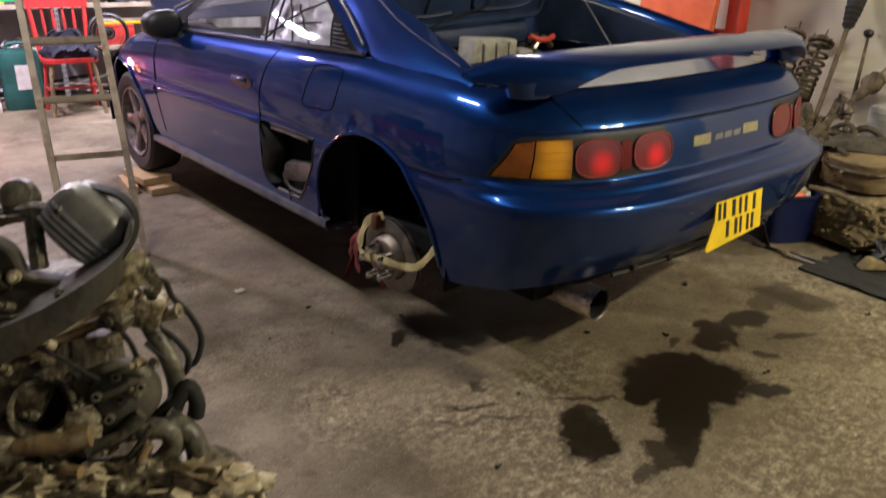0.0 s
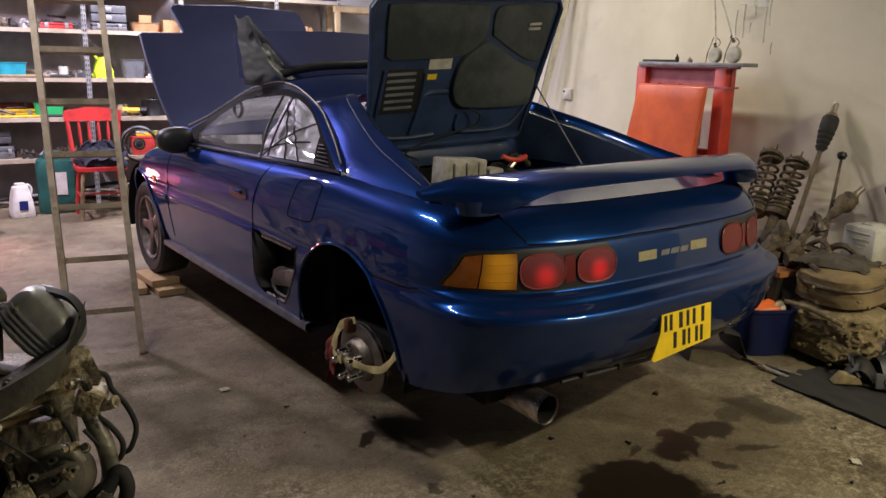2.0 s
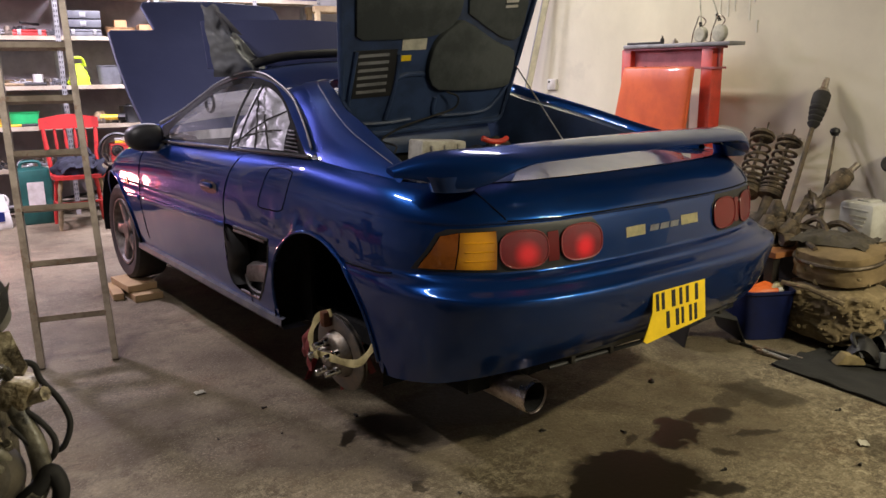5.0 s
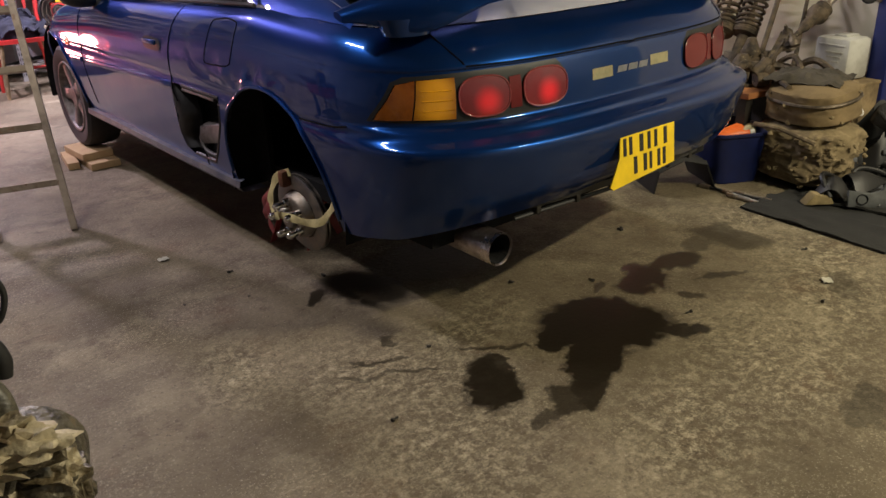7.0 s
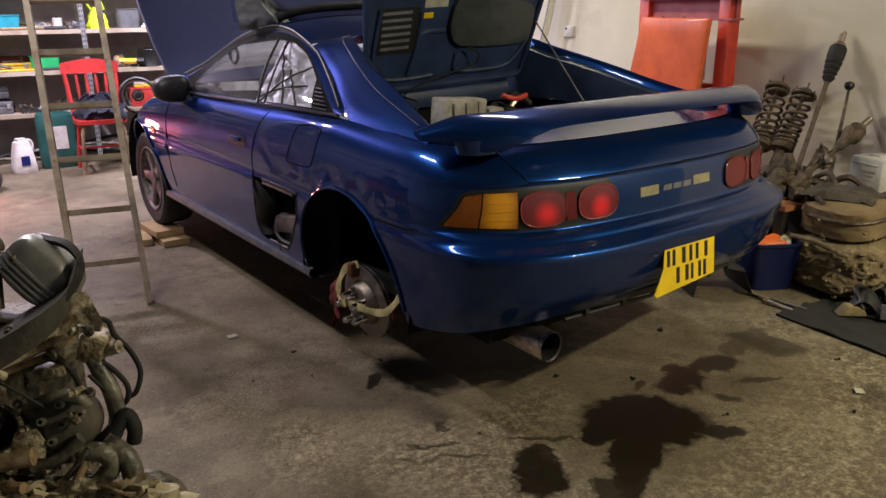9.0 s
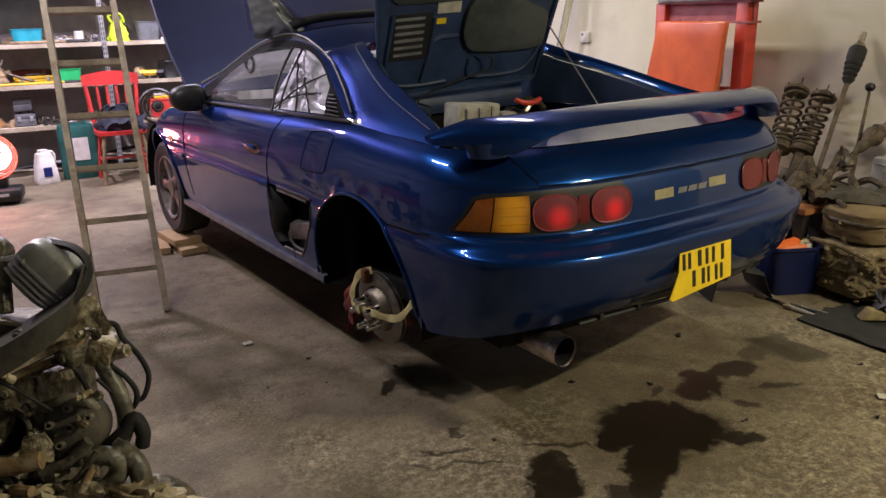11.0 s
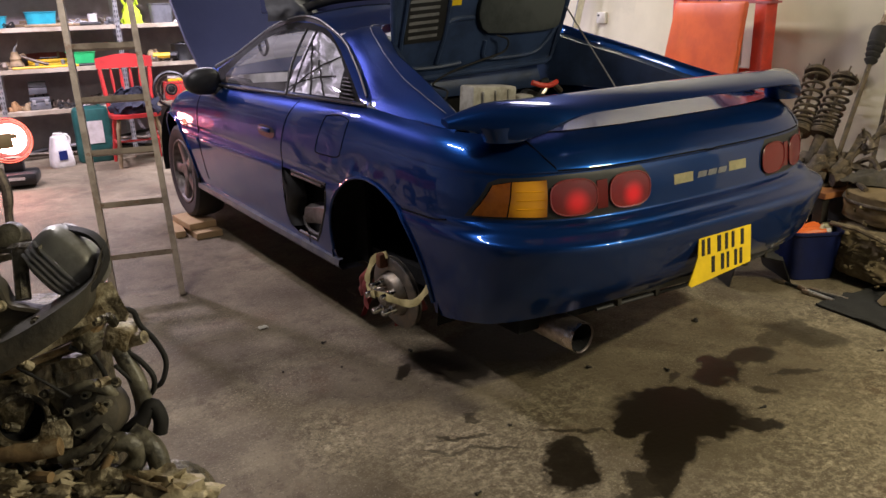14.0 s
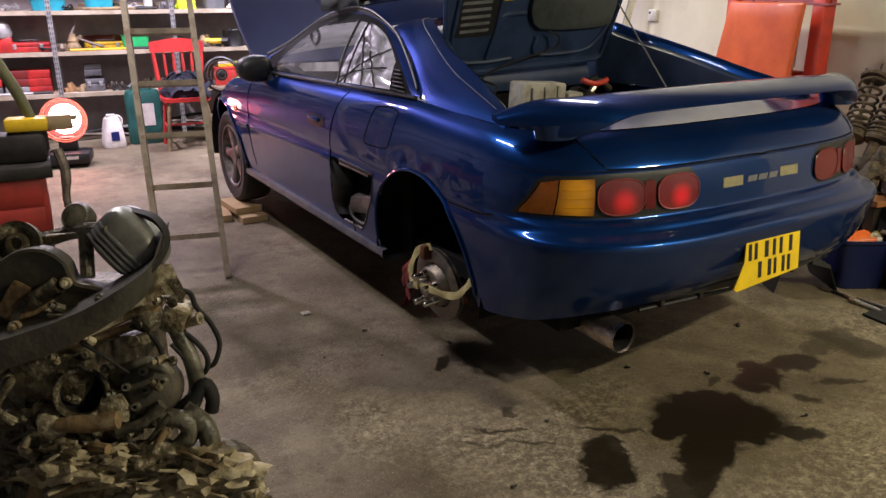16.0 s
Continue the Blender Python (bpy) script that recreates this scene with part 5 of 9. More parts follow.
part("crumpled_sheet", b, material("grey_sheet", (0.14, 0.145, 0.16), 0.5, vary=0.35, scale=7, bump=0.15, bump_scale=14), t, "crumpled grey plastic sheet")
b = bmesh.new()
box(b, 0.20, -0.06, 0.065, 0.17, 0.035, 0.022, pose(0, 0, 0, 0, -10, 12), 0.008)
part("clip", b, BLACK, t)

# wooden blocks under the front wheel
for k, (x, y, z, sx, sy, turn, lab) in enumerate(((-0.785, 2.32, 0.020, 0.16, 0.36, 0, "short pale timber offcut under the tyre"), (-0.80, 2.38, 0.0605, 0.17, 0.30, 3, "short pale timber offcut under the tyre"), (-0.905, 2.40, 0.020, 0.06, 0.30, -8, "long pale timber plank on the floor"))):
    t = thing("timber_block", lab, "timber", (x, y, z), turn, "blocks under the wheel")
    part("plank", boxed(0, 0, 0, sx, sy, 0.040, 0.004), TIMBER_BLOCK, t, smooth=False)
# axle stands
def axle_stand(at, turn):
    t = thing("axle_stand", "red steel axle stand under the raised car", "axle stand", at, turn, "stands under the car")
    h = 0.26
    for sx in (-1, 1):
        for sy in (-1, 1):
            b = bmesh.new()
            grid(b, [[(sx * (0.10 - 0.075 * f) + dx, sy * (0.10 - 0.075 * f), h * f) for dx in (-0.018, 0, 0.018)] for f in (0, 0.5, 1)])
            thicken(b, 0.005)
            part("leg", b, STANDRED, t)
    part("collar", boxed(0, 0, h, 0.07, 0.07, 0.04, 0.006), STANDRED, t)
    b = bmesh.new()
    tube(b, [(0, 0, h), (0, 0, 0.325)], 0.02, 10)
    box(b, 0, 0, 0.327, 0.10, 0.05, 0.012)
    part("post", b, STEEL, t)
    return t


STANDRED = material("dark_red_paint_worn", (0.26, 0.022, 0.022), 0.5, second=(0.18, 0.02, 0.02), scale=9)
axle_stand((-0.50, 0.45, 0), 20)
axle_stand((0.60, 0.53, 0), 0)


# ---- the shelving end ----
TIMBER = material("pale_timber", (0.50, 0.38, 0.22), 0.7, second=(0.34, 0.24, 0.13), scale=6, bump=0.2, bump_scale=50)
OLDWOOD = material("weathered_timber", (0.30, 0.22, 0.12), 0.75, second=(0.14, 0.10, 0.055), scale=9, bump=0.3, bump_scale=60)
BOARD = material("shelf_board", (0.46, 0.40, 0.31), 0.65, second=(0.32, 0.265, 0.19), scale=4)
ZINC = material("grey_slotted_steel", (0.45, 0.45, 0.46), 0.45, 0.6, vary=0.3, scale=10)
HOLE = material("slot_shadow", (0.02, 0.02, 0.02), 0.9)
REDPAINT = material("red_paint", (0.55, 0.032, 0.030), 0.42, second=(0.34, 0.022, 0.022), scale=7, coat=0.3)
LIME = material("lime_fabric", (0.62, 0.85, 0.03), 0.75, vary=0.25, scale=12)
TEAL = material("teal_plastic", (0.018, 0.105, 0.095), 0.45, vary=0.3, scale=6)
WHITE = material("white_plastic", (0.72, 0.70, 0.68), 0.4, second=(0.52, 0.49, 0.45), scale=7)
GREYBOX = material("grey_plastic", (0.13, 0.135, 0.15), 0.5, vary=0.35, scale=8)
GREEN = material("green_plastic", (0.03, 0.50, 0.16), 0.4, vary=0.2, scale=8)
CYAN = material("cyan_plastic", (0.03, 0.38, 0.50), 0.4, vary=0.25, scale=8)
BROWN = material("brown_cardboard", (0.38, 0.22, 0.10), 0.85, vary=0.35, scale=9)
YELLOWP = material("yellow_plastic", (0.75, 0.48, 0.02), 0.45, vary=0.3, scale=10)
ORANGE = material("orange_plastic", (0.80, 0.16, 0.03), 0.45, vary=0.25, scale=10)
GREASE = material("greasy_metal", (0.085, 0.068, 0.052), 0.5, 0.5, second=(0.20, 0.16, 0.12), scale=22, bump=0.3, bump_scale=80)
NAVY = material("navy_cloth", (0.012, 0.014, 0.03), 0.9, vary=0.5, scale=16, bump=0.4, bump_scale=60)
BLUEP = material("blue_plastic", (0.006, 0.016, 0.13), 0.4, vary=0.3, scale=8)


def in_room(u, v, z=0.0):
    p = ROOM @ Vector((u, v, z))
    return (p.x, p.y, p.z)


LEVEL = (0.45, 0.82, 1.175, 1.605, 1.975)
shelving = thing("shelving_unit", "slotted steel shelving with pale boards, loaded with clutter", "shelving", in_room(0, 5.5), -8)
UPRIGHTS = (-6.4, -5.45, -4.45, -3.41, -2.55, -1.62, -0.95)
for u in UPRIGHTS:
    for v in (0.0, 0.43):
        b = bmesh.new()
        box(b, u, v, 1.08, 0.040, 0.004, 2.16)
        box(b, u + 0.018, v + 0.02, 1.08, 0.004, 0.040, 2.16)
        up_ = part("upright", b, ZINC, shelving, smooth=False)
        if v == 0.0:
            h = bmesh.new()
            for k in range(48):
                for s in (-0.010, 0.009):
                    box(h, u + s, -0.0035, 0.06 + k * 0.044, 0.007, 0.002, 0.022)
            part("slot_holes", h, HOLE, up_, smooth=False, kind="stuff")
for a, c in zip(UPRIGHTS, UPRIGHTS[1:]):
    for z in LEVEL:
        part("board", boxed((a + c) / 2, 0.215, z - 0.012, c - a - 0.042, 0.42, 0.026, 0.003), BOARD, shelving, smooth=False)
        part("lipping", boxed((a + c) / 2, 0.0, z - 0.016, c - a - 0.042, 0.006, 0.036), BOARD, shelving, smooth=False)
# dark board behind the lower bays
part("back_panel", boxed(-3.7, 0.442, 1.08, 5.4, 0.012, 2.1), material("dull_hardboard", (0.36, 0.32, 0.33), 0.85, vary=0.3, scale=3), shelving, smooth=False)


# shelf goods: each function builds one thing standing at u, v, z in the room
def at_shelf(name, label, category, u, level, depth=0.14, turn=0.0):
    return thing(name, label, category, in_room(u, 5.5 + depth, LEVEL[level] + 0.0015), -8 + turn)


def tool_case(u, lv, w, d, h, mat, label, depth=0.16):
    t = at_shelf("tool_case", label, "tool case", u, lv, depth)
    part("base", boxed(0, 0, h * 0.29, w, d, h * 0.58, 0.008), mat, t)
    part("lid", boxed(0, 0, h * 0.80, w * 0.99, d * 0.98, h * 0.38, 0.010), mat, t)
    b = bmesh.new()
    tube(b, smooth_path([(-w * 0.2, 0, h * 0.98), (-w * 0.18, 0, h * 1.16), (w * 0.18, 0, h * 1.16), (w * 0.2, 0, h * 0.98)], 4), 0.008, 6)
    part("handle", b, BLACK, t)
    for s in (-0.3, 0.3):
        part("catch", boxed(w * s, -d / 2 - 0.003, h * 0.6, 0.03, 0.008, 0.045, 0.002), ZINC, t)


def tub(u, lv, w, d, h, mat, label, depth=0.16, name="storage_tub"):
    t = at_shelf(name, label, "tub", u, lv, depth)
    b = bmesh.new()
    rows = []
    for s, z in ((0.86, 0.0), (0.90, h * 0.3), (0.98, h * 0.96), (1.04, h * 0.97), (1.04, h), (0.96, h), (0.84, 0.02)):
        rows.append([Vector((x * w / 2 * s, y * d / 2 * s, z)) for x, y in [(c[0], c[1]) for c in blob(0, 0, 1, 1, 25, 6)] + [blob(0, 0, 1, 1, 25, 6)[0]]])
    grid(b, rows)
    b.faces.new([b.verts.new(p) for p in rows[-1][:-1]])
    bmesh.ops.recalc_face_normals(b, faces=list(b.faces))
    part("shell", b, mat, t)
    return t


def tin(u, lv, r, h, mat, label, depth=0.12, name="tin"):
    t = at_shelf(name, label, "tin", u, lv, depth)
    b = bmesh.new()
    lathe(b, [(0, 0), (r, 0), (r * 1.03, 0.004), (r, 0.008), (r, h - 0.008), (r * 1.03, h - 0.004), (r, h), (r * 0.9, h - 0.004), (0, h - 0.004)], 20)
    part("can", b, mat, t)
    b = bmesh.new()
    lathe(b, [(r * 0.3, h - 0.004), (r * 0.3, h + 0.012), (0, h + 0.012)], 12)
    part("cap", b, BLACK, t)


def bottle(u, lv, r, h, mat, cap, label, depth=0.12):
    t = at_shelf("bottle", label, "bottle", u, lv, depth)
    b = bmesh.new()
    lathe(b, [(0, 0), (r, 0.004), (r, h * 0.62), (r * 0.85, h * 0.74), (r * 0.38, h * 0.86), (r * 0.36, h * 0.92), (0, h * 0.92)], 16)
    part("flask", b, mat, t)
    b = bmesh.new()
    lathe(b, [(r * 0.42, h * 0.90), (r * 0.42, h), (0, h)], 12)
    part("cap", b, cap, t)


def parcel(u, lv, w, d, h, mat, label, depth=0.16, turn=0.0, name="cardboard_box"):
    t = at_shelf(name, label, "box", u, lv, depth, turn)
    part("carton", boxed(0, 0, h / 2, w, d, h, 0.004), mat, t, smooth=False)
    part("flap", boxed(0, -d * 0.26, h + 0.003, w * 0.98, d * 0.46, 0.004), mat, t, smooth=False)
    part("flap", boxed(0, d * 0.26, h + 0.003, w * 0.98, d * 0.46, 0.004), mat, t, smooth=False)


def lump(u, lv, size, seed, mat, label, depth=0.14, name="car_part"):
    """A greasy casting: a knotted body with bosses and a stub."""
    t = at_shelf(name, label, "car part", u, lv, depth, seed * 37 % 90)
    rnd = random.Random(seed)
    b = bmesh.new()
    for k in range(4):
        lathe(b, [(0, 0), (size * rnd.uniform(0.18, 0.34), 0), (size * rnd.uniform(0.2, 0.34), size * 0.3), (size * 0.16, size * rnd.uniform(0.4, 0.7)), (0, size * 0.72)], 10,
              Matrix.Translation((rnd.uniform(-0.4, 0.4) * size, rnd.uniform(-0.3, 0.3) * size, 0)))
    box(b, 0, 0, size * 0.16, size * 1.1, size * 0.5, size * 0.30, bevel=size * 0.05)
    part("casting", b, mat, t)
    b = bmesh.new()
    tube(b, smooth_path([(size * 0.3, 0, size * 0.2), (size * 0.6, size * 0.1, size * 0.35), (size * 0.75, -size * 0.1, size * 0.1)], 4), size * 0.06, 7)
    part("stub", b, GREASE, t)


def bar(u, lv, length, r, mat, label, depth=0.10, turn=0.0, name="bar", z=0.0, tip=None):
    t = at_shelf(name, label, "tool", u, lv, depth, turn)
    b = bmesh.new()
    tube(b, [(-length / 2, 0, r + z), (length / 2, 0, r + z)], r, 8)
    part("shaft", b, mat, t)
    b = bmesh.new()
    tube(b, [(length * 0.22, 0, r + z), (length / 2 + 0.004, 0, r + z)], r * 1.25, 8)
    part("grip", b, tip or BLACK, t)


# lowest shelf
lump(-4.36, 0, 0.12, 3, BROWN, "rusty brown casting on the low shelf")
lump(-4.27, 0, 0.10, 4, OLDWOOD, "small rusty brown bracket on the shelf")
tool_case(-4.155, 0, 0.17, 0.16, 0.115, GREYBOX, "grey plastic tool case, lowest of two")
t = at_shelf("tool_case", "grey plastic tool case stacked on another", "tool case", -4.16, 0, 0.16)
t.location.z += 0.14
part("base", boxed(0, 0, 0.03, 0.15, 0.15, 0.06, 0.008), GREYBOX, t)
part("lid", boxed(0, 0, 0.085, 0.148, 0.148, 0.045, 0.01), GREYBOX, t)
rnd = random.Random(11)
for k in range(16):
    u = -4.02 + k * 0.088 + rnd.uniform(-0.02, 0.02)
    lump(u, 0, rnd.uniform(0.07, 0.14), 20 + k, (GREASE, GREASE, RUBBER, ALLOY)[k % 4], ("greasy metal part heaped on the shelf", "black rubber mount lying on the shelf", "dull alloy fitting on the shelf")[k % 3], rnd.uniform(0.08, 0.22))
for k, u in enumerate((-5.25, -5.02, -4.80, -4.62)):
    t = at_shelf("drawer_case", "red metal drawer case on the low shelf", "drawer case", u, 0, 0.2)
    for j in range(3):
        part("drawer", boxed(0, 0, 0.035 + 0.072 * j, 0.20, 0.26, 0.068, 0.004), (REDPAINT, GREYBOX, ZINC)[(j + k) % 3] if j == 0 else (REDPAINT if k % 2 else material("dark_red_paint", (0.20, 0.02, 0.02), 0.5, vary=0.3, scale=6)), t)
bar(-4.8, 0, 0.55, 0.012, ZINC, "steel bar lying along the low shelf", 0.04, 3)
# second shelf
tool_case(-4.66, 1, 0.36, 0.20, 0.085, REDPAINT, "flat red tool case on the shelf")
tool_case(-5.05, 1, 0.34, 0.20, 0.12, GREYBOX, "dark grey tool case on the shelf")
t = at_shelf("kettle", "dented grey kettle on the shelf", "kettle", -4.86, 1, 0.1)
b = bmesh.new()
lathe(b, [(0, 0.0), (0.08, 0.0), (0.095, 0.04), (0.07, 0.12), (0.03, 0.14), (0, 0.145)], 20, Matrix.Translation((0, 0, 0.13)))
part("pot", b, ZINC, t)
part("stand", boxed(0, 0, 0.065, 0.16, 0.14, 0.13, 0.01), REDPAINT, t)
t = at_shelf("gear_change", "rusty gear change assembly with a bent lever", "car part", -4.29, 1, 0.12)
b = bmesh.new()
lathe(b, [(0, 0), (0.060, 0), (0.066, 0.03), (0.045, 0.07), (0.050, 0.09), (0.030, 0.13), (0.030, 0.15), (0, 0.15)], 18)
box(b, 0.02, 0.0, 0.10, 0.13, 0.03, 0.03, pose(0, 0, 0, 0, -24, 0), 0.006)
part("housing", b, OLDWOOD, t)
b = bmesh.new()
tube(b, smooth_path([(0.02, 0, 0.12), (0.0, -0.01, 0.16), (0.03, -0.02, 0.215), (0.045, -0.02, 0.26)], 5), [0.012] * 6 + [0.009] * 5 + [0.004] * 5, 8)
part("lever", b, ZINC, t)
b = bmesh.new()
tube(b, smooth_path([(0.05, -0.03, 0.11), (0.14, -0.04, 0.07), (0.26, -0.05, 0.03)], 5), 0.014, 8)
part("link_rod", b, GREASE, t)
lump(-4.40, 1, 0.10, 51, GREASE, "greasy round mount on the shelf", 0.10)
lump(-4.35, 1, 0.09, 52, OLDWOOD, "rusty bracket on the shelf", 0.22)
tool_case(-4.02, 1, 0.36, 0.12, 0.070, YELLOWP, "long dull yellow plastic case on the shelf", 0.20)
t = at_shelf("cloth_roll", "rolled dull red cloth on the shelf", "cloth", -4.0, 1, 0.34)
part("roll", lathe(bmesh.new(), [(0, -0.21), (0.055, -0.20), (0.062, -0.1), (0.058, 0.1), (0.05, 0.20), (0, 0.21)], 14, Matrix.Translation((0, 0, 0.062)) @ pose(0, 0, 0, 0, 90, 0)), material("dull_red_cloth", (0.20, 0.045, 0.035), 0.9, vary=0.4, scale=14, bump=0.3, bump_scale=40), t)
part("tie", lathe(bmesh.new(), [(0.057, -0.01), (0.066, -0.01), (0.066, 0.01), (0.057, 0.01)], 14, Matrix.Translation((0.06, 0, 0.062)) @ pose(0, 0, 0, 0, 90, 0)), OLDWOOD, t)
tub(-3.755, 1, 0.25, 0.20, 0.125, GREEN, "bright green open plastic tub")
for k in range(7):
    lump(-3.56 + k * 0.075, 1, 0.10, 70 + k, (GREASE, ALLOY, RUBBER)[k % 3], "oily metal fitting on the shelf", 0.1 + 0.04 * (k % 3))
bar(-3.02, 1, 0.22, 0.026, YELLOWP, "yellow-handled tool lying on the shelf", 0.05, -22, z=0.03)
lump(-3.12, 1, 0.16, 61, OLDWOOD, "rough wooden-handled plane on the shelf", 0.14)
bar(-3.10, 1, 0.26, 0.020, BLACK, "black-handled tool lying on the shelf", 0.16, -12)
tin(-2.86, 1, 0.095, 0.16, BLACK, "black round drum on the shelf", 0.10, "drum")
for k in range(6):
    lump(-2.70 + k * 0.09, 1, 0.13, 90 + k, (BLACK, GREASE)[k % 2], "black greasy part on the shelf", 0.12)
# third shelf
tub(-4.03, 2, 0.26, 0.24, 0.13, CYAN, "cyan plastic crate on the shelf")
tub(-4.45, 2, 0.30, 0.24, 0.10, CYAN, "shallow cyan plastic tray on the shelf")
bar(-3.86, 2, 0.62, 0.013, OLDWOOD, "old wooden shaft lying on the shelf", 0.06, 2)
bar(-3.80, 2, 0.50, 0.012, GREASE, "greasy steel rod lying on the shelf", 0.10, -5)
tin(-3.605, 2, 0.040, 0.10, WHITE, "white tin on the shelf")
for k in range(4):
    lump(-3.52 + k * 0.05, 2, 0.09, 110 + k, (GREASE, ZINC)[k % 2], "oily metal fitting on the shelf", 0.2)
t = at_shelf("hi_vis_bag", "crumpled lime fabric bag on the shelf", "bag", -3.27, 2, 0.10)
b = bmesh.new()
rows = []
for i in range(13):
    f = i / 12
    r = 0.085 * (1.05 - 0.55 * f ** 1.6)
    rows.append([Vector((r * (1 + 0.35 * noise.noise(Vector((3 * math.cos(a), 3 * math.sin(a), i * 0.35)))) * math.cos(a), 0.75 * r * math.sin(a), 0.19 * f + 0.012 * noise.noise(Vector((a * 2, i * 0.5, 1))))) for a in (2 * math.pi * k / 24 for k in range(25))])
grid(b, rows)
b.faces.new([b.verts.new(p) for p in rows[-1][:-1]])
part("sack", b, LIME, t)
b = bmesh.new()
tube(b, smooth_path([(-0.05, -0.03, 0.17), (-0.07, -0.05, 0.23), (0.03, -0.05, 0.24), (0.06, -0.02, 0.17)], 4), 0.012, 7)
part("strap", b, LIME, t)
tub(-3.00, 2, 0.21, 0.20, 0.175, GREYBOX, "dark grey bucket on the shelf", name="bucket")
for k in range(5):
    bar(-2.80 + 0.02 * k, 2, 0.20, 0.011, (WHITE, ZINC, BLACK)[k % 3], "short pipe stacked on the shelf", 0.05 + 0.05 * k, 10 * k, z=0.02 * (k % 2))
for k in range(8):
    lump(-2.60 + k * 0.13, 2, 0.15, 120 + k, (BLACK, GREASE, GREYBOX)[k % 3], "dark machine part on the shelf", 0.15)
for k, (u, L, d, turn, z) in enumerate(((-3.95, 0.70, 0.24, 3, 0.0), (-3.90, 0.62, 0.28, -2, 0.028), (-3.55, 0.55, 0.26, 5, 0.0), (-4.25, 0.60, 0.22, 1, 0.0))):
    t = at_shelf("timber_plank", "weathered timber plank laid along the shelf", "timber", u, 2, d, turn)
    part("plank", boxed(0, 0, z + 0.014, L, 0.07, 0.026, 0.003), OLDWOOD if k % 2 else TIMBER, t, smooth=False)
for k, (u, L, d, turn) in enumerate(((-3.95, 0.75, 0.05, 2), (-4.25, 0.50, 0.08, -4), (-3.20, 0.42, 0.30, 6))):
    bar(u, 1, L, 0.011, (YELLOWP, OLDWOOD, ZINC)[k], ("long yellow-painted bar on the shelf", "old wooden shaft lying on the shelf", "steel rod lying at the back of the shelf")[k], d, turn, z=0.0)
# fourth shelf
tool_case(-3.63, 3, 0.27, 0.20, 0.055, REDPAINT, "flat red and white tool case")
for k in range(5):
    lump(-4.05 + k * 0.085, 3, 0.12, 140 + k, (GREASE, BLACK, ZINC)[k % 3], "tangled oily parts on the shelf", 0.12)
bar(-3.62, 3, 0.30, 0.010, BLACK, "black lever lying on the shelf", 0.15, 60, z=0.1)
tool_case(-3.19, 3, 0.30, 0.22, 0.065, GREYBOX, "dark grey organiser case in a stack")
for k in range(1, 3):
    t = at_shelf("tool_case", "dark grey organiser case stacked on another", "tool case", -3.19, 3, 0.16)
    t.location.z += 0.078 * k
    part("base", boxed(0, 0, 0.035, 0.30, 0.22, 0.068, 0.006), GREYBOX, t)
    part("catch", boxed(0, -0.113, 0.035, 0.05, 0.006, 0.04, 0.002), ZINC, t)
tub(-2.87, 3, 0.26, 0.2, 0.085, BROWN, "brown wicker basket on the shelf", name="basket")
parcel(-2.86, 3, 0.11, 0.10, 0.15, BROWN, "brown cardboard box in the basket", 0.2)
parcel(-2.63, 3, 0.16, 0.16, 0.11, BROWN, "open brown cardboard box on the shelf")
lump(-2.75, 3, 0.12, 160, ORANGE, "orange plastic part behind the boxes", 0.26)
for k in range(9):
    lump(-2.45 + k * 0.15, 3, 0.17, 170 + k, (BLACK, GREASE, BROWN)[k % 3], "dark machine part on the shelf", 0.2)
# top shelf
for u, w, h, mat, lab in ((-2.37, 0.11, 0.10, REDPAINT, "red metal box on the top shelf"), (-2.17, 0.11, 0.12, REDPAINT, "red metal box overhanging the shelf"), (-1.88, 0.16, 0.10, BROWN, "brown cardboard box on the top shelf"),
                          (-1.60, 0.14, 0.16, WHITE, "white carton on the top shelf"), (-1.40, 0.12, 0.14, GREYBOX, "grey carton on the top shelf")):
    parcel(u, 4, w, 0.2, h, mat, lab, 0.12)
tool_case(-1.08, 4, 0.28, 0.2, 0.15, BLUEP, "blue plastic tool case on the top shelf")
for k, u in enumerate((-3.9, -3.7, -3.5, -3.2, -3.0, -2.8, -2.6)):
    bottle(u, 4, 0.045, 0.24, (WHITE, BLACK, BLUEP)[k % 3], (REDPAINT, WHITE)[k % 2], "plastic oil bottle on the top shelf")
for k in range(6):
    lump(-2.25 + k * 0.18, 4, 0.10, 190 + k, (ZINC, GREASE, WHITE)[k % 3], "grey metal part on the top shelf", 0.28)
# wooden stool on the end of the shelving
t = thing("timber_rack", "rough pale timber rack beside the shelving", "rack", in_room(-0.70, 5.62), -8)
for x in (-0.27, 0.25):
    for y in (-0.12, 0.12):
        part("post", boxed(x, y, 0.94, 0.05, 0.05, 1.88, 0.004), TIMBER, t, smooth=False)
part("top_rail", boxed(0, -0.12, 1.90, 0.62, 0.05, 0.06, 0.004), TIMBER, t, smooth=False)
part("top_rail", boxed(0, 0.12, 1.90, 0.62, 0.05, 0.06, 0.004), TIMBER, t, smooth=False)
part("lower_rail", boxed(0, -0.12, 1.0, 0.50, 0.04, 0.05, 0.004), TIMBER, t, smooth=False)
# framed sign on the wall
t = thing("wall_sign", "small cream sign with a dark frame on the wall", "sign", in_room(-0.012, 4.80, 2.10), -8)
part("frame", boxed(0, 0, 0, 0.02, 0.95, 0.20, 0.003), BLACK, t, smooth=False)
part("panel", boxed(-0.011, 0, 0, 0.006, 0.90, 0.16), CREAM, t, smooth=False)
for k in range(9):
    part("plain_bar", boxed(-0.0155, -0.36 + 0.09 * k, -0.01, 0.003, 0.055, 0.07), BLACK, t, smooth=False)

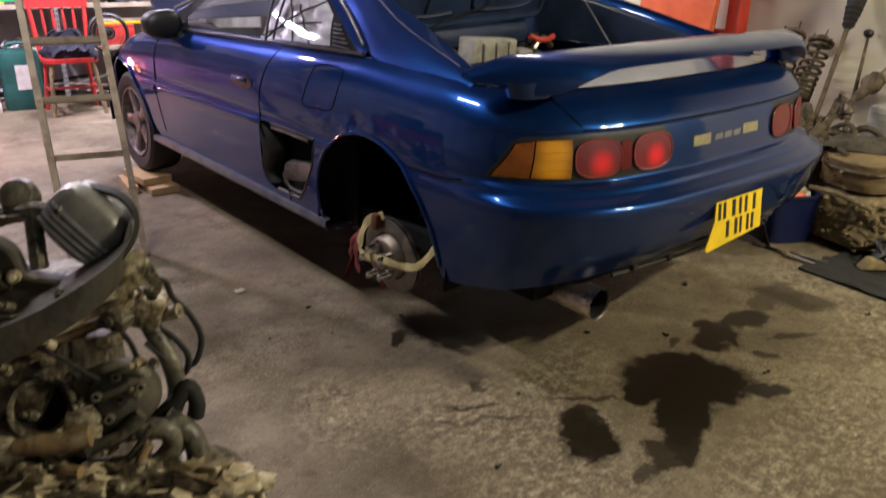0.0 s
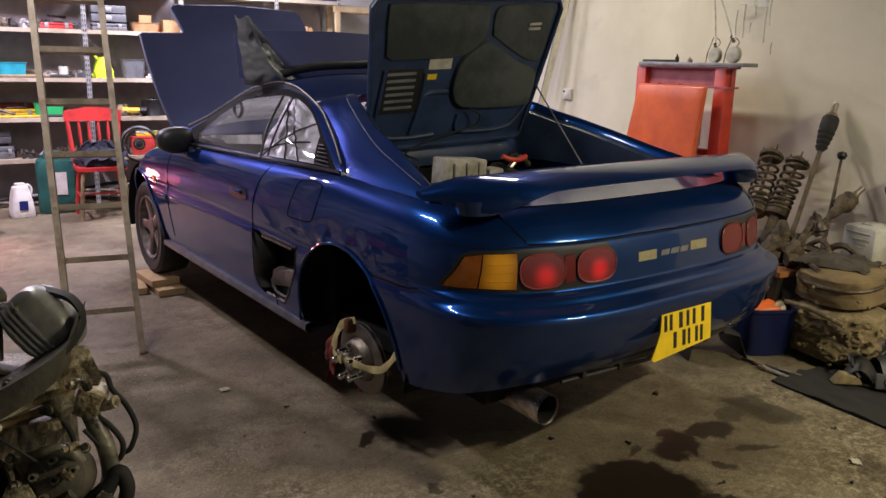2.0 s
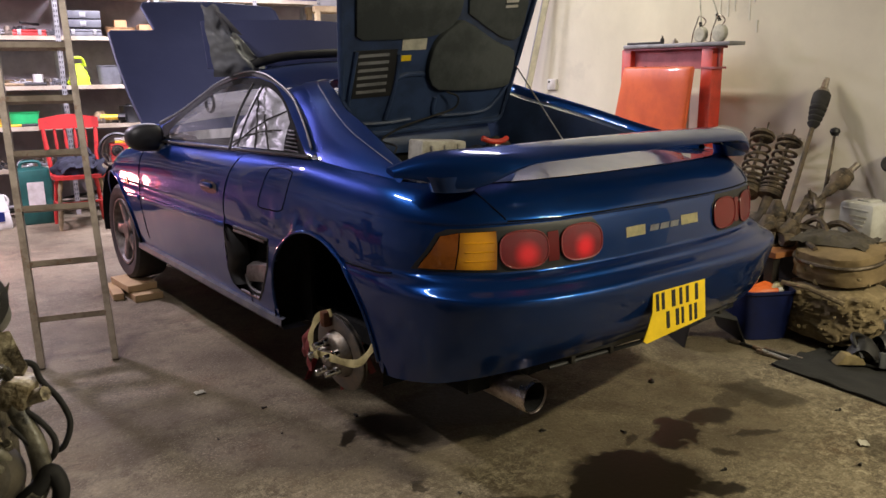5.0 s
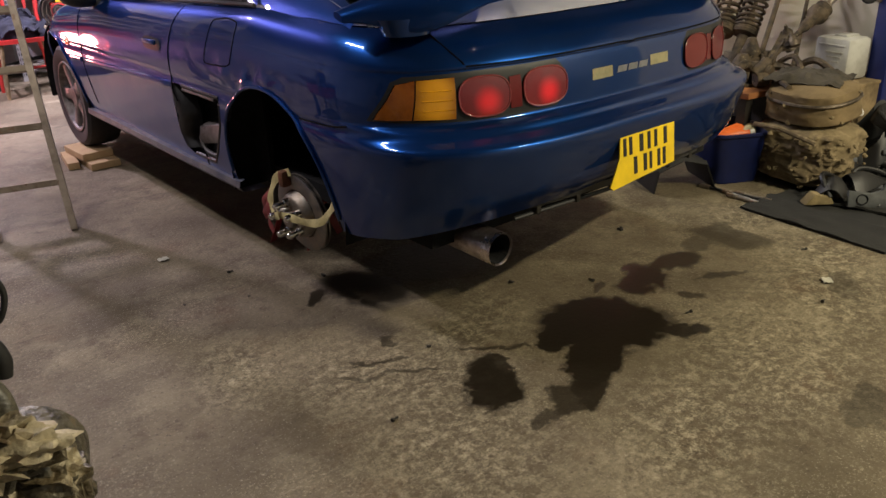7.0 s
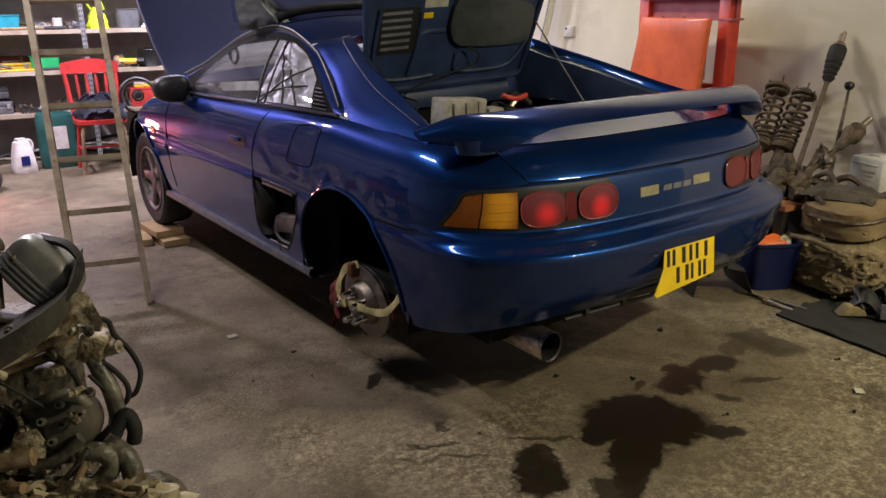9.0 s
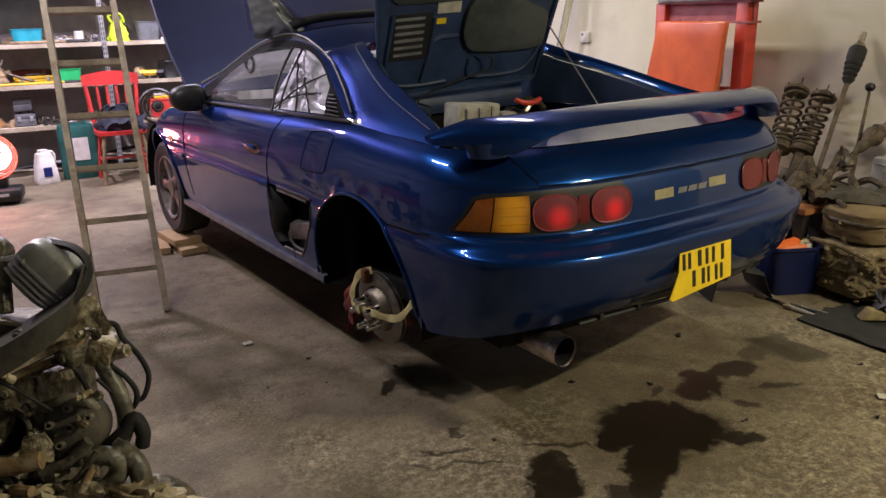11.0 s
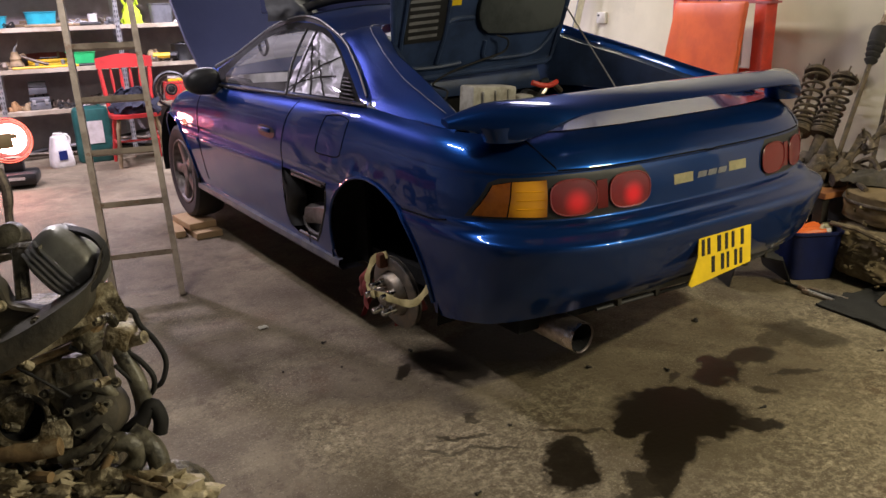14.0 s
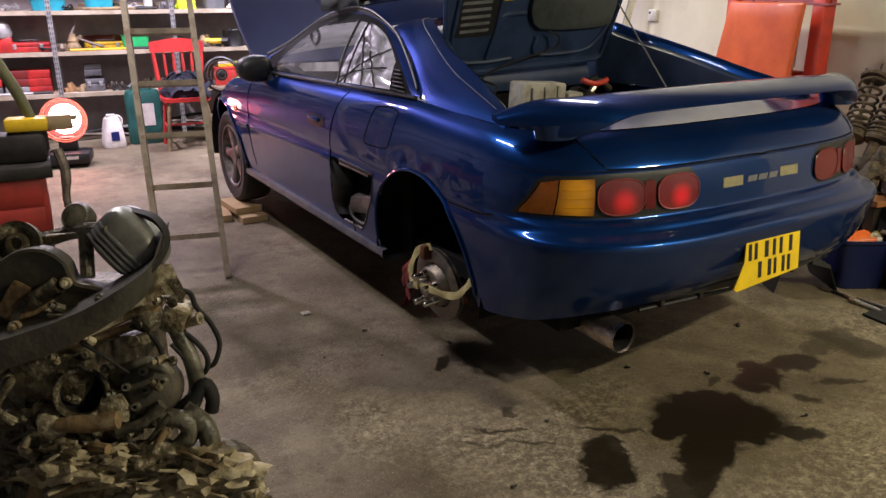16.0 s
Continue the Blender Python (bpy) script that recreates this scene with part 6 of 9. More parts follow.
# ---- floor things at the far end ----
def chair(at, turn):
    t = thing("chair", "red painted wooden kitchen chair with turned spindles and dark clothes", "chair", at, turn)
    t["label"] = "red painted wooden chair with turned spindles"
    b = bmesh.new()
    outline(b, [(x * 0.21, y * 0.20) for x, y in blob(0, 0, 1, 1, 24, 4)], 0.032, Matrix.Translation((0, 0, 0.42)))
    bmesh.ops.recalc_face_normals(b, faces=list(b.faces))
    part("seat", b, REDPAINT, t)
    for sx in (-1, 1):
        for sy in (-1, 1):
            b = bmesh.new()
            tube(b, [(sx * 0.15, sy * 0.14, 0.425), (sx * 0.165, sy * 0.155, 0.33), (sx * 0.17, sy * 0.16, 0.30), (sx * 0.185, sy * 0.18, 0.12), (sx * 0.195, sy * 0.19, 0.0)], [0.014, 0.02, 0.014, 0.021, 0.014], 10)
            part("leg", b, REDPAINT if sy > 0 else OLDWOOD, t)
        b = bmesh.new()
        tube(b, [(sx * 0.18, 0.17, 0.44), (sx * 0.195, 0.20, 0.62), (sx * 0.21, 0.235, 0.84)], [0.018, 0.020, 0.017], 10)
        part("back_post", b, REDPAINT, t)
        b = bmesh.new()
        tube(b, [(sx * 0.18, -0.17, 0.20), (sx * 0.18, 0.17, 0.20)], 0.010, 8)
        part("stretcher", b, REDPAINT, t)
    b = bmesh.new()
    tube(b, [(-0.18, 0, 0.20), (0.18, 0, 0.20)], 0.010, 8)
    part("stretcher", b, REDPAINT, t)
    b = bmesh.new()
    prof = [(x, 0.055 + 0.022 * math.cos(x * 9)) for x in [(-0.235 + 0.47 * k / 16) for k in range(17)]]
    outline(b, [(-0.235, -0.045)] + [(0.235, -0.045)] + prof[::-1], 0.024, Matrix.Translation((0, 0.245, 0.86)) @ pose(0, 0, 0, 82, 0, 0))
    bmesh.ops.recalc_face_normals(b, faces=list(b.faces))
    part("top_rail", b, REDPAINT, t)
    for k in range(4):
        x = -0.12 + 0.08 * k
        b = bmesh.new()
        tube(b, [(x * 0.9, 0.17, 0.45), (x * 0.93, 0.185, 0.55), (x * 0.95, 0.195, 0.62), (x * 0.97, 0.21, 0.70), (x, 0.235, 0.83)], [0.009, 0.016, 0.009, 0.015, 0.009], 8)
        part("spindle", b, REDPAINT, t)
    return t


CHAIR_AT, CHAIR_TURN = (-0.51, 4.83, 0), -6
chair(CHAIR_AT, CHAIR_TURN)
t = thing("clothes_heap", "dark navy clothes heaped on the red chair", "clothes", (CHAIR_AT[0], CHAIR_AT[1], 0.4535), CHAIR_TURN)
b = bmesh.new()
rows = []
for i in range(15):
    rr = math.cos(i / 14 * math.pi / 2) * 0.19 + 0.004
    rows.append([Vector((rr * 1.0 * math.cos(a) * (1 + 0.3 * noise.noise(Vector((2.5 * math.cos(a), 2.5 * math.sin(a), i * 0.3)))), rr * 0.8 * math.sin(a),
                         0.15 * math.sin(i / 14 * math.pi / 2) + 0.03 * noise.noise(Vector((3 * math.cos(a), 3 * math.sin(a), i * 0.4 + 5))) * math.sin(i / 14 * 1.5))) for a in (2 * math.pi * k / 30 for k in range(31))])
grid(b, rows)
part("cloth", b, NAVY, t)

# a coat thrown over the heap and the chair's back
t = thing("coat", "dark crumpled coat thrown over the chair", "coat", (CHAIR_AT[0], CHAIR_AT[1], 0.4535), CHAIR_TURN)
b = bmesh.new()
rows = []
for i in range(26):
    f = i / 25
    row = []
    for k in range(25):
        g = k / 24
        n1 = noise.fractal(Vector((f * 3.2, g * 3.6, 4)), 0.8, 2.0, 4)
        y, z = (-0.15 + 0.62 * f, 0.07 + 0.03 * math.sin(f * 9)) if f < 0.5 else (0.155 + 0.03 * (f - 0.5), 0.07 + 0.24 * (f - 0.5))
        row.append(Vector((-0.13 + 0.30 * g + 0.03 * n1, y + 0.03 * n1 - 0.02, z + 0.045 * n1 - (0.05 * (2 * g - 1) ** 4))))
    rows.append(row)
grid(b, rows)
thicken(b, 0.008)
part("cloth", b, NAVY, t)
b = bmesh.new()
rows = []
for i in range(12):
    rows.append([Vector((0.16 + 0.035 * math.cos(a) + 0.015 * math.sin(i), -0.10 - 0.05 * math.sin(i / 11 * 2) + 0.03 * math.sin(a), 0.12 - 0.15 * i / 11 + 0.01 * math.cos(a * 2))) for a in (2 * math.pi * k / 12 for k in range(13))])
grid(b, rows)
part("sleeve", b, NAVY, t)
t = thing("oil_drum", "teal plastic drum with a white label standing by the shelving", "drum", (-0.80, 5.25, 0), -8)
b = bmesh.new()
rows = [[Vector((x * 0.155 * s, y * 0.13 * s, z)) for x, y in blob(0, 0, 1, 1, 24, 5) + [blob(0, 0, 1, 1, 24, 5)[0]]] for s, z in ((0.1, 0.002), (0.94, 0.0), (1, 0.02), (1, 0.20), (0.97, 0.22), (1, 0.24), (1, 0.43), (0.92, 0.47), (0.5, 0.485), (0.05, 0.485))]
grid(b, rows)
bmesh.ops.recalc_face_normals(b, faces=list(b.faces))
part("body", b, TEAL, t)
part("label", boxed(0.02, -0.133, 0.27, 0.13, 0.004, 0.20), WHITE, t, smooth=False)
b = bmesh.new()
tube(b, smooth_path([(-0.08, 0, 0.48), (-0.06, 0, 0.53), (0.06, 0, 0.53), (0.08, 0, 0.48)], 5), 0.014, 8)
part("handle", b, TEAL, t)

t = thing("plastic_jug", "milky white plastic jug with a blue label", "jug", (-1.11, 5.13, 0), 10)
b = bmesh.new()
rows = [[Vector((x * 0.095 * s, y * 0.085 * s, z)) for x, y in blob(0, 0, 1, 1, 24, 4) + [blob(0, 0, 1, 1, 24, 4)[0]]] for s, z in ((0.1, 0.002), (0.95, 0.0), (1, 0.015), (0.98, 0.06), (0.88, 0.15), (0.72, 0.23), (0.62, 0.265), (0.42, 0.275), (0.40, 0.295), (0.05, 0.297))]
grid(b, rows)
bmesh.ops.recalc_face_normals(b, faces=list(b.faces))
part("body", b, WHITE, t)
part("label", boxed(-0.01, -0.0865, 0.11, 0.07, 0.003, 0.08), BLUEP, t, smooth=False)
b = bmesh.new()
tube(b, smooth_path([(0.02, 0, 0.25), (0.06, 0, 0.275), (0.09, 0, 0.24), (0.085, 0, 0.19)], 5), 0.012, 8)
part("handle", b, WHITE, t)

# infrared heater, glowing
GLOW = material("glowing_grille", (0.9, 0.4, 0.3), 0.5, emit=(1.0, 0.32, 0.28), strength=40)
t = thing("infrared_heater", "glowing round infrared heater on a black base", "heater", (-1.545, 4.50, 0), -14)
part("base", boxed(0, 0, 0.075, 0.33, 0.26, 0.10, 0.03), BLACK, t)
part("stand", boxed(0, 0.02, 0.17, 0.14, 0.10, 0.14, 0.02), BLACK, t)
hm = Matrix.Translation((0, -0.02, 0.375)) @ pose(0, 0, 0, 90, 0, 0)
b = bmesh.new()
lathe(b, [(0.02, -0.12), (0.10, -0.11), (0.155, -0.05), (0.172, 0.0), (0.176, 0.012), (0.168, 0.014), (0.160, 0.0)], 36, hm)
part("dish", b, material("scorched_dish", (0.035, 0.012, 0.011), 0.7, 0.0, second=(0.06, 0.02, 0.018), scale=6), t)
b = bmesh.new()
lathe(b, [(0, -0.03), (0.06, -0.034), (0.112, -0.042), (0.120, -0.05), (0.09, -0.07), (0, -0.08)], 36, hm)
part("element", b, GLOW, t, "white-hot glowing element")
# the red glow on the guard rings is put in as emission
for rr in (0.172, 0.155):
    b = bmesh.new()
    tube(b, [hm @ Vector((rr * math.cos(a), rr * math.sin(a), 0.03)) for a in (2 * math.pi * k / 40 for k in range(41))], 0.004, 6)
    part("guard_ring", b, material("glowing_red_ring", (0.6, 0.05, 0.03), 0.4, emit=(1.0, 0.16, 0.10), strength=1.6), t)
part("label", boxed(0.02, -0.132, 0.085, 0.12, 0.004, 0.022), WHITE, t, smooth=False)
for k in range(5):
    b = bmesh.new()
    tube(b, [hm @ Vector((0.172 * math.cos(2.513 * k + 0.4), 0.172 * math.sin(2.513 * k + 0.4), 0.03)), hm @ Vector((0.155 * math.cos(2.513 * k + 0.4), 0.155 * math.sin(2.513 * k + 0.4), 0.034))], 0.003, 6)
    part("guard_clip", b, ZINC, t)
# clutter between the chair and the car's nose
t = thing("black_fan", "black round fan housing on the floor by the shelving", "fan", (-0.12, 5.0, 0), -12)
fm = Matrix.Translation((0, 0, 0.60)) @ pose(0, 0, 0, 84, 0, 0)
b = bmesh.new()
lathe(b, [(0.145, -0.05), (0.165, -0.03), (0.165, 0.05), (0.150, 0.06), (0.140, 0.04)], 36, fm)
part("rim", b, BLACK, t)
for k in range(4):
    b = bmesh.new()
    tube(b, [fm @ Vector((r * math.cos(a), r * math.sin(a), 0.055)) for r in [0.035 + 0.032 * k] for a in (2 * math.pi * j / 30 for j in range(31))], 0.003, 5)
    part("guard_ring", b, GREASE, t)
part("motor", lathe(bmesh.new(), [(0, -0.07), (0.05, -0.06), (0.055, 0.03), (0, 0.045)], 20, fm), BLACK, t)
part("pole", tube(bmesh.new(), [(0, 0.03, 0.0), (0, 0.03, 0.44)], 0.018, 10), BLACK, t)
part("foot", lathe(bmesh.new(), [(0, 0), (0.17, 0), (0.17, 0.012), (0.03, 0.03), (0, 0.03)], 28), BLACK, t)
t = thing("red_toolbox", "red steel toolbox on the low shelf behind the car", "toolbox", in_room(-2.92, 5.62, LEVEL[0] + 0.0015), -8)
part("box", boxed(0, 0, 0.075, 0.30, 0.18, 0.15, 0.006), REDPAINT, t)
part("lid", boxed(0, 0, 0.165, 0.30, 0.18, 0.028, 0.008), REDPAINT, t)
b = bmesh.new()
tube(b, smooth_path([(-0.08, 0, 0.178), (-0.07, 0, 0.21), (0.07, 0, 0.21), (0.08, 0, 0.178)], 4), 0.007, 7)
part("handle", b, BLACK, t)
for k, (z, mat, lab) in enumerate(((0.182, YELLOWP, "yellow spirit level lying on the toolbox"), (0.208, WHITE, "white plastic strip lying on the toolbox"))):
    t = thing("spirit_level", lab, "tool", in_room(-2.86, 5.55 + 0.012 * k, LEVEL[0] + z), -8 + 4 * k)
    part("body", boxed(0, 0, 0.012, 0.34, 0.022, 0.024, 0.003), mat, t)
    part("vial", boxed(0, -0.012, 0.013, 0.05, 0.004, 0.012), LIME, t, smooth=False)
# looped flex and tangled wire on the shelves
rnd = random.Random(77)
for k, (u, lv) in enumerate(((-3.93, 0), (-3.80, 0), (-3.62, 0), (-3.45, 0), (-3.52, 1), (-3.38, 1), (-4.52, 1), (-3.74, 2), (-3.42, 2), (-2.72, 2), (-3.85, 3), (-3.45, 3), (-4.3, 2), (-4.75, 2))):
    t = at_shelf("wire_tangle", ("tangled black flex heaped on the shelf", "loop of dull steel wire on the shelf", "tangled grey cable on the shelf")[k % 3], "cable", u, lv, 0.08 + 0.03 * (k % 3), 25 * k)
    pts = []
    for j in range(26):
        a = j * 0.9 + rnd.uniform(-0.2, 0.2)
        r = 0.035 + 0.035 * rnd.random()
        pts.append((r * math.cos(a) * 1.3, r * math.sin(a) * 0.8, 0.006 + 0.07 * rnd.random() * (1 - j / 40)))
    part("cable", tube(bmesh.new(), smooth_path(pts, 3), 0.005, 6), (RUBBER, ZINC, GREYBOX)[k % 3], t)
    part("plug", boxed(pts[-1][0], pts[-1][1], 0.014, 0.03, 0.022, 0.024, 0.004), (BLACK, WHITE, GREYBOX)[k % 3], t)
# hoses and pipes under the lowest shelf
rnd = random.Random(4)
for k in range(8):
    t = thing("hose", "dull hose lying on the floor under the shelving", "hose", in_room(-4.2 + 0.3 * k, 5.72, 0), -8)
    b = bmesh.new()
    tube(b, smooth_path([(-0.6, rnd.uniform(-0.2, 0.1), 0.02 + 0.02 * k), (-0.2, rnd.uniform(-0.2, 0.1), 0.06 + 0.025 * k), (0.2, rnd.uniform(-0.2, 0.1), 0.03 + 0.02 * k), (0.6, rnd.uniform(-0.2, 0.1), 0.02)], 6), 0.016, 7)
    part("pipe", b, (GREASE, RUBBER, ZINC)[k % 3], t)


# ---- along the cream wall ----
ORANGEP = material("orange_enamel", (0.72, 0.13, 0.035), 0.35, second=(0.60, 0.10, 0.03), scale=5, coat=0.3)
RAWRED = material("red_enamel", (0.60, 0.05, 0.025), 0.4, second=(0.42, 0.035, 0.02), scale=8)
MAUVE = material("faded_red_beam", (0.42, 0.12, 0.14), 0.5, second=(0.30, 0.08, 0.09), scale=6)
MUD = material("dried_mud", (0.21, 0.162, 0.088), 0.95, third=(0.27, 0.21, 0.12), third_scale=14, second=(0.12, 0.09, 0.05), scale=9, bump=0.7, bump_scale=22, detail=10)
TAN = material("tan_hide", (0.21, 0.15, 0.075), 0.9, second=(0.14, 0.10, 0.05), scale=6, bump=0.3, bump_scale=40)
RUSTY = material("rusty_suspension", (0.11, 0.080, 0.050), 0.7, 0.2, third=(0.22, 0.175, 0.11), third_scale=24, third_lo=0.60, second=(0.030, 0.023, 0.017), scale=20, bump=0.4, bump_scale=70)
FELT = material("black_rubber_mat", (0.015, 0.015, 0.014), 0.85, vary=0.4, scale=9, bump=0.3, bump_scale=70)

# workshop press with a hanging orange panel
t = thing("workshop_press", "red steel press frame with a hanging orange panel", "press", in_room(-0.30, 1.20), -8)
part("post", boxed(0, -0.315, 0.70, 0.09, 0.085, 1.39, 0.006), RAWRED, t)
part("post", boxed(0, 0.36, 0.70, 0.09, 0.085, 1.39, 0.006), RAWRED, t)
b = bmesh.new()
box(b, 0, 0.0, 1.335, 0.012, 0.74, 0.11)
box(b, 0, 0.0, 1.394, 0.10, 0.76, 0.012)
box(b, 0, 0.0, 1.278, 0.10, 0.76, 0.012)
part("crossbeam", b, MAUVE, t, "faded red channel beam", smooth=False)
part("top_plate", boxed(0, -0.06, 1.412, 0.13, 0.86, 0.022, 0.003), ZINC_DULL, t)
part("lower_beam", boxed(0, 0.0, 0.86, 0.05, 0.62, 0.08, 0.005), RAWRED, t)
for y in (-0.37, 0.40):
    part("foot", boxed(0, y * 0.9, 0.03, 0.5, 0.09, 0.06, 0.005), RAWRED, t)
b = bmesh.new()
rows = []
for i in range(9):
    f = i / 8
    rows.append([Vector((-0.10 - 0.05 * (1 - f) - 0.02 * math.sin(math.pi * k / 10), -0.005 + 0.08 * (1 - f) + (0.285 + 0.04 * (1 - f)) * (2 * k / 10 - 1), 0.53 + 0.755 * f)) for k in range(11)])
grid(b, rows)
thicken(b, 0.035)
bmesh.ops.bevel(b, geom=[e for e in b.edges if e.calc_face_angle(0) > 0.8], offset=0.015, segments=3, affect="EDGES", profile=0.5)
part("panel", b, ORANGEP, t, "orange enamelled panel")
for y in (0.02, 0.20):
    b = bmesh.new()
    tube(b, smooth_path([(-0.02, y, 1.285), (-0.05, y, 1.27), (-0.09, y + 0.01, 1.25)], 4), 0.008, 6)
    part("hook", b, BLACK, t)
b = bmesh.new()
tube(b, [(-0.02, -0.16, 1.28), (-0.03, -0.17, 0.92)], 0.018, 10)
tube(b, [(-0.03, -0.17, 0.92), (-0.03, -0.17, 0.84)], 0.008, 8)
part("ram", b, SILVER, t, "bright press ram")
b = bmesh.new()
for k in range(4):
    tube(b, [Vector((-0.05 + 0.03 * math.cos(a), -0.17 + 0.03 * math.sin(a), 0.78 + 0.022 * k + 0.003 * a)) for a in (2 * math.pi * j / 16 for j in range(17))], 0.007, 6)
part("spring", b, STEEL, t)
# bits on top of the press
for y, h, r, mat, lab in ((0.09, 0.05, 0.013, BLACK, "small black bottle on the press"), (-0.02, 0.03, 0.016, STEEL, "small steel bush on the press")):
    q = thing("small_bottle", lab, "bottle", in_room(-0.30, 1.20 + y, 1.4235), -8)
    b = bmesh.new()
    lathe(b, [(0, 0), (r, 0), (r, h * 0.6), (r * 0.4, h * 0.75), (r * 0.4, h), (0, h)], 12)
    part("flask", b, mat, q)
q = thing("flat_bar", "dark flat bar lying on the press", "bar", in_room(-0.30, 1.44, 1.4235), -8)
part("bar", boxed(0, 0, 0.008, 0.03, 0.30, 0.015, 0.002), BLACK, q)
for k, (y, s) in enumerate(((-0.22, 1.0), (-0.36, 1.1))):
    q = thing("pulley_block", "off-white pulley with a wire hook on the press", "pulley", in_room(-0.30, 1.20 + y, 1.4235), -8, "pulleys on the press")
    b = bmesh.new()
    lathe(b, [(0, -0.016), (0.036 * s, -0.018), (0.044 * s, -0.012), (0.036 * s, 0), (0.044 * s, 0.012), (0.036 * s, 0.018), (0, 0.016)], 24, Matrix.Translation((0, 0, 0.044 * s)) @ pose(0, 0, 0, 0, 90, 0))
    part("sheave", b, CREAM_DULL, q)
    b = bmesh.new()
    tube(b, smooth_path([(0, 0.0, 0.08), (0, -0.03, 0.12), (0, 0.02, 0.15), (0, 0.04, 0.11), (0, 0.06, 0.06), (0, 0.07, 0.0)], 5), 0.0035, 6)
    part("hook", b, STEEL, q)
    # cord from a wall bracket
for k, (y0, y1, z1) in enumerate(((1.13, 0.99, 1.50), (1.10, 0.86, 1.545))):
    q = thing("hanging_cord", "pale cord with dark knots hanging from a bracket", "cord", in_room(-0.20, y0, 1.86), -8)
    b = bmesh.new()
    tube(b, smooth_path([(0, 0, 0), (-0.04, (y1 - y0) * 0.5, (z1 - 1.86) * 0.5), (-0.09, y1 - y0, z1 - 1.86)], 6), 0.005, 6)
    part("cord", b, CREAM_DULL, q)
    b = bmesh.new()
    for j in range(3):
        tube(b, [(-0.085, (y1 - y0) * (0.90 + 0.04 * j), (z1 - 1.86) * (0.90 + 0.04 * j)), (-0.087, (y1 - y0) * (0.92 + 0.04 * j), (z1 - 1.86) * (0.92 + 0.04 * j))], 0.010, 8)
    part("knots", b, BLACK, q)
q = thing("wall_bracket", "thin dark wire bracket fixed to the wall", "bracket", in_room(0, 1.10, 1.86), -8)
b = bmesh.new()
tube(b, smooth_path([(0.0, -0.20, 0.02), (-0.12, -0.10, 0.0), (-0.20, 0.0, 0.0), (-0.20, 0.06, 0.01)], 5), 0.008, 7)
part("wire", b, BLACK, q)
# paint drips on the wall
rnd = random.Random(8)
DRIP = material("white_paint_drip", (0.75, 0.73, 0.66), 0.5, vary=0.1, scale=30)
t = thing("paint_splash", "white paint splashed and run down the wall", "paint splash", in_room(-0.002, 0.95, 1.75), -8)
for y, z, h in ((0.02, 0.02, 0.05), (-0.06, 0.06, 0.26), (-0.09, 0.07, 0.17), (0.10, 0.03, 0.20), (0.16, 0.0, 0.15), (-0.12, -0.20, 0.07), (0.05, -0.08, 0.06)):
    b = bmesh.new()
    tube(b, [(0, y, z), (0, y + 0.004, z - h * 0.5), (0, y, z - h)], [0.007, 0.004, 0.005], 6)
    part("run", b, DRIP, t)
for y, z in ((-0.02, 0.045), (0.06, 0.03), (-0.07, 0.06), (0.10, 0.04), (-0.04, 0.02)):
    part("smear", boxed(0, y, z, 0.004, rnd.uniform(0.05, 0.10), rnd.uniform(0.012, 0.03), 0.0015, m=None), DRIP, t, smooth=False)
# power socket and a tall pale channel
t = thing("power_socket", "white square power socket on the wall", "socket", in_room(-0.013, 2.775, 1.155), -8)
part("plate", boxed(0, 0, 0, 0.026, 0.11, 0.085, 0.004), WHITE, t)
part("switch", boxed(-0.015, 0.025, 0.02, 0.006, 0.02, 0.015, 0.002), BLACK, t)
t = thing("aluminium_channel", "tall pale metal channel leaning on the wall", "channel", in_room(-0.24, 3.10), -8)
b = bmesh.new()
for dx in (-0.022, 0.022):
    tube(b, [(dx, 0.055 + dx * 2, 0.0), (0.19 + dx, -0.445 + dx * 2, 2.35)], 0.020, 4)
part("rail", b, material("cream_painted_metal", (0.60, 0.56, 0.42), 0.5, vary=0.25, scale=12), t)
b = bmesh.new()
tube(b, [(0.02, 0.12, 0.0), (0.20, -0.36, 2.25)], 0.012, 6)
part("strip", b, ZINC_DULL, t)
# blue post and cable
t = thing("blue_post", "blue painted steel post against the wall", "post", in_room(-0.06, -0.205), -8)
part("upright", boxed(0, 0, 0.46, 0.06, 0.095, 0.92, 0.006), BLUEP, t)
part("base_plate", boxed(0, 0, 0.006, 0.12, 0.14, 0.012), BLUEP, t)
b = boxed(-0.10, 0.075, 0.17, 0.035, 0.035, 0.34, 0.004, pose(0, 0, 0, 0, 0, 10))
part("brace", b, BLUEP, t)
part("bolt", lathe(bmesh.new(), [(0, 0.012), (0.010, 0.012), (0.010, 0.0), (0.014, 0.0), (0.014, -0.004)], 8, Matrix.Translation((-0.031, -0.02, 0.70)) @ pose(0, 0, 0, 0, -90, 0)), STEEL, t)
cm = Matrix.Translation((-0.042, 0.088, 0.80)) @ pose(0, 0, 0, 0, -70, 25)
castor = part("castor", lathe(bmesh.new(), [(0.016, -0.010), (0.036, -0.012), (0.042, -0.008), (0.042, 0.008), (0.036, 0.012), (0.016, 0.010), (0.016, -0.010)], 28, cm), RUBBER, t, "dirty black castor wheel")
part("castor_hub", lathe(bmesh.new(), [(0, -0.012), (0.016, -0.012), (0.017, 0.0), (0.016, 0.013), (0.006, 0.017), (0, 0.017)], 16, cm), CHROME, castor)
b = bmesh.new()
for dz in (-0.017, 0.017):
    grid(b, [[cm @ Vector((w, y, dz)) for w in (-w0, w0)] for y, w0 in ((0.008, 0.010), (-0.025, 0.016), (-0.060, 0.026))])
thicken(b, 0.003)
part("castor_fork", b, STEEL, castor)
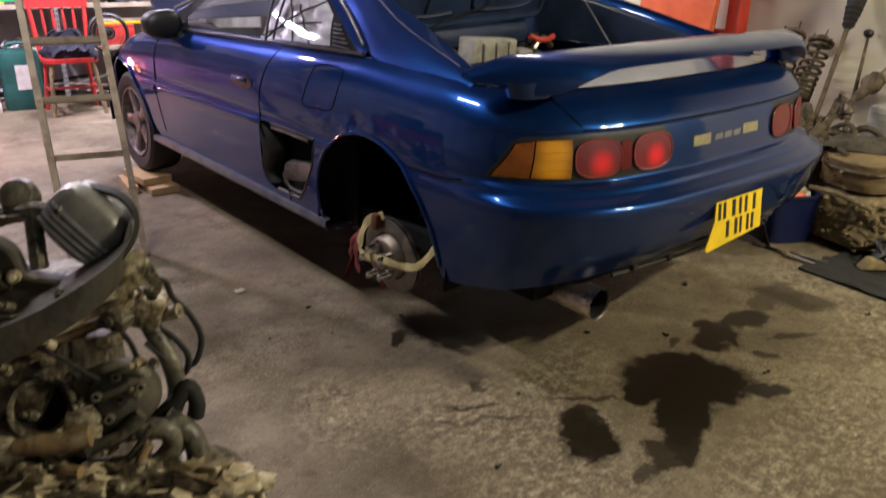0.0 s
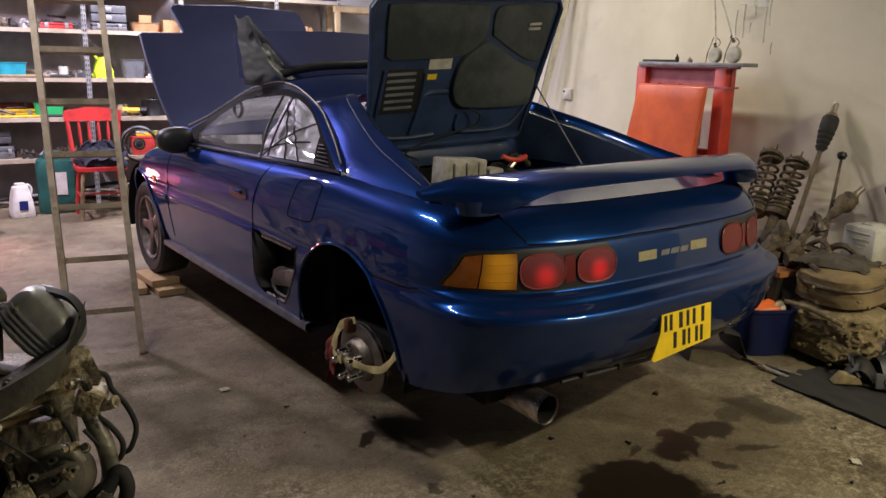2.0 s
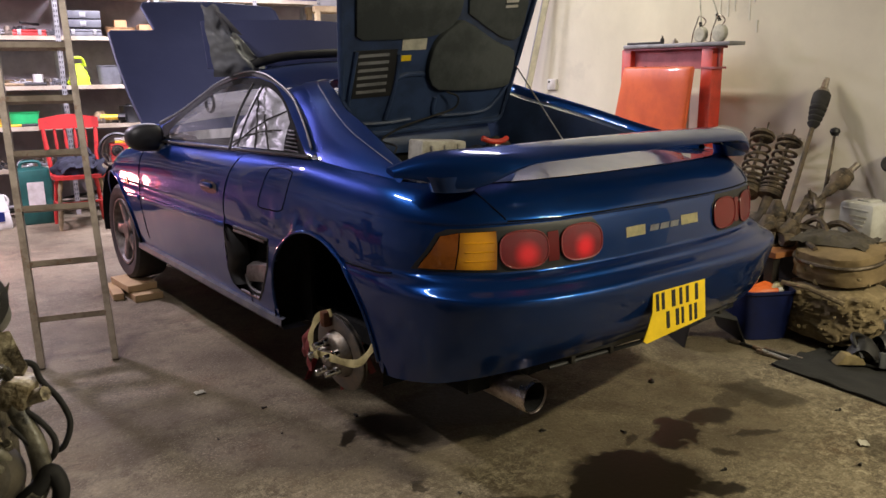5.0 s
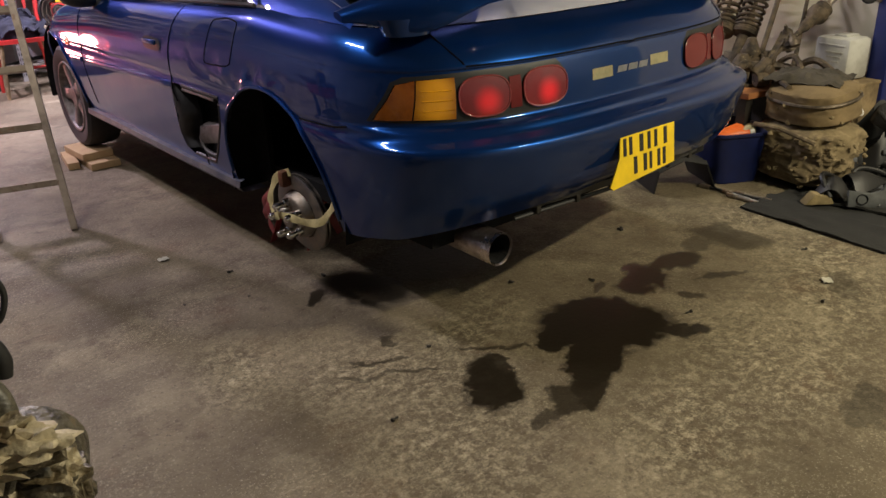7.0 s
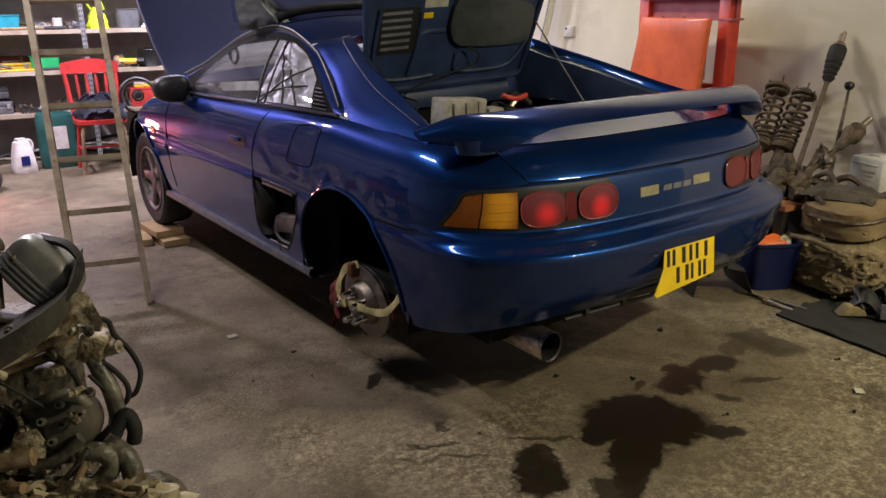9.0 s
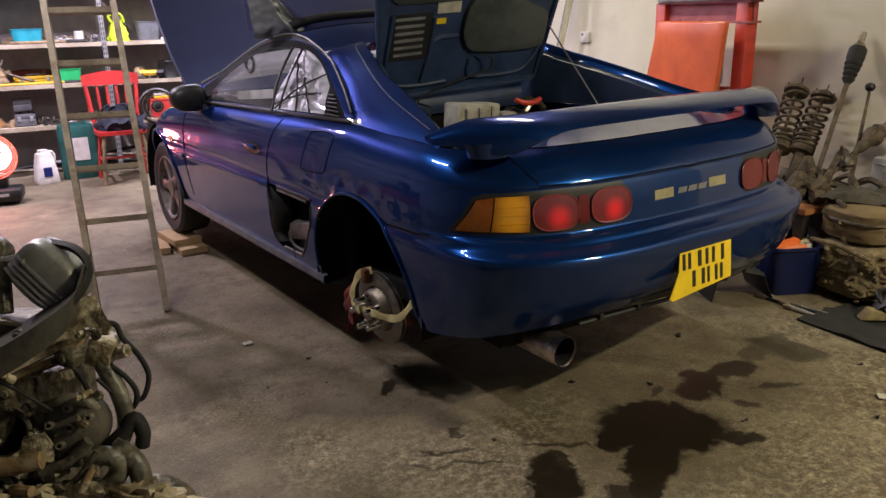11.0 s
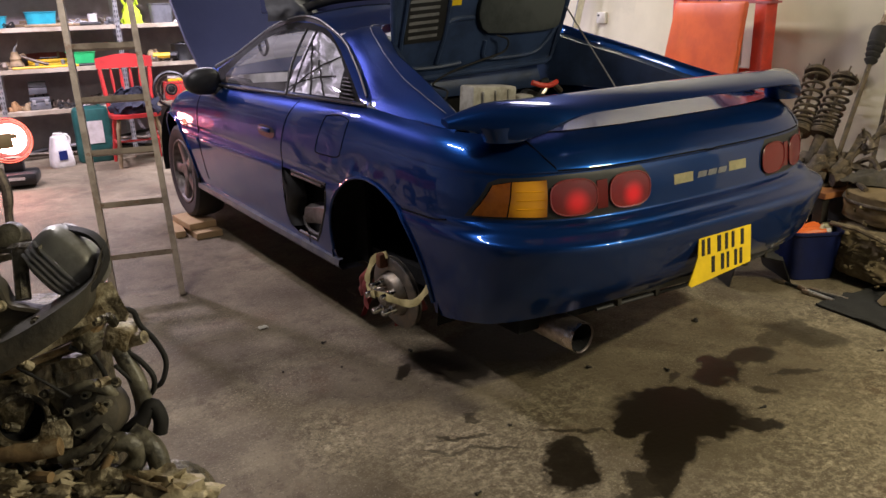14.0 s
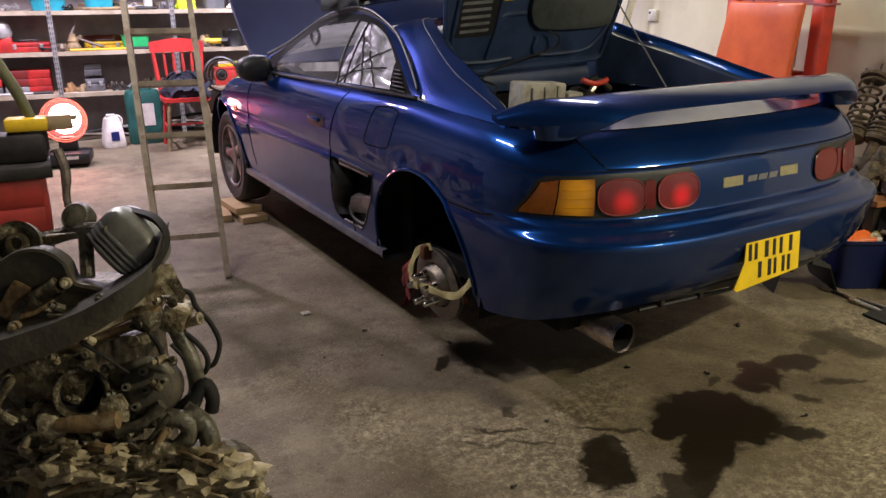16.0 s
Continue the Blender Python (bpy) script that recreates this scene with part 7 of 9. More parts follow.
part("swivel_plate", boxed(-0.035, 0.040, 0.805, 0.03, 0.016, 0.075, 0.003), STEEL, t)


# suspension struts
def strut(foot, top, name="suspension_strut"):
    """A damper with its coil spring, leaning from foot to top."""
    foot, top = Vector(foot), Vector(top)
    d = top - foot
    t = thing(name, "rusty suspension strut with coil spring leaning on the wall", "strut", foot, 0, "struts by the wall")
    m = d.to_track_quat("Z", "Y").to_matrix().to_4x4()
    L = d.length
    b = bmesh.new()
    lathe(b, [(0, 0), (0.028, 0), (0.028, L * 0.42), (0.022, L * 0.44), (0.022, L * 0.55), (0.010, L * 0.56), (0.010, L * 0.97), (0, L * 0.97)], 14, m)
    part("damper", b, RUSTY, t)
    b = bmesh.new()
    lathe(b, [(0.02, L * 0.36), (0.064, L * 0.375), (0.067, L * 0.39), (0.02, L * 0.405)], 24, m)
    part("spring_seat", b, RUSTY, t)
    b = bmesh.new()
    pts = [m @ Vector((0.058 * math.cos(a), 0.058 * math.sin(a), L * 0.40 + L * 0.50 * (k / 180) ** 1.7)) for k, a in ((k, 2 * math.pi * 9.5 * k / 180) for k in range(181))]
    tube(b, pts, 0.0085, 8)
    part("coil_spring", b, RUSTY, t)
    b = bmesh.new()
    lathe(b, [(0.01, L * 0.91), (0.066, L * 0.92), (0.070, L * 0.94), (0.045, L * 0.97), (0.02, L), (0, L)], 20, m)
    part("top_mount", b, RUSTY, t)
    for k in range(3):
        b = bmesh.new()
        tube(b, [m @ Vector((0.055 * math.cos(2.1 * k), 0.055 * math.sin(2.1 * k), L * 0.94)), m @ Vector((0.055 * math.cos(2.1 * k), 0.055 * math.sin(2.1 * k), L * 1.02))], 0.005, 6)
        part("stud", b, RUSTY, t)
    part("knuckle", boxed(0, 0, 0.06, 0.08, 0.06, 0.12, 0.012, m), RUSTY, t)


strut((1.67, -0.03, 0.402), (2.125, 0.113, 0.93))
strut((1.764, -0.088, 0.402), (2.099, -0.068, 0.91))


def driveshaft(foot, top, label, booted=True):
    """A shaft with a ribbed boot and splined end."""
    foot, top = Vector(foot), Vector(top)
    d = top - foot
    t = thing("driveshaft", label, "driveshaft", foot, 0, "driveshafts by the wall")
    m = d.to_track_quat("Z", "Y").to_matrix().to_4x4()
    L = d.length
    b = bmesh.new()
    lathe(b, [(0, 0), (0.03, 0), (0.03, 0.10), (0.013, 0.12), (0.013, L - 0.26), (0, L - 0.26)], 14, m)
    part("shaft", b, RUSTY, t)
    b = bmesh.new()
    prof = [(0.014, L - 0.30)]
    for k in range(4):
        prof += [(0.026 + 0.005 * k, L - 0.285 + 0.030 * k), (0.034 + 0.004 * k, L - 0.272 + 0.030 * k), (0.025 + 0.005 * k, L - 0.260 + 0.030 * k)]
    prof += [(0.046, L - 0.155), (0.046, L - 0.10), (0.04, L - 0.09), (0, L - 0.09)]
    if not booted:
        prof = [(0.013, L - 0.27), (0.026, L - 0.24), (0.030, L - 0.18), (0.048, L - 0.16), (0.052, L - 0.15), (0.052, L - 0.125), (0.044, L - 0.115), (0.046, L - 0.09), (0, L - 0.09)]
    lathe(b, prof, 20, m)
    part("boot" if booted else "joint", b, RUBBER if booted else RUSTY, t)
    b = bmesh.new()
    lathe(b, [(0.038, L - 0.095), (0.030, L - 0.07), (0.017, L - 0.06), (0.016, L), (0, L)], 16, m)
    part("spline", b, STEEL, t)


driveshaft((1.72, -0.254, 0.402), (2.205, -0.178, 1.215), "rusty driveshaft with black boot, leaning upright on the wall")
driveshaft((1.62, -0.31, 0.45), (2.109, -0.432, 0.782), "rusty driveshaft with a flanged joint, lying aslant", False)
t = thing("gear_lever", "rusty gear lever with a round black knob", "gear lever", (1.92, -0.35, 0.402), 0)
b = bmesh.new()
tube(b, [(0, 0, 0), (0.104, 0.032, 0.23), (0.252, 0.083, 0.52)], [0.014, 0.011, 0.007], 8)
part("rod", b, RUSTY, t)
b = bmesh.new()
lathe(b, [(0, -0.025), (0.018, -0.020), (0.027, 0), (0.022, 0.016), (0, 0.024)], 16, Matrix.Translation((0.256, 0.085, 0.535)))
part("knob", b, BLACK, t)
rnd = random.Random(21)
for k in range(9):
    x, y = 1.60 + 0.07 * (k % 4) + rnd.uniform(0, 0.04), -0.05 - 0.055 * k
    t = thing("suspension_part", "rusty suspension arm heaped by the wall", "suspension arm", (x, y, 0.40), rnd.uniform(0, 180), "parts heap")
    b = bmesh.new()
    L = rnd.uniform(0.12, 0.24)
    tube(b, smooth_path([(-L, 0, 0.05), (-L * 0.3, rnd.uniform(-0.05, 0.05), rnd.uniform(0.03, 0.14)), (L * 0.5, 0.02, rnd.uniform(0.0, 0.10)), (L, rnd.uniform(-0.08, 0.08), 0.03)], 5), rnd.uniform(0.012, 0.022), 8)
    part("arm", b, (RUSTY, GREASE)[k % 2], t)
    b = bmesh.new()
    lathe(b, [(0, 0), (0.04, 0), (0.045, 0.02), (0.04, 0.045), (0.02, 0.05), (0, 0.05)], 14, Matrix.Translation((L, 0, 0.0)) @ pose(0, 0, 0, rnd.uniform(-50, 50), 30, 0))
    part("bush", b, RUBBER, t)
for z, (r0, r1) in ((0.40, (0.13, 0.05)), (0.47, (0.09, 0.04))):
    t = thing("hub_carrier", "rusty round hub with ribbed boot in the heap", "hub", (1.66 + (z - 0.4), -0.22, z), 20)
    b = bmesh.new()
    lathe(b, [(0, 0), (r0, 0), (r0, 0.012), (r0 * 0.6, 0.02), (r0 * 0.62, 0.04), (r0 * 0.5, 0.05), (r0 * 0.55, 0.07), (r1, 0.09), (r1 * 0.5, 0.14), (0, 0.14)], 24)
    part("flange", b, RUSTY, t)
def control_arm(at, turn, tilt, L, mat):
    """A pressed arm with a bush at one end and a ball joint at the other."""
    t = thing("control_arm", "rusty greasy control arm lying in the parts heap", "suspension arm", at, turn, "parts heap")
    m = pose(0, 0, 0, 0, tilt, 0)
    b = bmesh.new()
    rows = []
    for k in range(7):
        f = k / 6
        w = 0.030 - 0.014 * math.sin(math.pi * f)
        rows.append([m @ Vector((L * f, sy * w, 0.03 + 0.02 * math.sin(math.pi * f) + sz)) for sy, sz in ((-1, -0.010), (-1, 0.010), (-0.5, 0.004), (0.5, 0.004), (1, 0.010), (1, -0.010), (-1, -0.010))])
    grid(b, rows)
    bmesh.ops.recalc_face_normals(b, faces=list(b.faces))
    part("arm", b, mat, t)
    part("bush", lathe(bmesh.new(), [(0, -0.03), (0.030, -0.03), (0.034, -0.02), (0.034, 0.02), (0.030, 0.03), (0, 0.03)], 16, m @ Matrix.Translation((0, 0, 0.03)) @ pose(0, 0, 0, 90, 0, 0)), RUSTY, t)
    part("ball_joint", lathe(bmesh.new(), [(0, -0.02), (0.024, -0.018), (0.028, 0.0), (0.020, 0.018), (0.010, 0.03), (0.008, 0.055), (0, 0.055)], 14, m @ Matrix.Translation((L, 0, 0.03))), GREASE, t)


for at, turn, tilt, L, mat in (((1.58, -0.10, 0.40), -50, -12, 0.26, RUSTY), ((1.62, -0.26, 0.41), 20, -25, 0.22, GREASE), ((1.74, -0.20, 0.42), -70, -30, 0.24, RUSTY), ((1.80, -0.38, 0.41), 120, -18, 0.22, RUSTY),
                               ((1.60, -0.36, 0.41), 60, -8, 0.20, GREASE), ((1.86, -0.22, 0.42), -110, -35, 0.26, RUSTY), ((1.70, -0.34, 0.44), 5, -40, 0.25, RUSTY), ((1.56, -0.20, 0.41), -20, -4, 0.18, RUSTY)):
    control_arm(at, turn, tilt, L, mat)
# low bench under the heap
t = thing("low_trestle", "low wooden trestle with an orange-stained top", "trestle", (1.72, -0.12, 0), -8)
part("top", boxed(0, 0, 0.385, 0.46, 0.62, 0.03, 0.004), material("orange_stained_wood", (0.42, 0.17, 0.06), 0.6, vary=0.3, scale=6), t, smooth=False)
# legs are coloured dark to match the blackness under the top
for x in (-0.2, 0.2):
    for y in (-0.27, 0.27):
        part("leg", boxed(x, y, 0.185, 0.05, 0.05, 0.37, 0.003), GREASE_DARK, t, smooth=False)
# sheet added only to make the space under the trestle black
part("dark_infill", boxed(0.215, 0, 0.185, 0.016, 0.49, 0.36, 0.002), GREASE_DARK, t, smooth=False)
t = thing("plastic_canister", "translucent white plastic canister behind the parts", "canister", (2.02, -0.54, 0.41), -14)
MILKY = material("milky_plastic", (0.52, 0.52, 0.49), 0.4, second=(0.36, 0.35, 0.32), scale=5)
b = bmesh.new()
box(b, 0, 0, 0.100, 0.16, 0.20, 0.200, None, 0.022)
box(b, 0.02, 0.0, 0.203, 0.09, 0.07, 0.012, None, 0.004)
part("tank", b, MILKY, t)
part("grip_rib", boxed(-0.081, 0.0, 0.165, 0.004, 0.15, 0.010, 0.002), MILKY, t)
for k in range(3):
    part("plain_bar", boxed(-0.081, -0.02, 0.13 - 0.022 * k, 0.003, 0.10 - 0.02 * k, 0.009), CREAM_DULL, t, smooth=False)
t = thing("wooden_crate", "dark wooden crate carrying a white canister", "crate", (2.02, -0.56, 0), -8)
for z in (0.06, 0.18, 0.30, 0.385):
    part("slat", boxed(-0.115, 0, z, 0.02, 0.30, 0.09, 0.003), OLDWOOD, t, smooth=False)
    part("slat", boxed(0.115, 0, z, 0.02, 0.30, 0.09, 0.003), OLDWOOD, t, smooth=False)
part("lid", boxed(0, 0, 0.402, 0.26, 0.31, 0.014, 0.002), OLDWOOD, t, smooth=False)
for y in (-0.14, 0.14):
    part("end_board", boxed(0, y, 0.198, 0.20, 0.018, 0.394, 0.002), OLDWOOD, t, smooth=False)


# mud-caked lumps
def caked(b, rx, ry, z0, z1, m, seed, depth, n=90, rows_=46, taper=0.12):
    """A drum-like lump whose sides are caked with uneven earth."""
    rows = []
    for i in range(rows_ + 1):
        f = i / rows_
        # round over at the top and the bottom
        q = min(1.0, min(f, 1 - f) * 6)
        fall = math.sin(q * math.pi / 2) ** 0.6
        row = []
        for k in range(n + 1):
            a = 2 * math.pi * (k % n) / n
            c, s_ = math.cos(a), math.sin(a)
            dx, dy = math.copysign(abs(c) ** 0.75, c), math.copysign(abs(s_) ** 0.75, s_)
            p = Vector((dx, dy, f * 1.5)) + Vector((seed, 0, 0))
            g = (1 - taper * f) * (1 + depth * noise.fractal(p * 2.2, 0.9, 2.1, 3) + depth * 0.9 * max(0.0, noise.fractal(p * 5.5, 0.7, 2.2, 6)) + depth * 0.25 * noise.noise(p * 21))
            row.append(m @ Vector((dx * rx * g * fall, dy * ry * g * fall, z0 + (z1 - z0) * f)))
        rows.append(row)
    grid(b, rows)
    bmesh.ops.remove_doubles(b, verts=list(b.verts), dist=1e-5)
    bmesh.ops.recalc_face_normals(b, faces=list(b.faces))
    return b


def crumbs(b, rx, ry, z0, z1, m, seed, count):
    """Loose clods stuck to the sides."""
    rnd_ = random.Random(seed)
    for _ in range(count):
        a, z, r = rnd_.uniform(0, 6.28), rnd_.uniform(z0, z1), rnd_.uniform(0.004, 0.013)
        o = bmesh.ops.create_icosphere(b, subdivisions=2, radius=r)
        c = m @ Vector((rx * math.cos(a), ry * math.sin(a), z))
        for v in o["verts"]:
            v.co = c + v.co * (1 + 0.7 * noise.noise(v.co * 60 + c * 10))
    return b


t = thing("muddy_casing", "mud-caked gearbox casing lying on the floor", "gearbox", (1.585, -0.655, 0.0), -14)
I4 = Matrix.Identity(4)
part("caked_body", caked(bmesh.new(), 0.185, 0.220, 0.0, 0.305, I4, 3, 0.10, 110, 64, 0.06), MUD, t)
part("caked_mud", crumbs(bmesh.new(), 0.20, 0.25, 0.03, 0.24, I4, 5, 90), MUD, t, kind="stuff")
b = bmesh.new()
tube(b, [Vector((-0.20, 0.16, 0.27)), Vector((-0.215, 0.0, 0.285)), Vector((-0.19, -0.18, 0.25))], 0.012, 8)
part("flange", b, MUD, t)
t = thing("tan_seat_pad", "dirty tan casing cover set on a muddy casing", "cover", (1.605, -0.635, 0.295), -14)
tilt = pose(0, 0, 0, 0, -8, 0)
part("cover", caked(bmesh.new(), 0.170, 0.200, 0.0, 0.180, tilt, 11, 0.035, 72, 26, 0.10), TAN, t)
b = bmesh.new()
tube(b, [tilt @ Vector((0.164 * math.copysign(abs(math.cos(a)) ** 0.8, math.cos(a)), 0.198 * math.copysign(abs(math.sin(a)) ** 0.8, math.sin(a)), 0.115)) for a in (2 * math.pi * k / 48 for k in range(49))], 0.008, 6)
part("seam", b, GREASE, t)
part("caked_mud", crumbs(bmesh.new(), 0.165, 0.205, 0.02, 0.15, tilt, 8, 26), MUD, t, kind="stuff")
t = thing("muddy_cloth", "crumpled muddy cloth on top of the casing", "cloth", (1.645, -0.575, 0.468), 10)
b = bmesh.new()
rows = []
for i in range(22):
    rows.append([Vector((0.13 * (2 * i / 21 - 1), 0.17 * (2 * k / 21 - 1), 0.02 + 0.028 * abs(noise.fractal(Vector((i * 0.23, k * 0.23, 3)), 0.8, 2.0, 4)) - 0.03 * max(abs(2 * i / 21 - 1), abs(2 * k / 21 - 1)) ** 3)) for k in range(22)])
grid(b, rows)
thicken(b, 0.006)
part("fold", b, material("filthy_cloth", (0.07, 0.06, 0.045), 0.95, vary=0.5, scale=12, bump=0.4, bump_scale=40), t)

# blue tub with orange bottles
t = thing("blue_tub", "blue plastic tub holding orange and yellow bottles", "tub", (1.40, -0.33, 0), -30)
b = bmesh.new()
base = blob(0, 0, 1, 1, 28, 5)
rows = [[Vector((x * 0.135 * s, y * 0.165 * s, z)) for x, y in base + base[:1]] for s, z in ((0.05, 0.004), (0.85, 0.002), (0.88, 0.03), (1.0, 0.228), (1.06, 0.234), (1.06, 0.246), (0.97, 0.246), (0.84, 0.02), (0.05, 0.02))]
grid(b, rows)
bmesh.ops.recalc_face_normals(b, faces=list(b.faces))
part("shell", b, material("dark_blue_plastic", (0.004, 0.010, 0.065), 0.45, vary=0.3, scale=8), t)
for k, (x, y, mat) in enumerate(((-0.05, -0.06, ORANGE), (0.02, -0.02, ORANGE), (-0.03, 0.05, YELLOWP), (0.06, -0.08, CREAM))):
    q = thing("spray_bottle", ("orange plastic bottle lying in the tub", "orange plastic bottle lying in the tub", "yellow plastic bottle lying in the tub", "cream plastic bottle lying in the tub")[k], "bottle", (1.40 + x, -0.33 + y, 0.218), 40 + 25 * k)
    b = bmesh.new()
    lathe(b, [(0, -0.09), (0.030, -0.085), (0.032, 0.03), (0.014, 0.06), (0.012, 0.085), (0, 0.085)], 14, pose(0, 0, 0, 78, 0, 0))
    part("flask", b, mat, q)
    b = bmesh.new()
    lathe(b, [(0.014, 0.08), (0.014, 0.10), (0, 0.10)], 10, pose(0, 0, 0, 78, 0, 0))
    part("cap", b, WHITE, q)

# black ribbed part under the bumper corner
t = thing("air_duct", "black ribbed plastic air duct on the floor", "air duct", (1.12, -0.26, 0), -30)
b = bmesh.new()
grid(b, [[(x, y, z) for x, z in ((-0.16, 0.0), (-0.14, 0.10 + 0.02 * (k % 2)), (-0.02, 0.15 + 0.015 * (k % 2)), (0.10, 0.12 + 0.015 * (k % 2)), (0.15, 0.0))] for k, y in enumerate([-0.10 + 0.02 * j for j in range(15)])])
thicken(b, 0.006)
part("duct", b, BLACK, t)

# mats and loose bars
def mat_sheet(at, w, d, turn, seed, label):
    t = thing("rubber_mat", label, "mat", at, turn)
    b = bmesh.new()
    rows = []
    for i in range(15):
        rows.append([Vector((w * (k / 20 - 0.5), d * (i / 14 - 0.5) + 0.02 * noise.noise(Vector((k * 0.4, i * 0.3, seed))), 0.012 + max(0.0, 0.02 * noise.noise(Vector((k * 0.25, i * 0.3, seed + 4)))))) for k in range(21)])
    grid(b, rows)
    thicken(b, 0.010)
    part("sheet", b, FELT, t)


mat_sheet((1.19, -0.98, 0.0), 0.38, 0.64, -6, 2, "black ridged rubber mat lying on the concrete")
mat_sheet((1.50, -1.15, 0.018), 0.34, 0.50, 8, 6, "black floor mat overlapping another mat")
for k, (x, y, L, turn, mat) in enumerate(((1.17, -0.52, 0.30, 92, BLACK), (1.15, -0.58, 0.18, 82, SILVER), (1.19, -0.62, 0.16, 96, STEEL), (1.13, -0.60, 0.14, 88, STEEL))):
    t = thing("socket_bar", "steel socket bar lying on the floor", "tool", (x, y, 0), turn, "bars on the floor")
    b = bmesh.new()
    tube(b, [(-L / 2, 0, 0.010), (L / 2, 0, 0.010)], 0.007, 8)
    part("shaft", b, mat, t)
    b = bmesh.new()
    tube(b, [(L / 2 - 0.04, 0, 0.011), (L / 2 + 0.01, 0, 0.011)], 0.011, 8)
    part("socket", b, STEEL, t)
# black interior trim pieces on the mats
for k, (x, y, z, L, turn) in enumerate(((1.38, -0.88, 0.035, 0.20, 20), (1.52, -0.98, 0.04, 0.24, -30), (1.66, -1.02, 0.04, 0.30, 50), (1.76, -0.86, 0.05, 0.26, 100), (1.85, -0.98, 0.10, 0.28, 10), (1.80, -0.90, 0.24, 0.22, 40))):
    t = thing("trim_panel", "black moulded car trim piece in a heap", "car trim", (x, y, z - 0.012), turn, "trim heap")
    b = bmesh.new()
    rows = []
    for i in range(8):
        f = i / 7
        rows.append([Vector((L * (f - 0.5), 0.09 * (j / 6 - 0.5) * (1 + 0.5 * math.sin(f * 5 + k)), 0.03 + 0.07 * math.sin(math.pi * j / 6) * (0.5 + 0.5 * math.sin(f * 4 + k)) + 0.03 * f * (k % 2))) for j in range(7)])
    grid(b, rows)
    thicken(b, 0.006)
    part("moulding", b, BLACK, t)
    b = bmesh.new()
    tube(b, smooth_path([(-L * 0.5, 0, 0.03), (-L * 0.2, 0.05, 0.10), (L * 0.2, 0.03, 0.09), (L * 0.5, -0.02, 0.04)], 5), 0.011, 8)
    part("rail", b, BLACK, t)
for k, (x, y, turn, L, h, bow) in enumerate(((1.60, -0.95, -46, 0.34, 0.27, 0.06), (1.77, -0.84, -52, 0.40, 0.36, 0.08), (1.53, -1.08, -58, 0.26, 0.15, 0.05))):
    t = thing("dash_moulding", "large black moulded dashboard piece stood on edge", "car trim", (x, y, 0.0), turn, "trim heap")
    b = bmesh.new()
    rows = []
    for i in range(11):
        f = i / 10
        rows.append([Vector((L * (j / 14 - 0.5) * (1 - 0.25 * f), bow * math.sin(math.pi * j / 14) * (1 - f) + 0.10 * f * f + 0.012 * math.sin(j * 1.3 + k), h * f * (0.80 + 0.20 * math.cos(j * 0.55 + k)))) for j in range(15)])
    grid(b, rows)
    thicken(b, 0.010)
    part("shell", b, BLACK, t)
    part("flange", tube(bmesh.new(), [Vector((p.x, p.y - 0.004, p.z)) for p in rows[5]], 0.009, 6), BLACK, t)
    for j in (3, 10):
        part("lug", boxed(rows[7][j].x, rows[7][j].y - 0.010, rows[7][j].z, 0.03, 0.02, 0.02, 0.004), GREYBOX, t)
t = thing("dashboard_panel", "dusty grey dashboard bezel with a round opening", "car trim", (1.375, -1.06, 0.024), -51, "trim heap")
BEZEL = material("dusty_grey_trim", (0.085, 0.09, 0.092), 0.6, second=(0.045, 0.047, 0.048), scale=14)
bez = pose(0, 0, 0, 78, 0, 0)
b = outline(bmesh.new(), [(-0.11, 0.0), (-0.11, 0.070), (-0.02, 0.062), (0.02, 0.075), (0.045, 0.125), (0.085, 0.125), (0.15, 0.100), (0.15, 0.0)], 0.022, bez)
bmesh.ops.recalc_face_normals(b, faces=list(b.faces))
bmesh.ops.bevel(b, geom=list(b.edges), offset=0.004, segments=2, affect="EDGES", profile=0.5)
part("face", b, BEZEL, t)
part("opening", lathe(bmesh.new(), [(0, 0.012), (0.016, 0.013), (0.020, 0.026), (0.023, 0.026), (0.024, 0.020)], 20, bez @ Matrix.Translation((-0.055, 0.034, 0.0))), MATT, t)
part("vent_hole", outline(bmesh.new(), [(0.045, 0.035), (0.12, 0.030), (0.12, 0.085), (0.055, 0.095)], 0.002, bez @ Matrix.Translation((0, 0, 0.0225))), MATT, t, smooth=False)
part("screw", lathe(bmesh.new(), [(0, 0.004), (0.004, 0.004), (0.005, 0.0)], 8, bez @ Matrix.Translation((0.012, 0.012, 0.022))), CHROME, t)
t = thing("foam_wedge", "dirty cream foam wedge lying on the mat", "foam", (1.285, -0.84, 0.022), -40)
b = outline(bmesh.new(), [(-0.06, 0.0), (0.07, 0.0), (0.05, 0.035), (-0.02, 0.05)], 0.06, pose(0, 0, 0, 90, 0, 0))
bmesh.ops.recalc_face_normals(b, faces=list(b.faces))
bmesh.ops.bevel(b, geom=list(b.edges), offset=0.006, segments=2, affect="EDGES", profile=0.5)
part("block", b, material("dirty_foam", (0.24, 0.185, 0.09), 0.95, vary=0.4, scale=14, bump=0.4, bump_scale=50), t)
t = thing("trim_clip", "small white plastic fitting on the trim heap", "fitting", (1.70, -0.80, 0.32), 30)
part("clip", boxed(0, 0, 0.012, 0.06, 0.035, 0.025, 0.006), WHITE, t)
part("tab", boxed(0.03, 0.01, 0.024, 0.03, 0.01, 0.02, 0.003), WHITE, t)
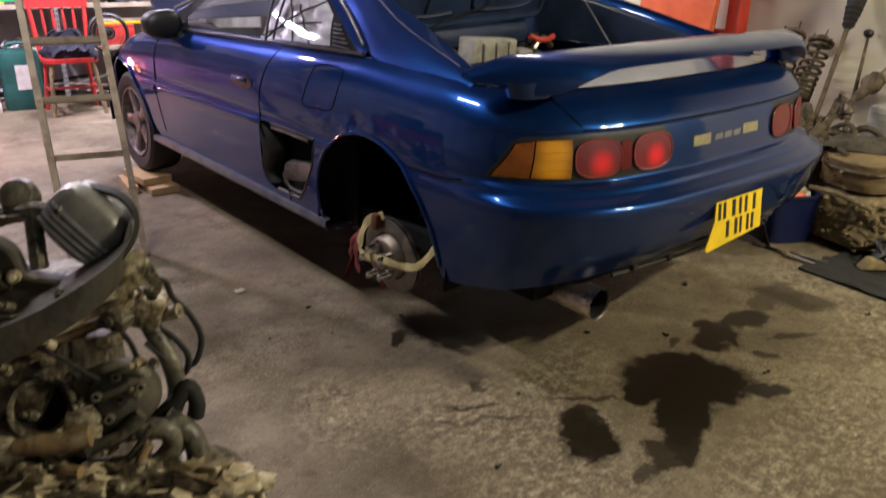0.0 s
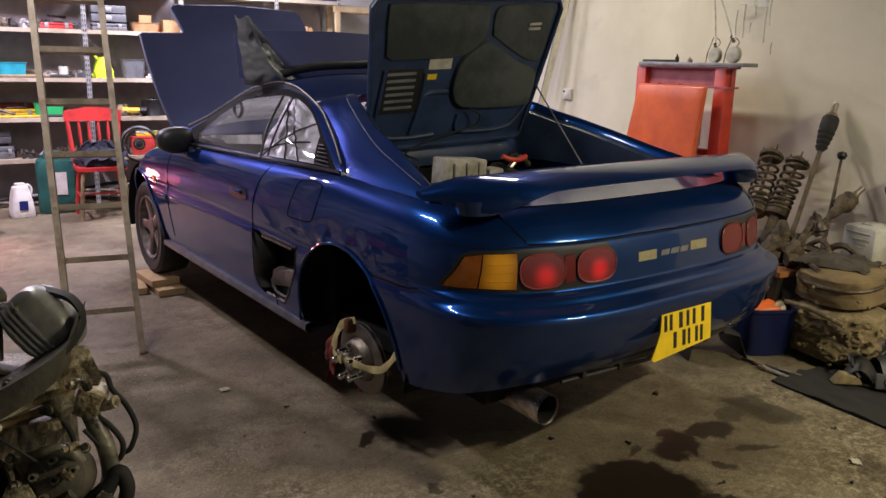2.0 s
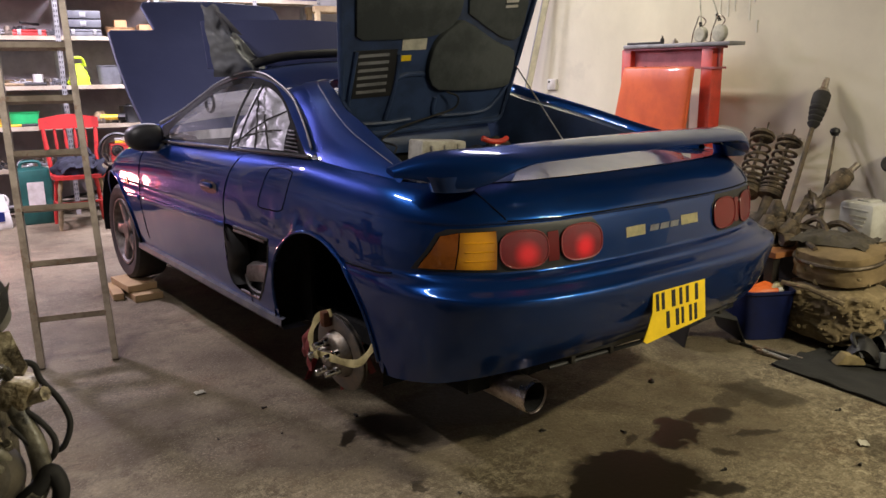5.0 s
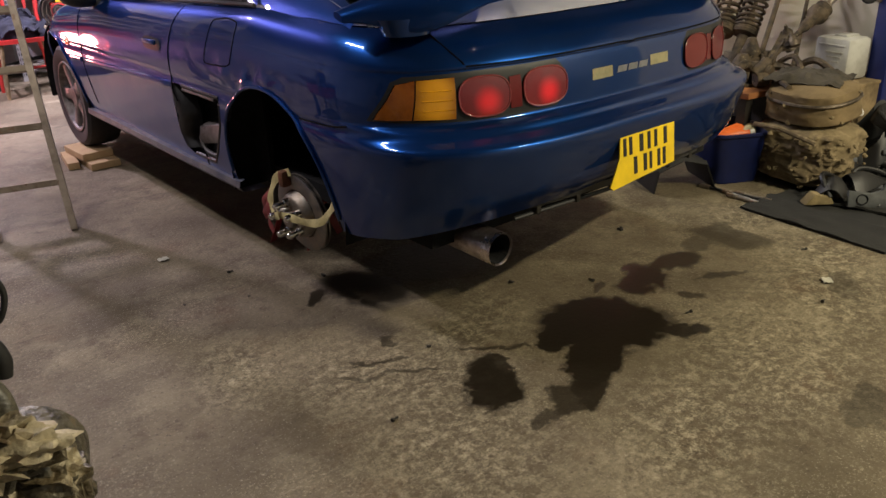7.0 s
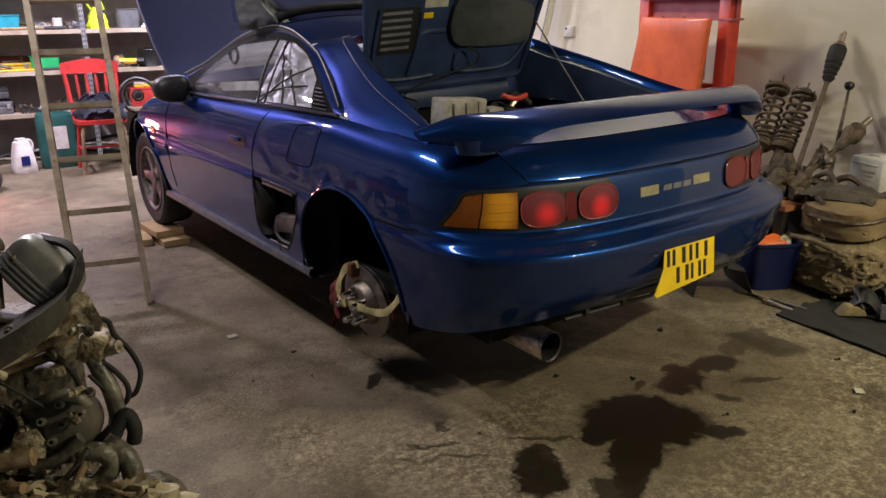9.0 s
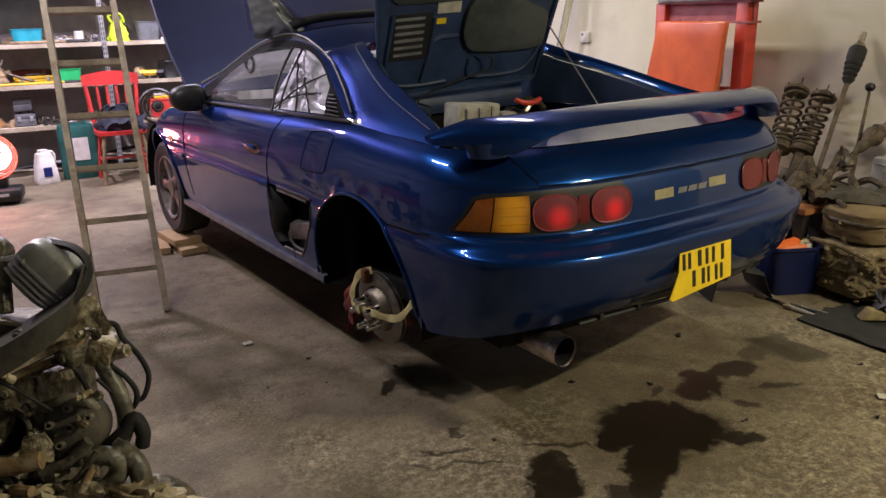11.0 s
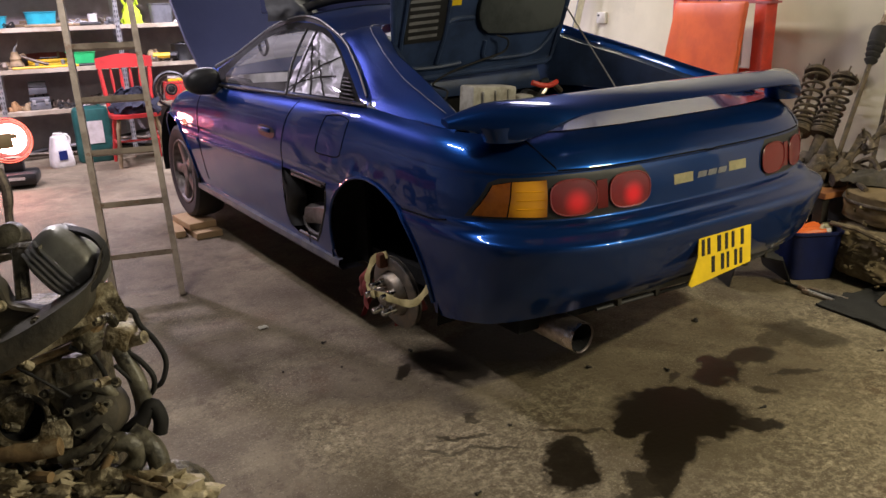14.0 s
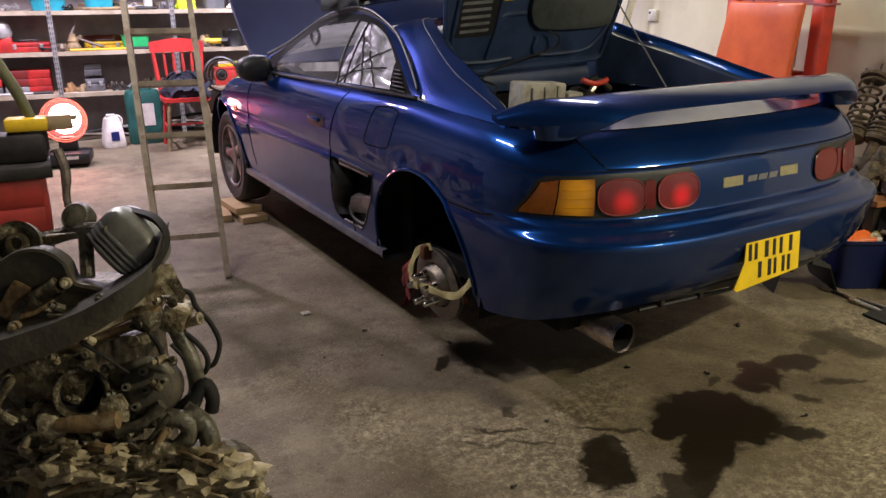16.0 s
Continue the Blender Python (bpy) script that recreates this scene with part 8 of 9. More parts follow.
for k, (x, y) in enumerate(((-1.05, 0.65), (0.60, -1.24), (-0.25, 1.0))):
    t = thing("paper_scrap", "small white paper scrap trodden on the concrete", "scrap", (x, y, 0.0), 40 * k)
    b = bmesh.new()
    grid(b, [[(0.010 * (i - 2) + 0.006 * noise.noise(Vector((i, j, k))), 0.008 * (j - 2) + 0.006 * noise.noise(Vector((j, i, k + 5))), 0.005 + 0.004 * ((i + j) % 2)) for j in range(5)] for i in range(5)])
    thicken(b, 0.0015)
    part("scrap", b, CREAM_DULL, t)
# small dirt and fixings dropped on the concrete
DEBRIS = ((0.025, -0.657, 0.035), (0.479, -0.433, 0.05), (0.059, -1.041, 0.03), (-0.661, 0.062, 0.04), (-0.90, 0.35, 0.03), (-0.196, -0.473, 0.035), (-1.0, -0.85, 0.03), (-0.95, 0.10, 0.02), (0.45, -1.30, 0.03), (-1.15, 0.20, 0.018), (0.80, -1.05, 0.03), (-0.70, -0.62, 0.025))
rnd = random.Random(63)
for k, (x, y, size) in enumerate(DEBRIS):
    L = size * 0.65
    if k % 2:
        t = thing("dirt_crumb", "dark crumb of dried dirt on the concrete", "dirt", (x, y, 0), rnd.uniform(0, 180), "dirt on the floor")
        b = bmesh.new()
        bmesh.ops.create_icosphere(b, subdivisions=2, radius=1.0)
        for v in b.verts:
            g = 1 + 0.5 * noise.noise(v.co * 1.7 + Vector((k * 3.3, 0, 0)))
            v.co = Vector((v.co.x * L * 0.5, v.co.y * L * 0.3, max(0.0, 0.006 + v.co.z * L * 0.22))) * g
        part("crumb", b, GREASE_DARK, t)
    else:
        t = thing("bolt", "oily loose bolt lying on the concrete", "bolt", (x, y, 0), rnd.uniform(0, 180), "dirt on the floor")
        part("shank", tube(bmesh.new(), [(-L * 0.5, 0, 0.005), (L * 0.4, 0, 0.004)], 0.003, 8), GREASE_DARK, t)
        part("head", lathe(bmesh.new(), [(0, 0), (0.006, 0), (0.006, 0.005), (0, 0.005)], 6, Matrix.Translation((-L * 0.5, 0, 0.006)) @ pose(0, 0, 0, 0, -90, 0)), GREASE_DARK, t)


# ---- ladder, tool cart and the engine in front ----
LADWOOD = material("dull_ladder_metal", (0.32, 0.265, 0.195), 0.5, 0.25, second=(0.19, 0.15, 0.105), scale=11, bump=0.15, bump_scale=70, third=(0.20, 0.13, 0.08), third_scale=16, third_lo=0.60)
t = thing("ladder", "dull paint-spotted metal ladder standing on the floor", "ladder", (-1.207, 1.29, 0), 0)
LEAN_ = Vector((0.036, 0.311, 1.0))
SIDE_ = Vector((-0.963, 0.27, 0.0)) * 0.305
NRM = SIDE_.normalized().cross(LEAN_.normalized())
for o in (Vector((0, 0, 0)), SIDE_):
    b = bmesh.new()
    a0, a1 = o, o + LEAN_ * 2.2
    s_, n_ = SIDE_.normalized() * 0.014, NRM * 0.030
    rows = [[p + s_ + n_, p - s_ + n_, p - s_ - n_, p + s_ - n_, p + s_ + n_] for p in [a0.lerp(a1, k / 10) for k in range(11)]]
    grid(b, rows)
    b.faces.new([b.verts.new(p) for p in rows[0][:4]])
    b.faces.new([b.verts.new(p) for p in rows[-1][:4]])
    bmesh.ops.recalc_face_normals(b, faces=list(b.faces))
    part("rail", b, LADWOOD, t, smooth=False)
for k in range(8):
    z = 0.207 + 0.2405 * k
    p = LEAN_ * z
    b = bmesh.new()
    rows = []
    for e in (0.01, 0.5, 0.99):
        c = p + SIDE_ * e
        rows.append([c + NRM * 0.024 * sx + Vector((0, 0, 0.013 * sz)) for sx, sz in ((-1, -1), (1, -1), (1, 1), (-1, 1), (-1, -1))])
    grid(b, rows)
    part("rung", b, LADWOOD, t, smooth=False)

# red tool cart with a greasy vice
t = thing("tool_cart", "red steel tool cart with greasy bench top", "tool cart", (-2.24, 1.35, 0), -4)
CARTRED = material("dull_red_enamel", (0.36, 0.03, 0.02), 0.5, second=(0.22, 0.02, 0.016), scale=7)
part("cabinet", boxed(0, 0, 0.525, 0.60, 0.42, 0.23, 0.008), CARTRED, t)
for k in range(2):
    part("drawer", boxed(0, -0.213, 0.47 + 0.11 * k, 0.56, 0.012, 0.10, 0.004), CARTRED, t)
for x in (-0.27, 0.27):
    for y in (-0.18, 0.18):
        part("leg", boxed(x, y, 0.205, 0.035, 0.035, 0.41, 0.003), GREASE_DARK, t, smooth=False)
part("lower_shelf", boxed(0, 0, 0.16, 0.52, 0.34, 0.015, 0.002), GREASE_DARK, t, smooth=False)
part("bench_top", boxed(0, 0, 0.665, 0.66, 0.46, 0.05, 0.006), GREASE_DARK, t)
t = thing("bench_vice", "greasy black vice with a yellow collar", "vice", (-2.0, 1.25, 0.69), -10)
b = bmesh.new()
box(b, -0.02, 0, 0.06, 0.20, 0.12, 0.12, bevel=0.02)
lathe(b, [(0, 0), (0.05, 0), (0.05, 0.09), (0.04, 0.10), (0, 0.10)], 18, Matrix.Translation((0.04, 0, 0.04)))
part("jaw", b, GREASE_DARK, t)
part("collar", boxed(0.02, -0.01, 0.155, 0.16, 0.09, 0.055, 0.012), YELLOWP, t)
b = bmesh.new()
tube(b, [(0.04, 0.0, 0.17), (0.0, 0.0, 0.29), (-0.07, 0.0, 0.45), (-0.10, 0.0, 0.60)], [0.019, 0.024, 0.022, 0.008], 10)
part("lever", b, material("olive_handle", (0.12, 0.12, 0.05), 0.55, vary=0.3, scale=12), t)
b = bmesh.new()
box(b, 0.125, -0.02, 0.155, 0.13, 0.022, 0.060, pose(0, 0, 0, 0, -2, 0), 0.004)
box(b, 0.185, -0.02, 0.172, 0.05, 0.018, 0.018, pose(0, 0, 0, 0, -6, 0), 0.004)
part("handle", b, OLDWOOD, t)
b = bmesh.new()
tube(b, smooth_path([(0.12, -0.05, 0.05), (0.14, -0.07, -0.04), (0.13, -0.09, -0.16), (0.145, -0.10, -0.26)], 5), [0.02] * 8 + [0.016] * 4 + [0.012] * 4, 8)
part("hose", b, GREASE, t)

# engine on the floor
BLOCKM = material("dirty_aluminium", (0.45, 0.39, 0.27), 0.38, 0.3, second=(0.10, 0.080, 0.048), scale=24, bump=0.9, bump_scale=60, lo=0.36, hi=0.54, third=(0.03, 0.024, 0.016), third_scale=14, third_lo=0.50, third_hi=0.62)
CASTM = material("oily_cast_iron", (0.17, 0.15, 0.105), 0.36, 0.3, second=(0.032, 0.028, 0.021), scale=30, bump=0.8, bump_scale=70, third=(0.20, 0.16, 0.10), third_scale=26, third_lo=0.58)
PALEM = material("corroded_alloy", (0.66, 0.58, 0.41), 0.5, 0.1, second=(0.19, 0.145, 0.08), scale=22, bump=0.9, bump_scale=60, lo=0.38, hi=0.56, third=(0.06, 0.046, 0.028), third_scale=15, third_lo=0.50, third_hi=0.62)
RUSTM = material("rust_brown", (0.30, 0.20, 0.10), 0.75, 0.1, third=(0.34, 0.27, 0.17), third_scale=18, second=(0.09, 0.055, 0.025), scale=15, bump=0.4, bump_scale=60)
HOSEM = material("dusty_hose", (0.20, 0.185, 0.14), 0.36, second=(0.065, 0.058, 0.044), scale=16, bump=0.4, bump_scale=60, third=(0.025, 0.022, 0.018), third_scale=20)
COVERM = material("grey_cam_cover", (0.36, 0.36, 0.34), 0.42, 0.4, second=(0.20, 0.19, 0.175), scale=10)
BELTM = material("black_timing_cover", (0.06, 0.055, 0.045), 0.55, second=(0.12, 0.10, 0.072), scale=9, lo=0.45, hi=0.75, bump=0.3, bump_scale=60)
engine = thing("engine", "oily removed car engine with hoses, standing on the floor", "engine", (-1.95, -0.85, 0), -31)


def ep(name, bm_, mat, label="", smooth=True):
    bmesh.ops.recalc_face_normals(bm_, faces=list(bm_.faces))
    return part(name, bm_, mat, engine, label, smooth)


# block, sump and gearbox bulk
ep("block", box(boxed(-0.27, 0.16, 0.42, 0.42, 0.30, 0.52, 0.03), -0.17, 0.14, 0.66, 0.22, 0.24, 0.22, None, 0.04), CASTM)
ep("sump", boxed(-0.20, 0.10, 0.09, 0.50, 0.34, 0.18, 0.03), CASTM)
b = bmesh.new()
lathe(b, [(0, -0.16), (0.10, -0.16), (0.13, -0.10), (0.15, 0.0), (0.17, 0.10), (0, 0.10)], 20, Matrix.Translation((0.10, -0.02, 0.20)) @ pose(0, 0, 0, 0, 90, 20))
ep("gearbox", b, BLOCKM)
for k in range(7):
    ep("fin", boxed(0.06 + 0.025 * k, -0.10, 0.25 + 0.004 * k, 0.008, 0.14, 0.16, 0.002, pose(0, 0, 0, 0, 0, -8)), BLOCKM)
# cam cover with bright ribs
w_ = Vector((0.72, 0.10, 0.68)).normalized()
l_ = Vector((-0.66, 0.22, 0.72))
l_ = (l_ - w_ * l_.dot(w_)).normalized()
n_ = w_.cross(l_)
if n_.y > 0:
    l_, n_ = -l_, -n_
cov = Matrix((w_, l_, n_)).transposed().to_4x4()
cov.translation = Vector((-0.018, 0.045, 0.898))
b = bmesh.new()
base = blob(0, 0, 1, 1, 28, 3)
grid(b, [[cov @ Vector((x * 0.056 * s, y * 0.072 * s, z * 0.8)) for x, y in base + base[:1]] for s, z in ((0.05, 0.052), (0.70, 0.050), (0.88, 0.040), (0.98, 0.015), (1.0, -0.04))])
c_ = ep("cam_cover", b, COVERM, "grey cam cover with bright ribs")
for k in range(4):
    b = bmesh.new()
    x = -0.034 + 0.011 * k
    tube(b, [cov @ Vector((x, -0.060, 0.034)), cov @ Vector((x, -0.03, 0.043)), cov @ Vector((x, 0.035, 0.043)), cov @ Vector((x, 0.058, 0.036))], 0.0032, 6)
    part("rib", b, SILVER, c_)
# belt cover band and fan belt
b = bmesh.new()
rows = []
band = smooth_path([(0.050, 0.02, 0.895), (0.045, -0.03, 0.855), (0.0, -0.07, 0.822), (-0.09, -0.09, 0.775), (-0.20, -0.11, 0.740), (-0.34, -0.12, 0.70)], 6)
for p in band:
    rows.append([p + Vector((0.012, -0.012, 0.030)), p + Vector((0.0, -0.022, 0.0)), p + Vector((-0.008, -0.016, -0.034)), p + Vector((-0.01, 0.05, -0.036)), p + Vector((0.0, 0.07, 0.035)), p + Vector((0.012, -0.012, 0.030))])
grid(b, rows)
ep("belt_cover", b, BELTM)
b = bmesh.new()
rows = []
for p in smooth_path([(-0.03, 0.06, 0.962), (0.035, 0.05, 0.945), (0.062, 0.03, 0.905), (0.045, -0.02, 0.862), (0.0, -0.06, 0.835)], 6):
    rows.append([p + Vector((0, -0.012, 0.004)), p + Vector((0.003, 0.012, 0.004)), p + Vector((0.003, 0.012, -0.004)), p + Vector((0, -0.012, -0.004)), p + Vector((0, -0.012, 0.004))])
grid(b, rows)
ep("drive_belt", b, RUBBER)
b = bmesh.new()
arch = smooth_path([(-0.36, 0.845, 0), (-0.26, 0.868, 0), (-0.205, 0.897, 0), (-0.158, 0.902, 0), (-0.122, 0.878, 0), (-0.108, 0.838, 0), (-0.07, 0.826, 0), (-0.02, 0.812, 0)], 4)
outline(b, [(v.x, v.y) for v in arch] + [(-0.05, 0.775), (-0.20, 0.748), (-0.36, 0.705)], 0.035, Matrix.Translation((0, 0.012, 0)) @ pose(0, 0, 0, 90, 0, 0))
ep("upper_shield", b, BELTM)
b = bmesh.new()
tube(b, [Vector((v.x, -0.022, v.y)) for v in arch], 0.007, 7)
ep("shield_lip", b, BELTM)
ep("brown_cover", boxed(-0.20, -0.040, 0.795, 0.085, 0.02, 0.075, 0.006, pose(0, 0, 0, -12, 32, 0)), RUSTM)
ep("plain_bar", boxed(-0.205, -0.053, 0.793, 0.012, 0.003, 0.045, 0.0, pose(0, 0, 0, -12, 32, 0)), BELTM)
ep("injector", tube(bmesh.new(), [(-0.175, -0.045, 0.812), (-0.132, -0.035, 0.838)], 0.018, 12), BLOCKM)
# pulley, mounting knob, arm
for (x, y, z, r, ry) in ((-0.233, 0.03, 0.900, 0.045, 15), (-0.30, 0.05, 0.86, 0.06, 10)):
    b = bmesh.new()
    lathe(b, [(0, 0.0), (r * 0.22, 0.0), (r * 0.26, 0.012), (r * 0.4, 0.012), (r * 0.5, -0.004), (r * 0.85, -0.002), (r, 0.012), (r, 0.0), (r * 0.9, -0.01), (r, -0.02), (r * 0.9, -0.03), (0, -0.03)], 28, Matrix.Translation((x, y, z)) @ pose(0, 0, 0, 70, 0, ry))
    ep("pulley", b, BLOCKM)
b = bmesh.new()
lathe(b, [(0, -0.03), (0.022, -0.03), (0.030, -0.015), (0.032, 0.01), (0.024, 0.026), (0, 0.028)], 18, Matrix.Translation((-0.137, 0.10, 0.932)) @ pose(0, 0, 0, 60, 10, 0))
ep("engine_mount", b, HOSEM)
b = bmesh.new()
tube(b, smooth_path([(-0.23, 0.06, 0.885), (-0.16, 0.08, 0.905), (-0.10, 0.06, 0.92), (-0.04, 0.02, 0.93)], 5), 0.016, 8)
tube(b, smooth_path([(-0.10, 0.04, 0.925), (-0.095, 0.02, 0.88), (-0.09, 0.0, 0.84)], 4), 0.014, 8)
ep("mount_arm", b, CASTM)
b = bmesh.new()
box(b, -0.155, 0.06, 0.905, 0.07, 0.012, 0.014, pose(0, 0, 0, 0, -6, 0), 0.003)
ep("bright_tab", b, PALEM)
for x, y, z in ((-0.118, -0.015, 0.842), (-0.20, -0.07, 0.775), (0.005, -0.04, 0.805)):
    b = bmesh.new()
    lathe(b, [(0, 0.012), (0.006, 0.012), (0.0065, 0.002), (0.011, 0.002), (0.011, -0.01), (0, -0.01)], 12, Matrix.Translation((x, y - 0.02, z)) @ pose(0, 0, 0, 80, 0, 0))
    ep("bolt", b, PALEM)
# pale bracket and rail
b = bmesh.new()
outline(b, [(-0.070, -0.020), (0.045, -0.035), (0.052, -0.02), (0.025, 0.045), (-0.03, 0.042)], 0.014, Matrix.Translation((0.045, 0.005, 0.815)) @ pose(0, 0, 0, 50, 0, 12))
ep("bracket", b, PALEM, "pale corroded bracket", False)
b = bmesh.new()
tube(b, smooth_path([(0.06, -0.01, 0.812), (0.0, -0.04, 0.79), (-0.07, -0.065, 0.765), (-0.14, -0.075, 0.738), (-0.22, -0.08, 0.71)], 5), 0.019, 8)
ep("fuel_rail", b, PALEM)
b = bmesh.new()
tube(b, smooth_path([(0.05, -0.01, 0.79), (0.02, -0.03, 0.765), (-0.08, -0.05, 0.73), (-0.15, -0.06, 0.71)], 5), 0.008, 7)
ep("fuel_pipe", b, RUSTM)
# connector block with stub
ep("connector", boxed(0.065, 0.03, 0.745, 0.05, 0.06, 0.06, 0.008, pose(0, 0, 0, 0, 20, 0)), PALEM)
ep("connector_stub", tube(bmesh.new(), [(0.08, 0.02, 0.735), (0.118, 0.01, 0.748)], 0.013, 10), PALEM)
# intake casting and throttle throat
thr = Matrix.Translation((-0.088, -0.10, 0.640)) @ pose(0, 0, 0, 66, 0, 26)
b = bmesh.new()
lathe(b, [(0.030, -0.12), (0.040, -0.08), (0.043, -0.004), (0.050, 0.0), (0.050, 0.010), (0.042, 0.010), (0.040, 0.0), (0.037, -0.05), (0.0, -0.055)], 30, thr)
throat = ep("throttle_body", b, BLOCKM, "open corroded throttle throat")
# a black disc is set in the throat in place of its shade
part("bore", lathe(bmesh.new(), [(0.0, -0.030), (0.030, -0.030), (0.039, -0.022), (0.0405, -0.004)], 28, thr), MATT, throat, "black disc standing for the shade in the bore")
b = bmesh.new()
box(b, -0.16, -0.02, 0.66, 0.16, 0.14, 0.13, pose(0, 0, 0, 0, 12, 0), 0.03)
tube(b, smooth_path([(-0.10, -0.02, 0.64), (-0.14, 0.0, 0.70), (-0.06, 0.02, 0.73), (0.02, 0.03, 0.72)], 5), 0.030, 10)
ep("intake_manifold", b, BLOCKM)
b = bmesh.new()
outline(b, [(-0.03, -0.02), (0.03, -0.025), (0.035, 0.0), (0.02, 0.03), (-0.015, 0.028)], 0.010, Matrix.Translation((-0.035, -0.10, 0.605)) @ pose(0, 0, 0, 70, 0, 10))
ep("flange_plate", b, PALEM, "", False)
# distributor
dz = Matrix.Translation((0.022, -0.045, 0.622)) @ pose(0, 0, 0, 68, 0, 8)
b = bmesh.new()
lathe(b, [(0, 0.035), (0.030, 0.034), (0.050, 0.026), (0.058, 0.010), (0.060, -0.03), (0.045, -0.06), (0, -0.06)], 26, dz)
dist = ep("distributor", b, BELTM, "black distributor cap")
for k in range(5):
    a = 2 * math.pi * k / 5 + 0.4
    rr = 0.036 if k < 4 else 0.0
    b = bmesh.new()
    lathe(b, [(0.004, 0.050), (0.0075, 0.050), (0.0085, 0.030), (0.0085, 0.020)], 12, dz @ Matrix.Translation((rr * math.cos(a), rr * math.sin(a), 0)))
    part("terminal", b, HOSEM, dist)
# hoses and wires
for name, pts, r, mat in (
        ("hose", [(-0.045, -0.03, 0.655), (-0.02, -0.05, 0.668), (0.02, -0.055, 0.682), (0.052, -0.05, 0.672), (0.060, -0.04, 0.65)], 0.0115, HOSEM),
        ("hose", [(-0.045, -0.04, 0.650), (-0.020, -0.06, 0.625), (-0.005, -0.07, 0.585), (-0.002, -0.08, 0.548)], 0.013, HOSEM),
        ("hose", [(0.055, 0.02, 0.745), (0.075, 0.01, 0.70), (0.095, 0.0, 0.655), (0.102, -0.01, 0.60), (0.085, -0.03, 0.56), (0.05, -0.05, 0.545)], 0.017, HOSEM),
        ("hose", [(0.02, -0.07, 0.565), (0.055, -0.08, 0.575), (0.092, -0.075, 0.565), (0.10, -0.07, 0.535), (0.075, -0.08, 0.505), (0.03, -0.10, 0.49)], 0.019, HOSEM),
        ("hose", [(0.085, -0.05, 0.575), (0.125, -0.06, 0.545), (0.138, -0.07, 0.50), (0.132, -0.08, 0.45)], 0.021, HOSEM),
        ("hose", [(-0.03, -0.10, 0.555), (0.02, -0.10, 0.575), (0.06, -0.09, 0.61)], 0.012, HOSEM),
        ("hose", [(0.06, -0.04, 0.555), (0.10, -0.03, 0.59), (0.122, -0.02, 0.615), (0.135, -0.02, 0.585), (0.130, -0.02, 0.555)], 0.015, RUBBER),
        ("wire", [(0.035, 0.0, 0.775), (0.07, 0.02, 0.80), (0.095, 0.03, 0.795), (0.105, 0.03, 0.765), (0.13, 0.03, 0.73), (0.145, 0.03, 0.685), (0.135, 0.02, 0.645), (0.115, 0.02, 0.632)], 0.0055, RUBBER),
        ("wire", [(0.07, 0.01, 0.725), (0.10, 0.01, 0.70), (0.122, 0.01, 0.665), (0.12, 0.01, 0.635), (0.105, 0.01, 0.622), (0.09, 0.0, 0.64), (0.095, 0.0, 0.68)], 0.0055, RUBBER),
        ("wire", [(0.06, -0.01, 0.70), (0.09, -0.01, 0.66), (0.10, 0.0, 0.625), (0.085, 0.0, 0.645)], 0.004, RUBBER),
        ("wire", [(0.0, -0.05, 0.76), (0.03, -0.04, 0.74), (0.045, -0.03, 0.70), (0.05, -0.03, 0.66)], 0.005, RUBBER),
        ("wire", [(-0.10, -0.12, 0.575), (-0.04, -0.14, 0.535), (0.03, -0.13, 0.545), (0.08, -0.11, 0.60)], 0.006, CASTM),
        ("wire", [(-0.14, -0.15, 0.50), (-0.05, -0.16, 0.525), (0.04, -0.15, 0.53), (0.07, -0.12, 0.57)], 0.008, RUSTM),
        ("wire", [(-0.16, -0.16, 0.45), (-0.04, -0.17, 0.49), (0.05, -0.16, 0.50), (0.12, -0.12, 0.53)], 0.010, BLOCKM),
        ("wire", [(-0.20, -0.12, 0.60), (-0.16, -0.13, 0.56), (-0.15, -0.15, 0.50), (-0.17, -0.16, 0.42)], 0.008, CASTM),
        ("wire", [(0.0, -0.14, 0.46), (0.06, -0.14, 0.475), (0.11, -0.13, 0.46), (0.13, -0.12, 0.42), (0.10, -0.13, 0.38)], 0.013, PALEM),
        ("wire", [(-0.03, -0.15, 0.44), (0.04, -0.155, 0.455), (0.09, -0.15, 0.44), (0.11, -0.14, 0.40)], 0.010, BLOCKM)):
    b = bmesh.new()
    tube(b, smooth_path(pts, 6), r, 10)
    ep(name, b, mat)
# thermostat pipe
b = bmesh.new()
tube(b, [(-0.125, -0.13, 0.592), (-0.06, -0.135, 0.594), (-0.012, -0.13, 0.600)], 0.017, 14)
ep("coolant_pipe", b, RUSTM)
b = bmesh.new()
box(b, -0.145, -0.11, 0.585, 0.05, 0.07, 0.06, pose(0, 0, 0, 0, 0, 10), 0.014)
ep("thermostat_housing", b, PALEM)
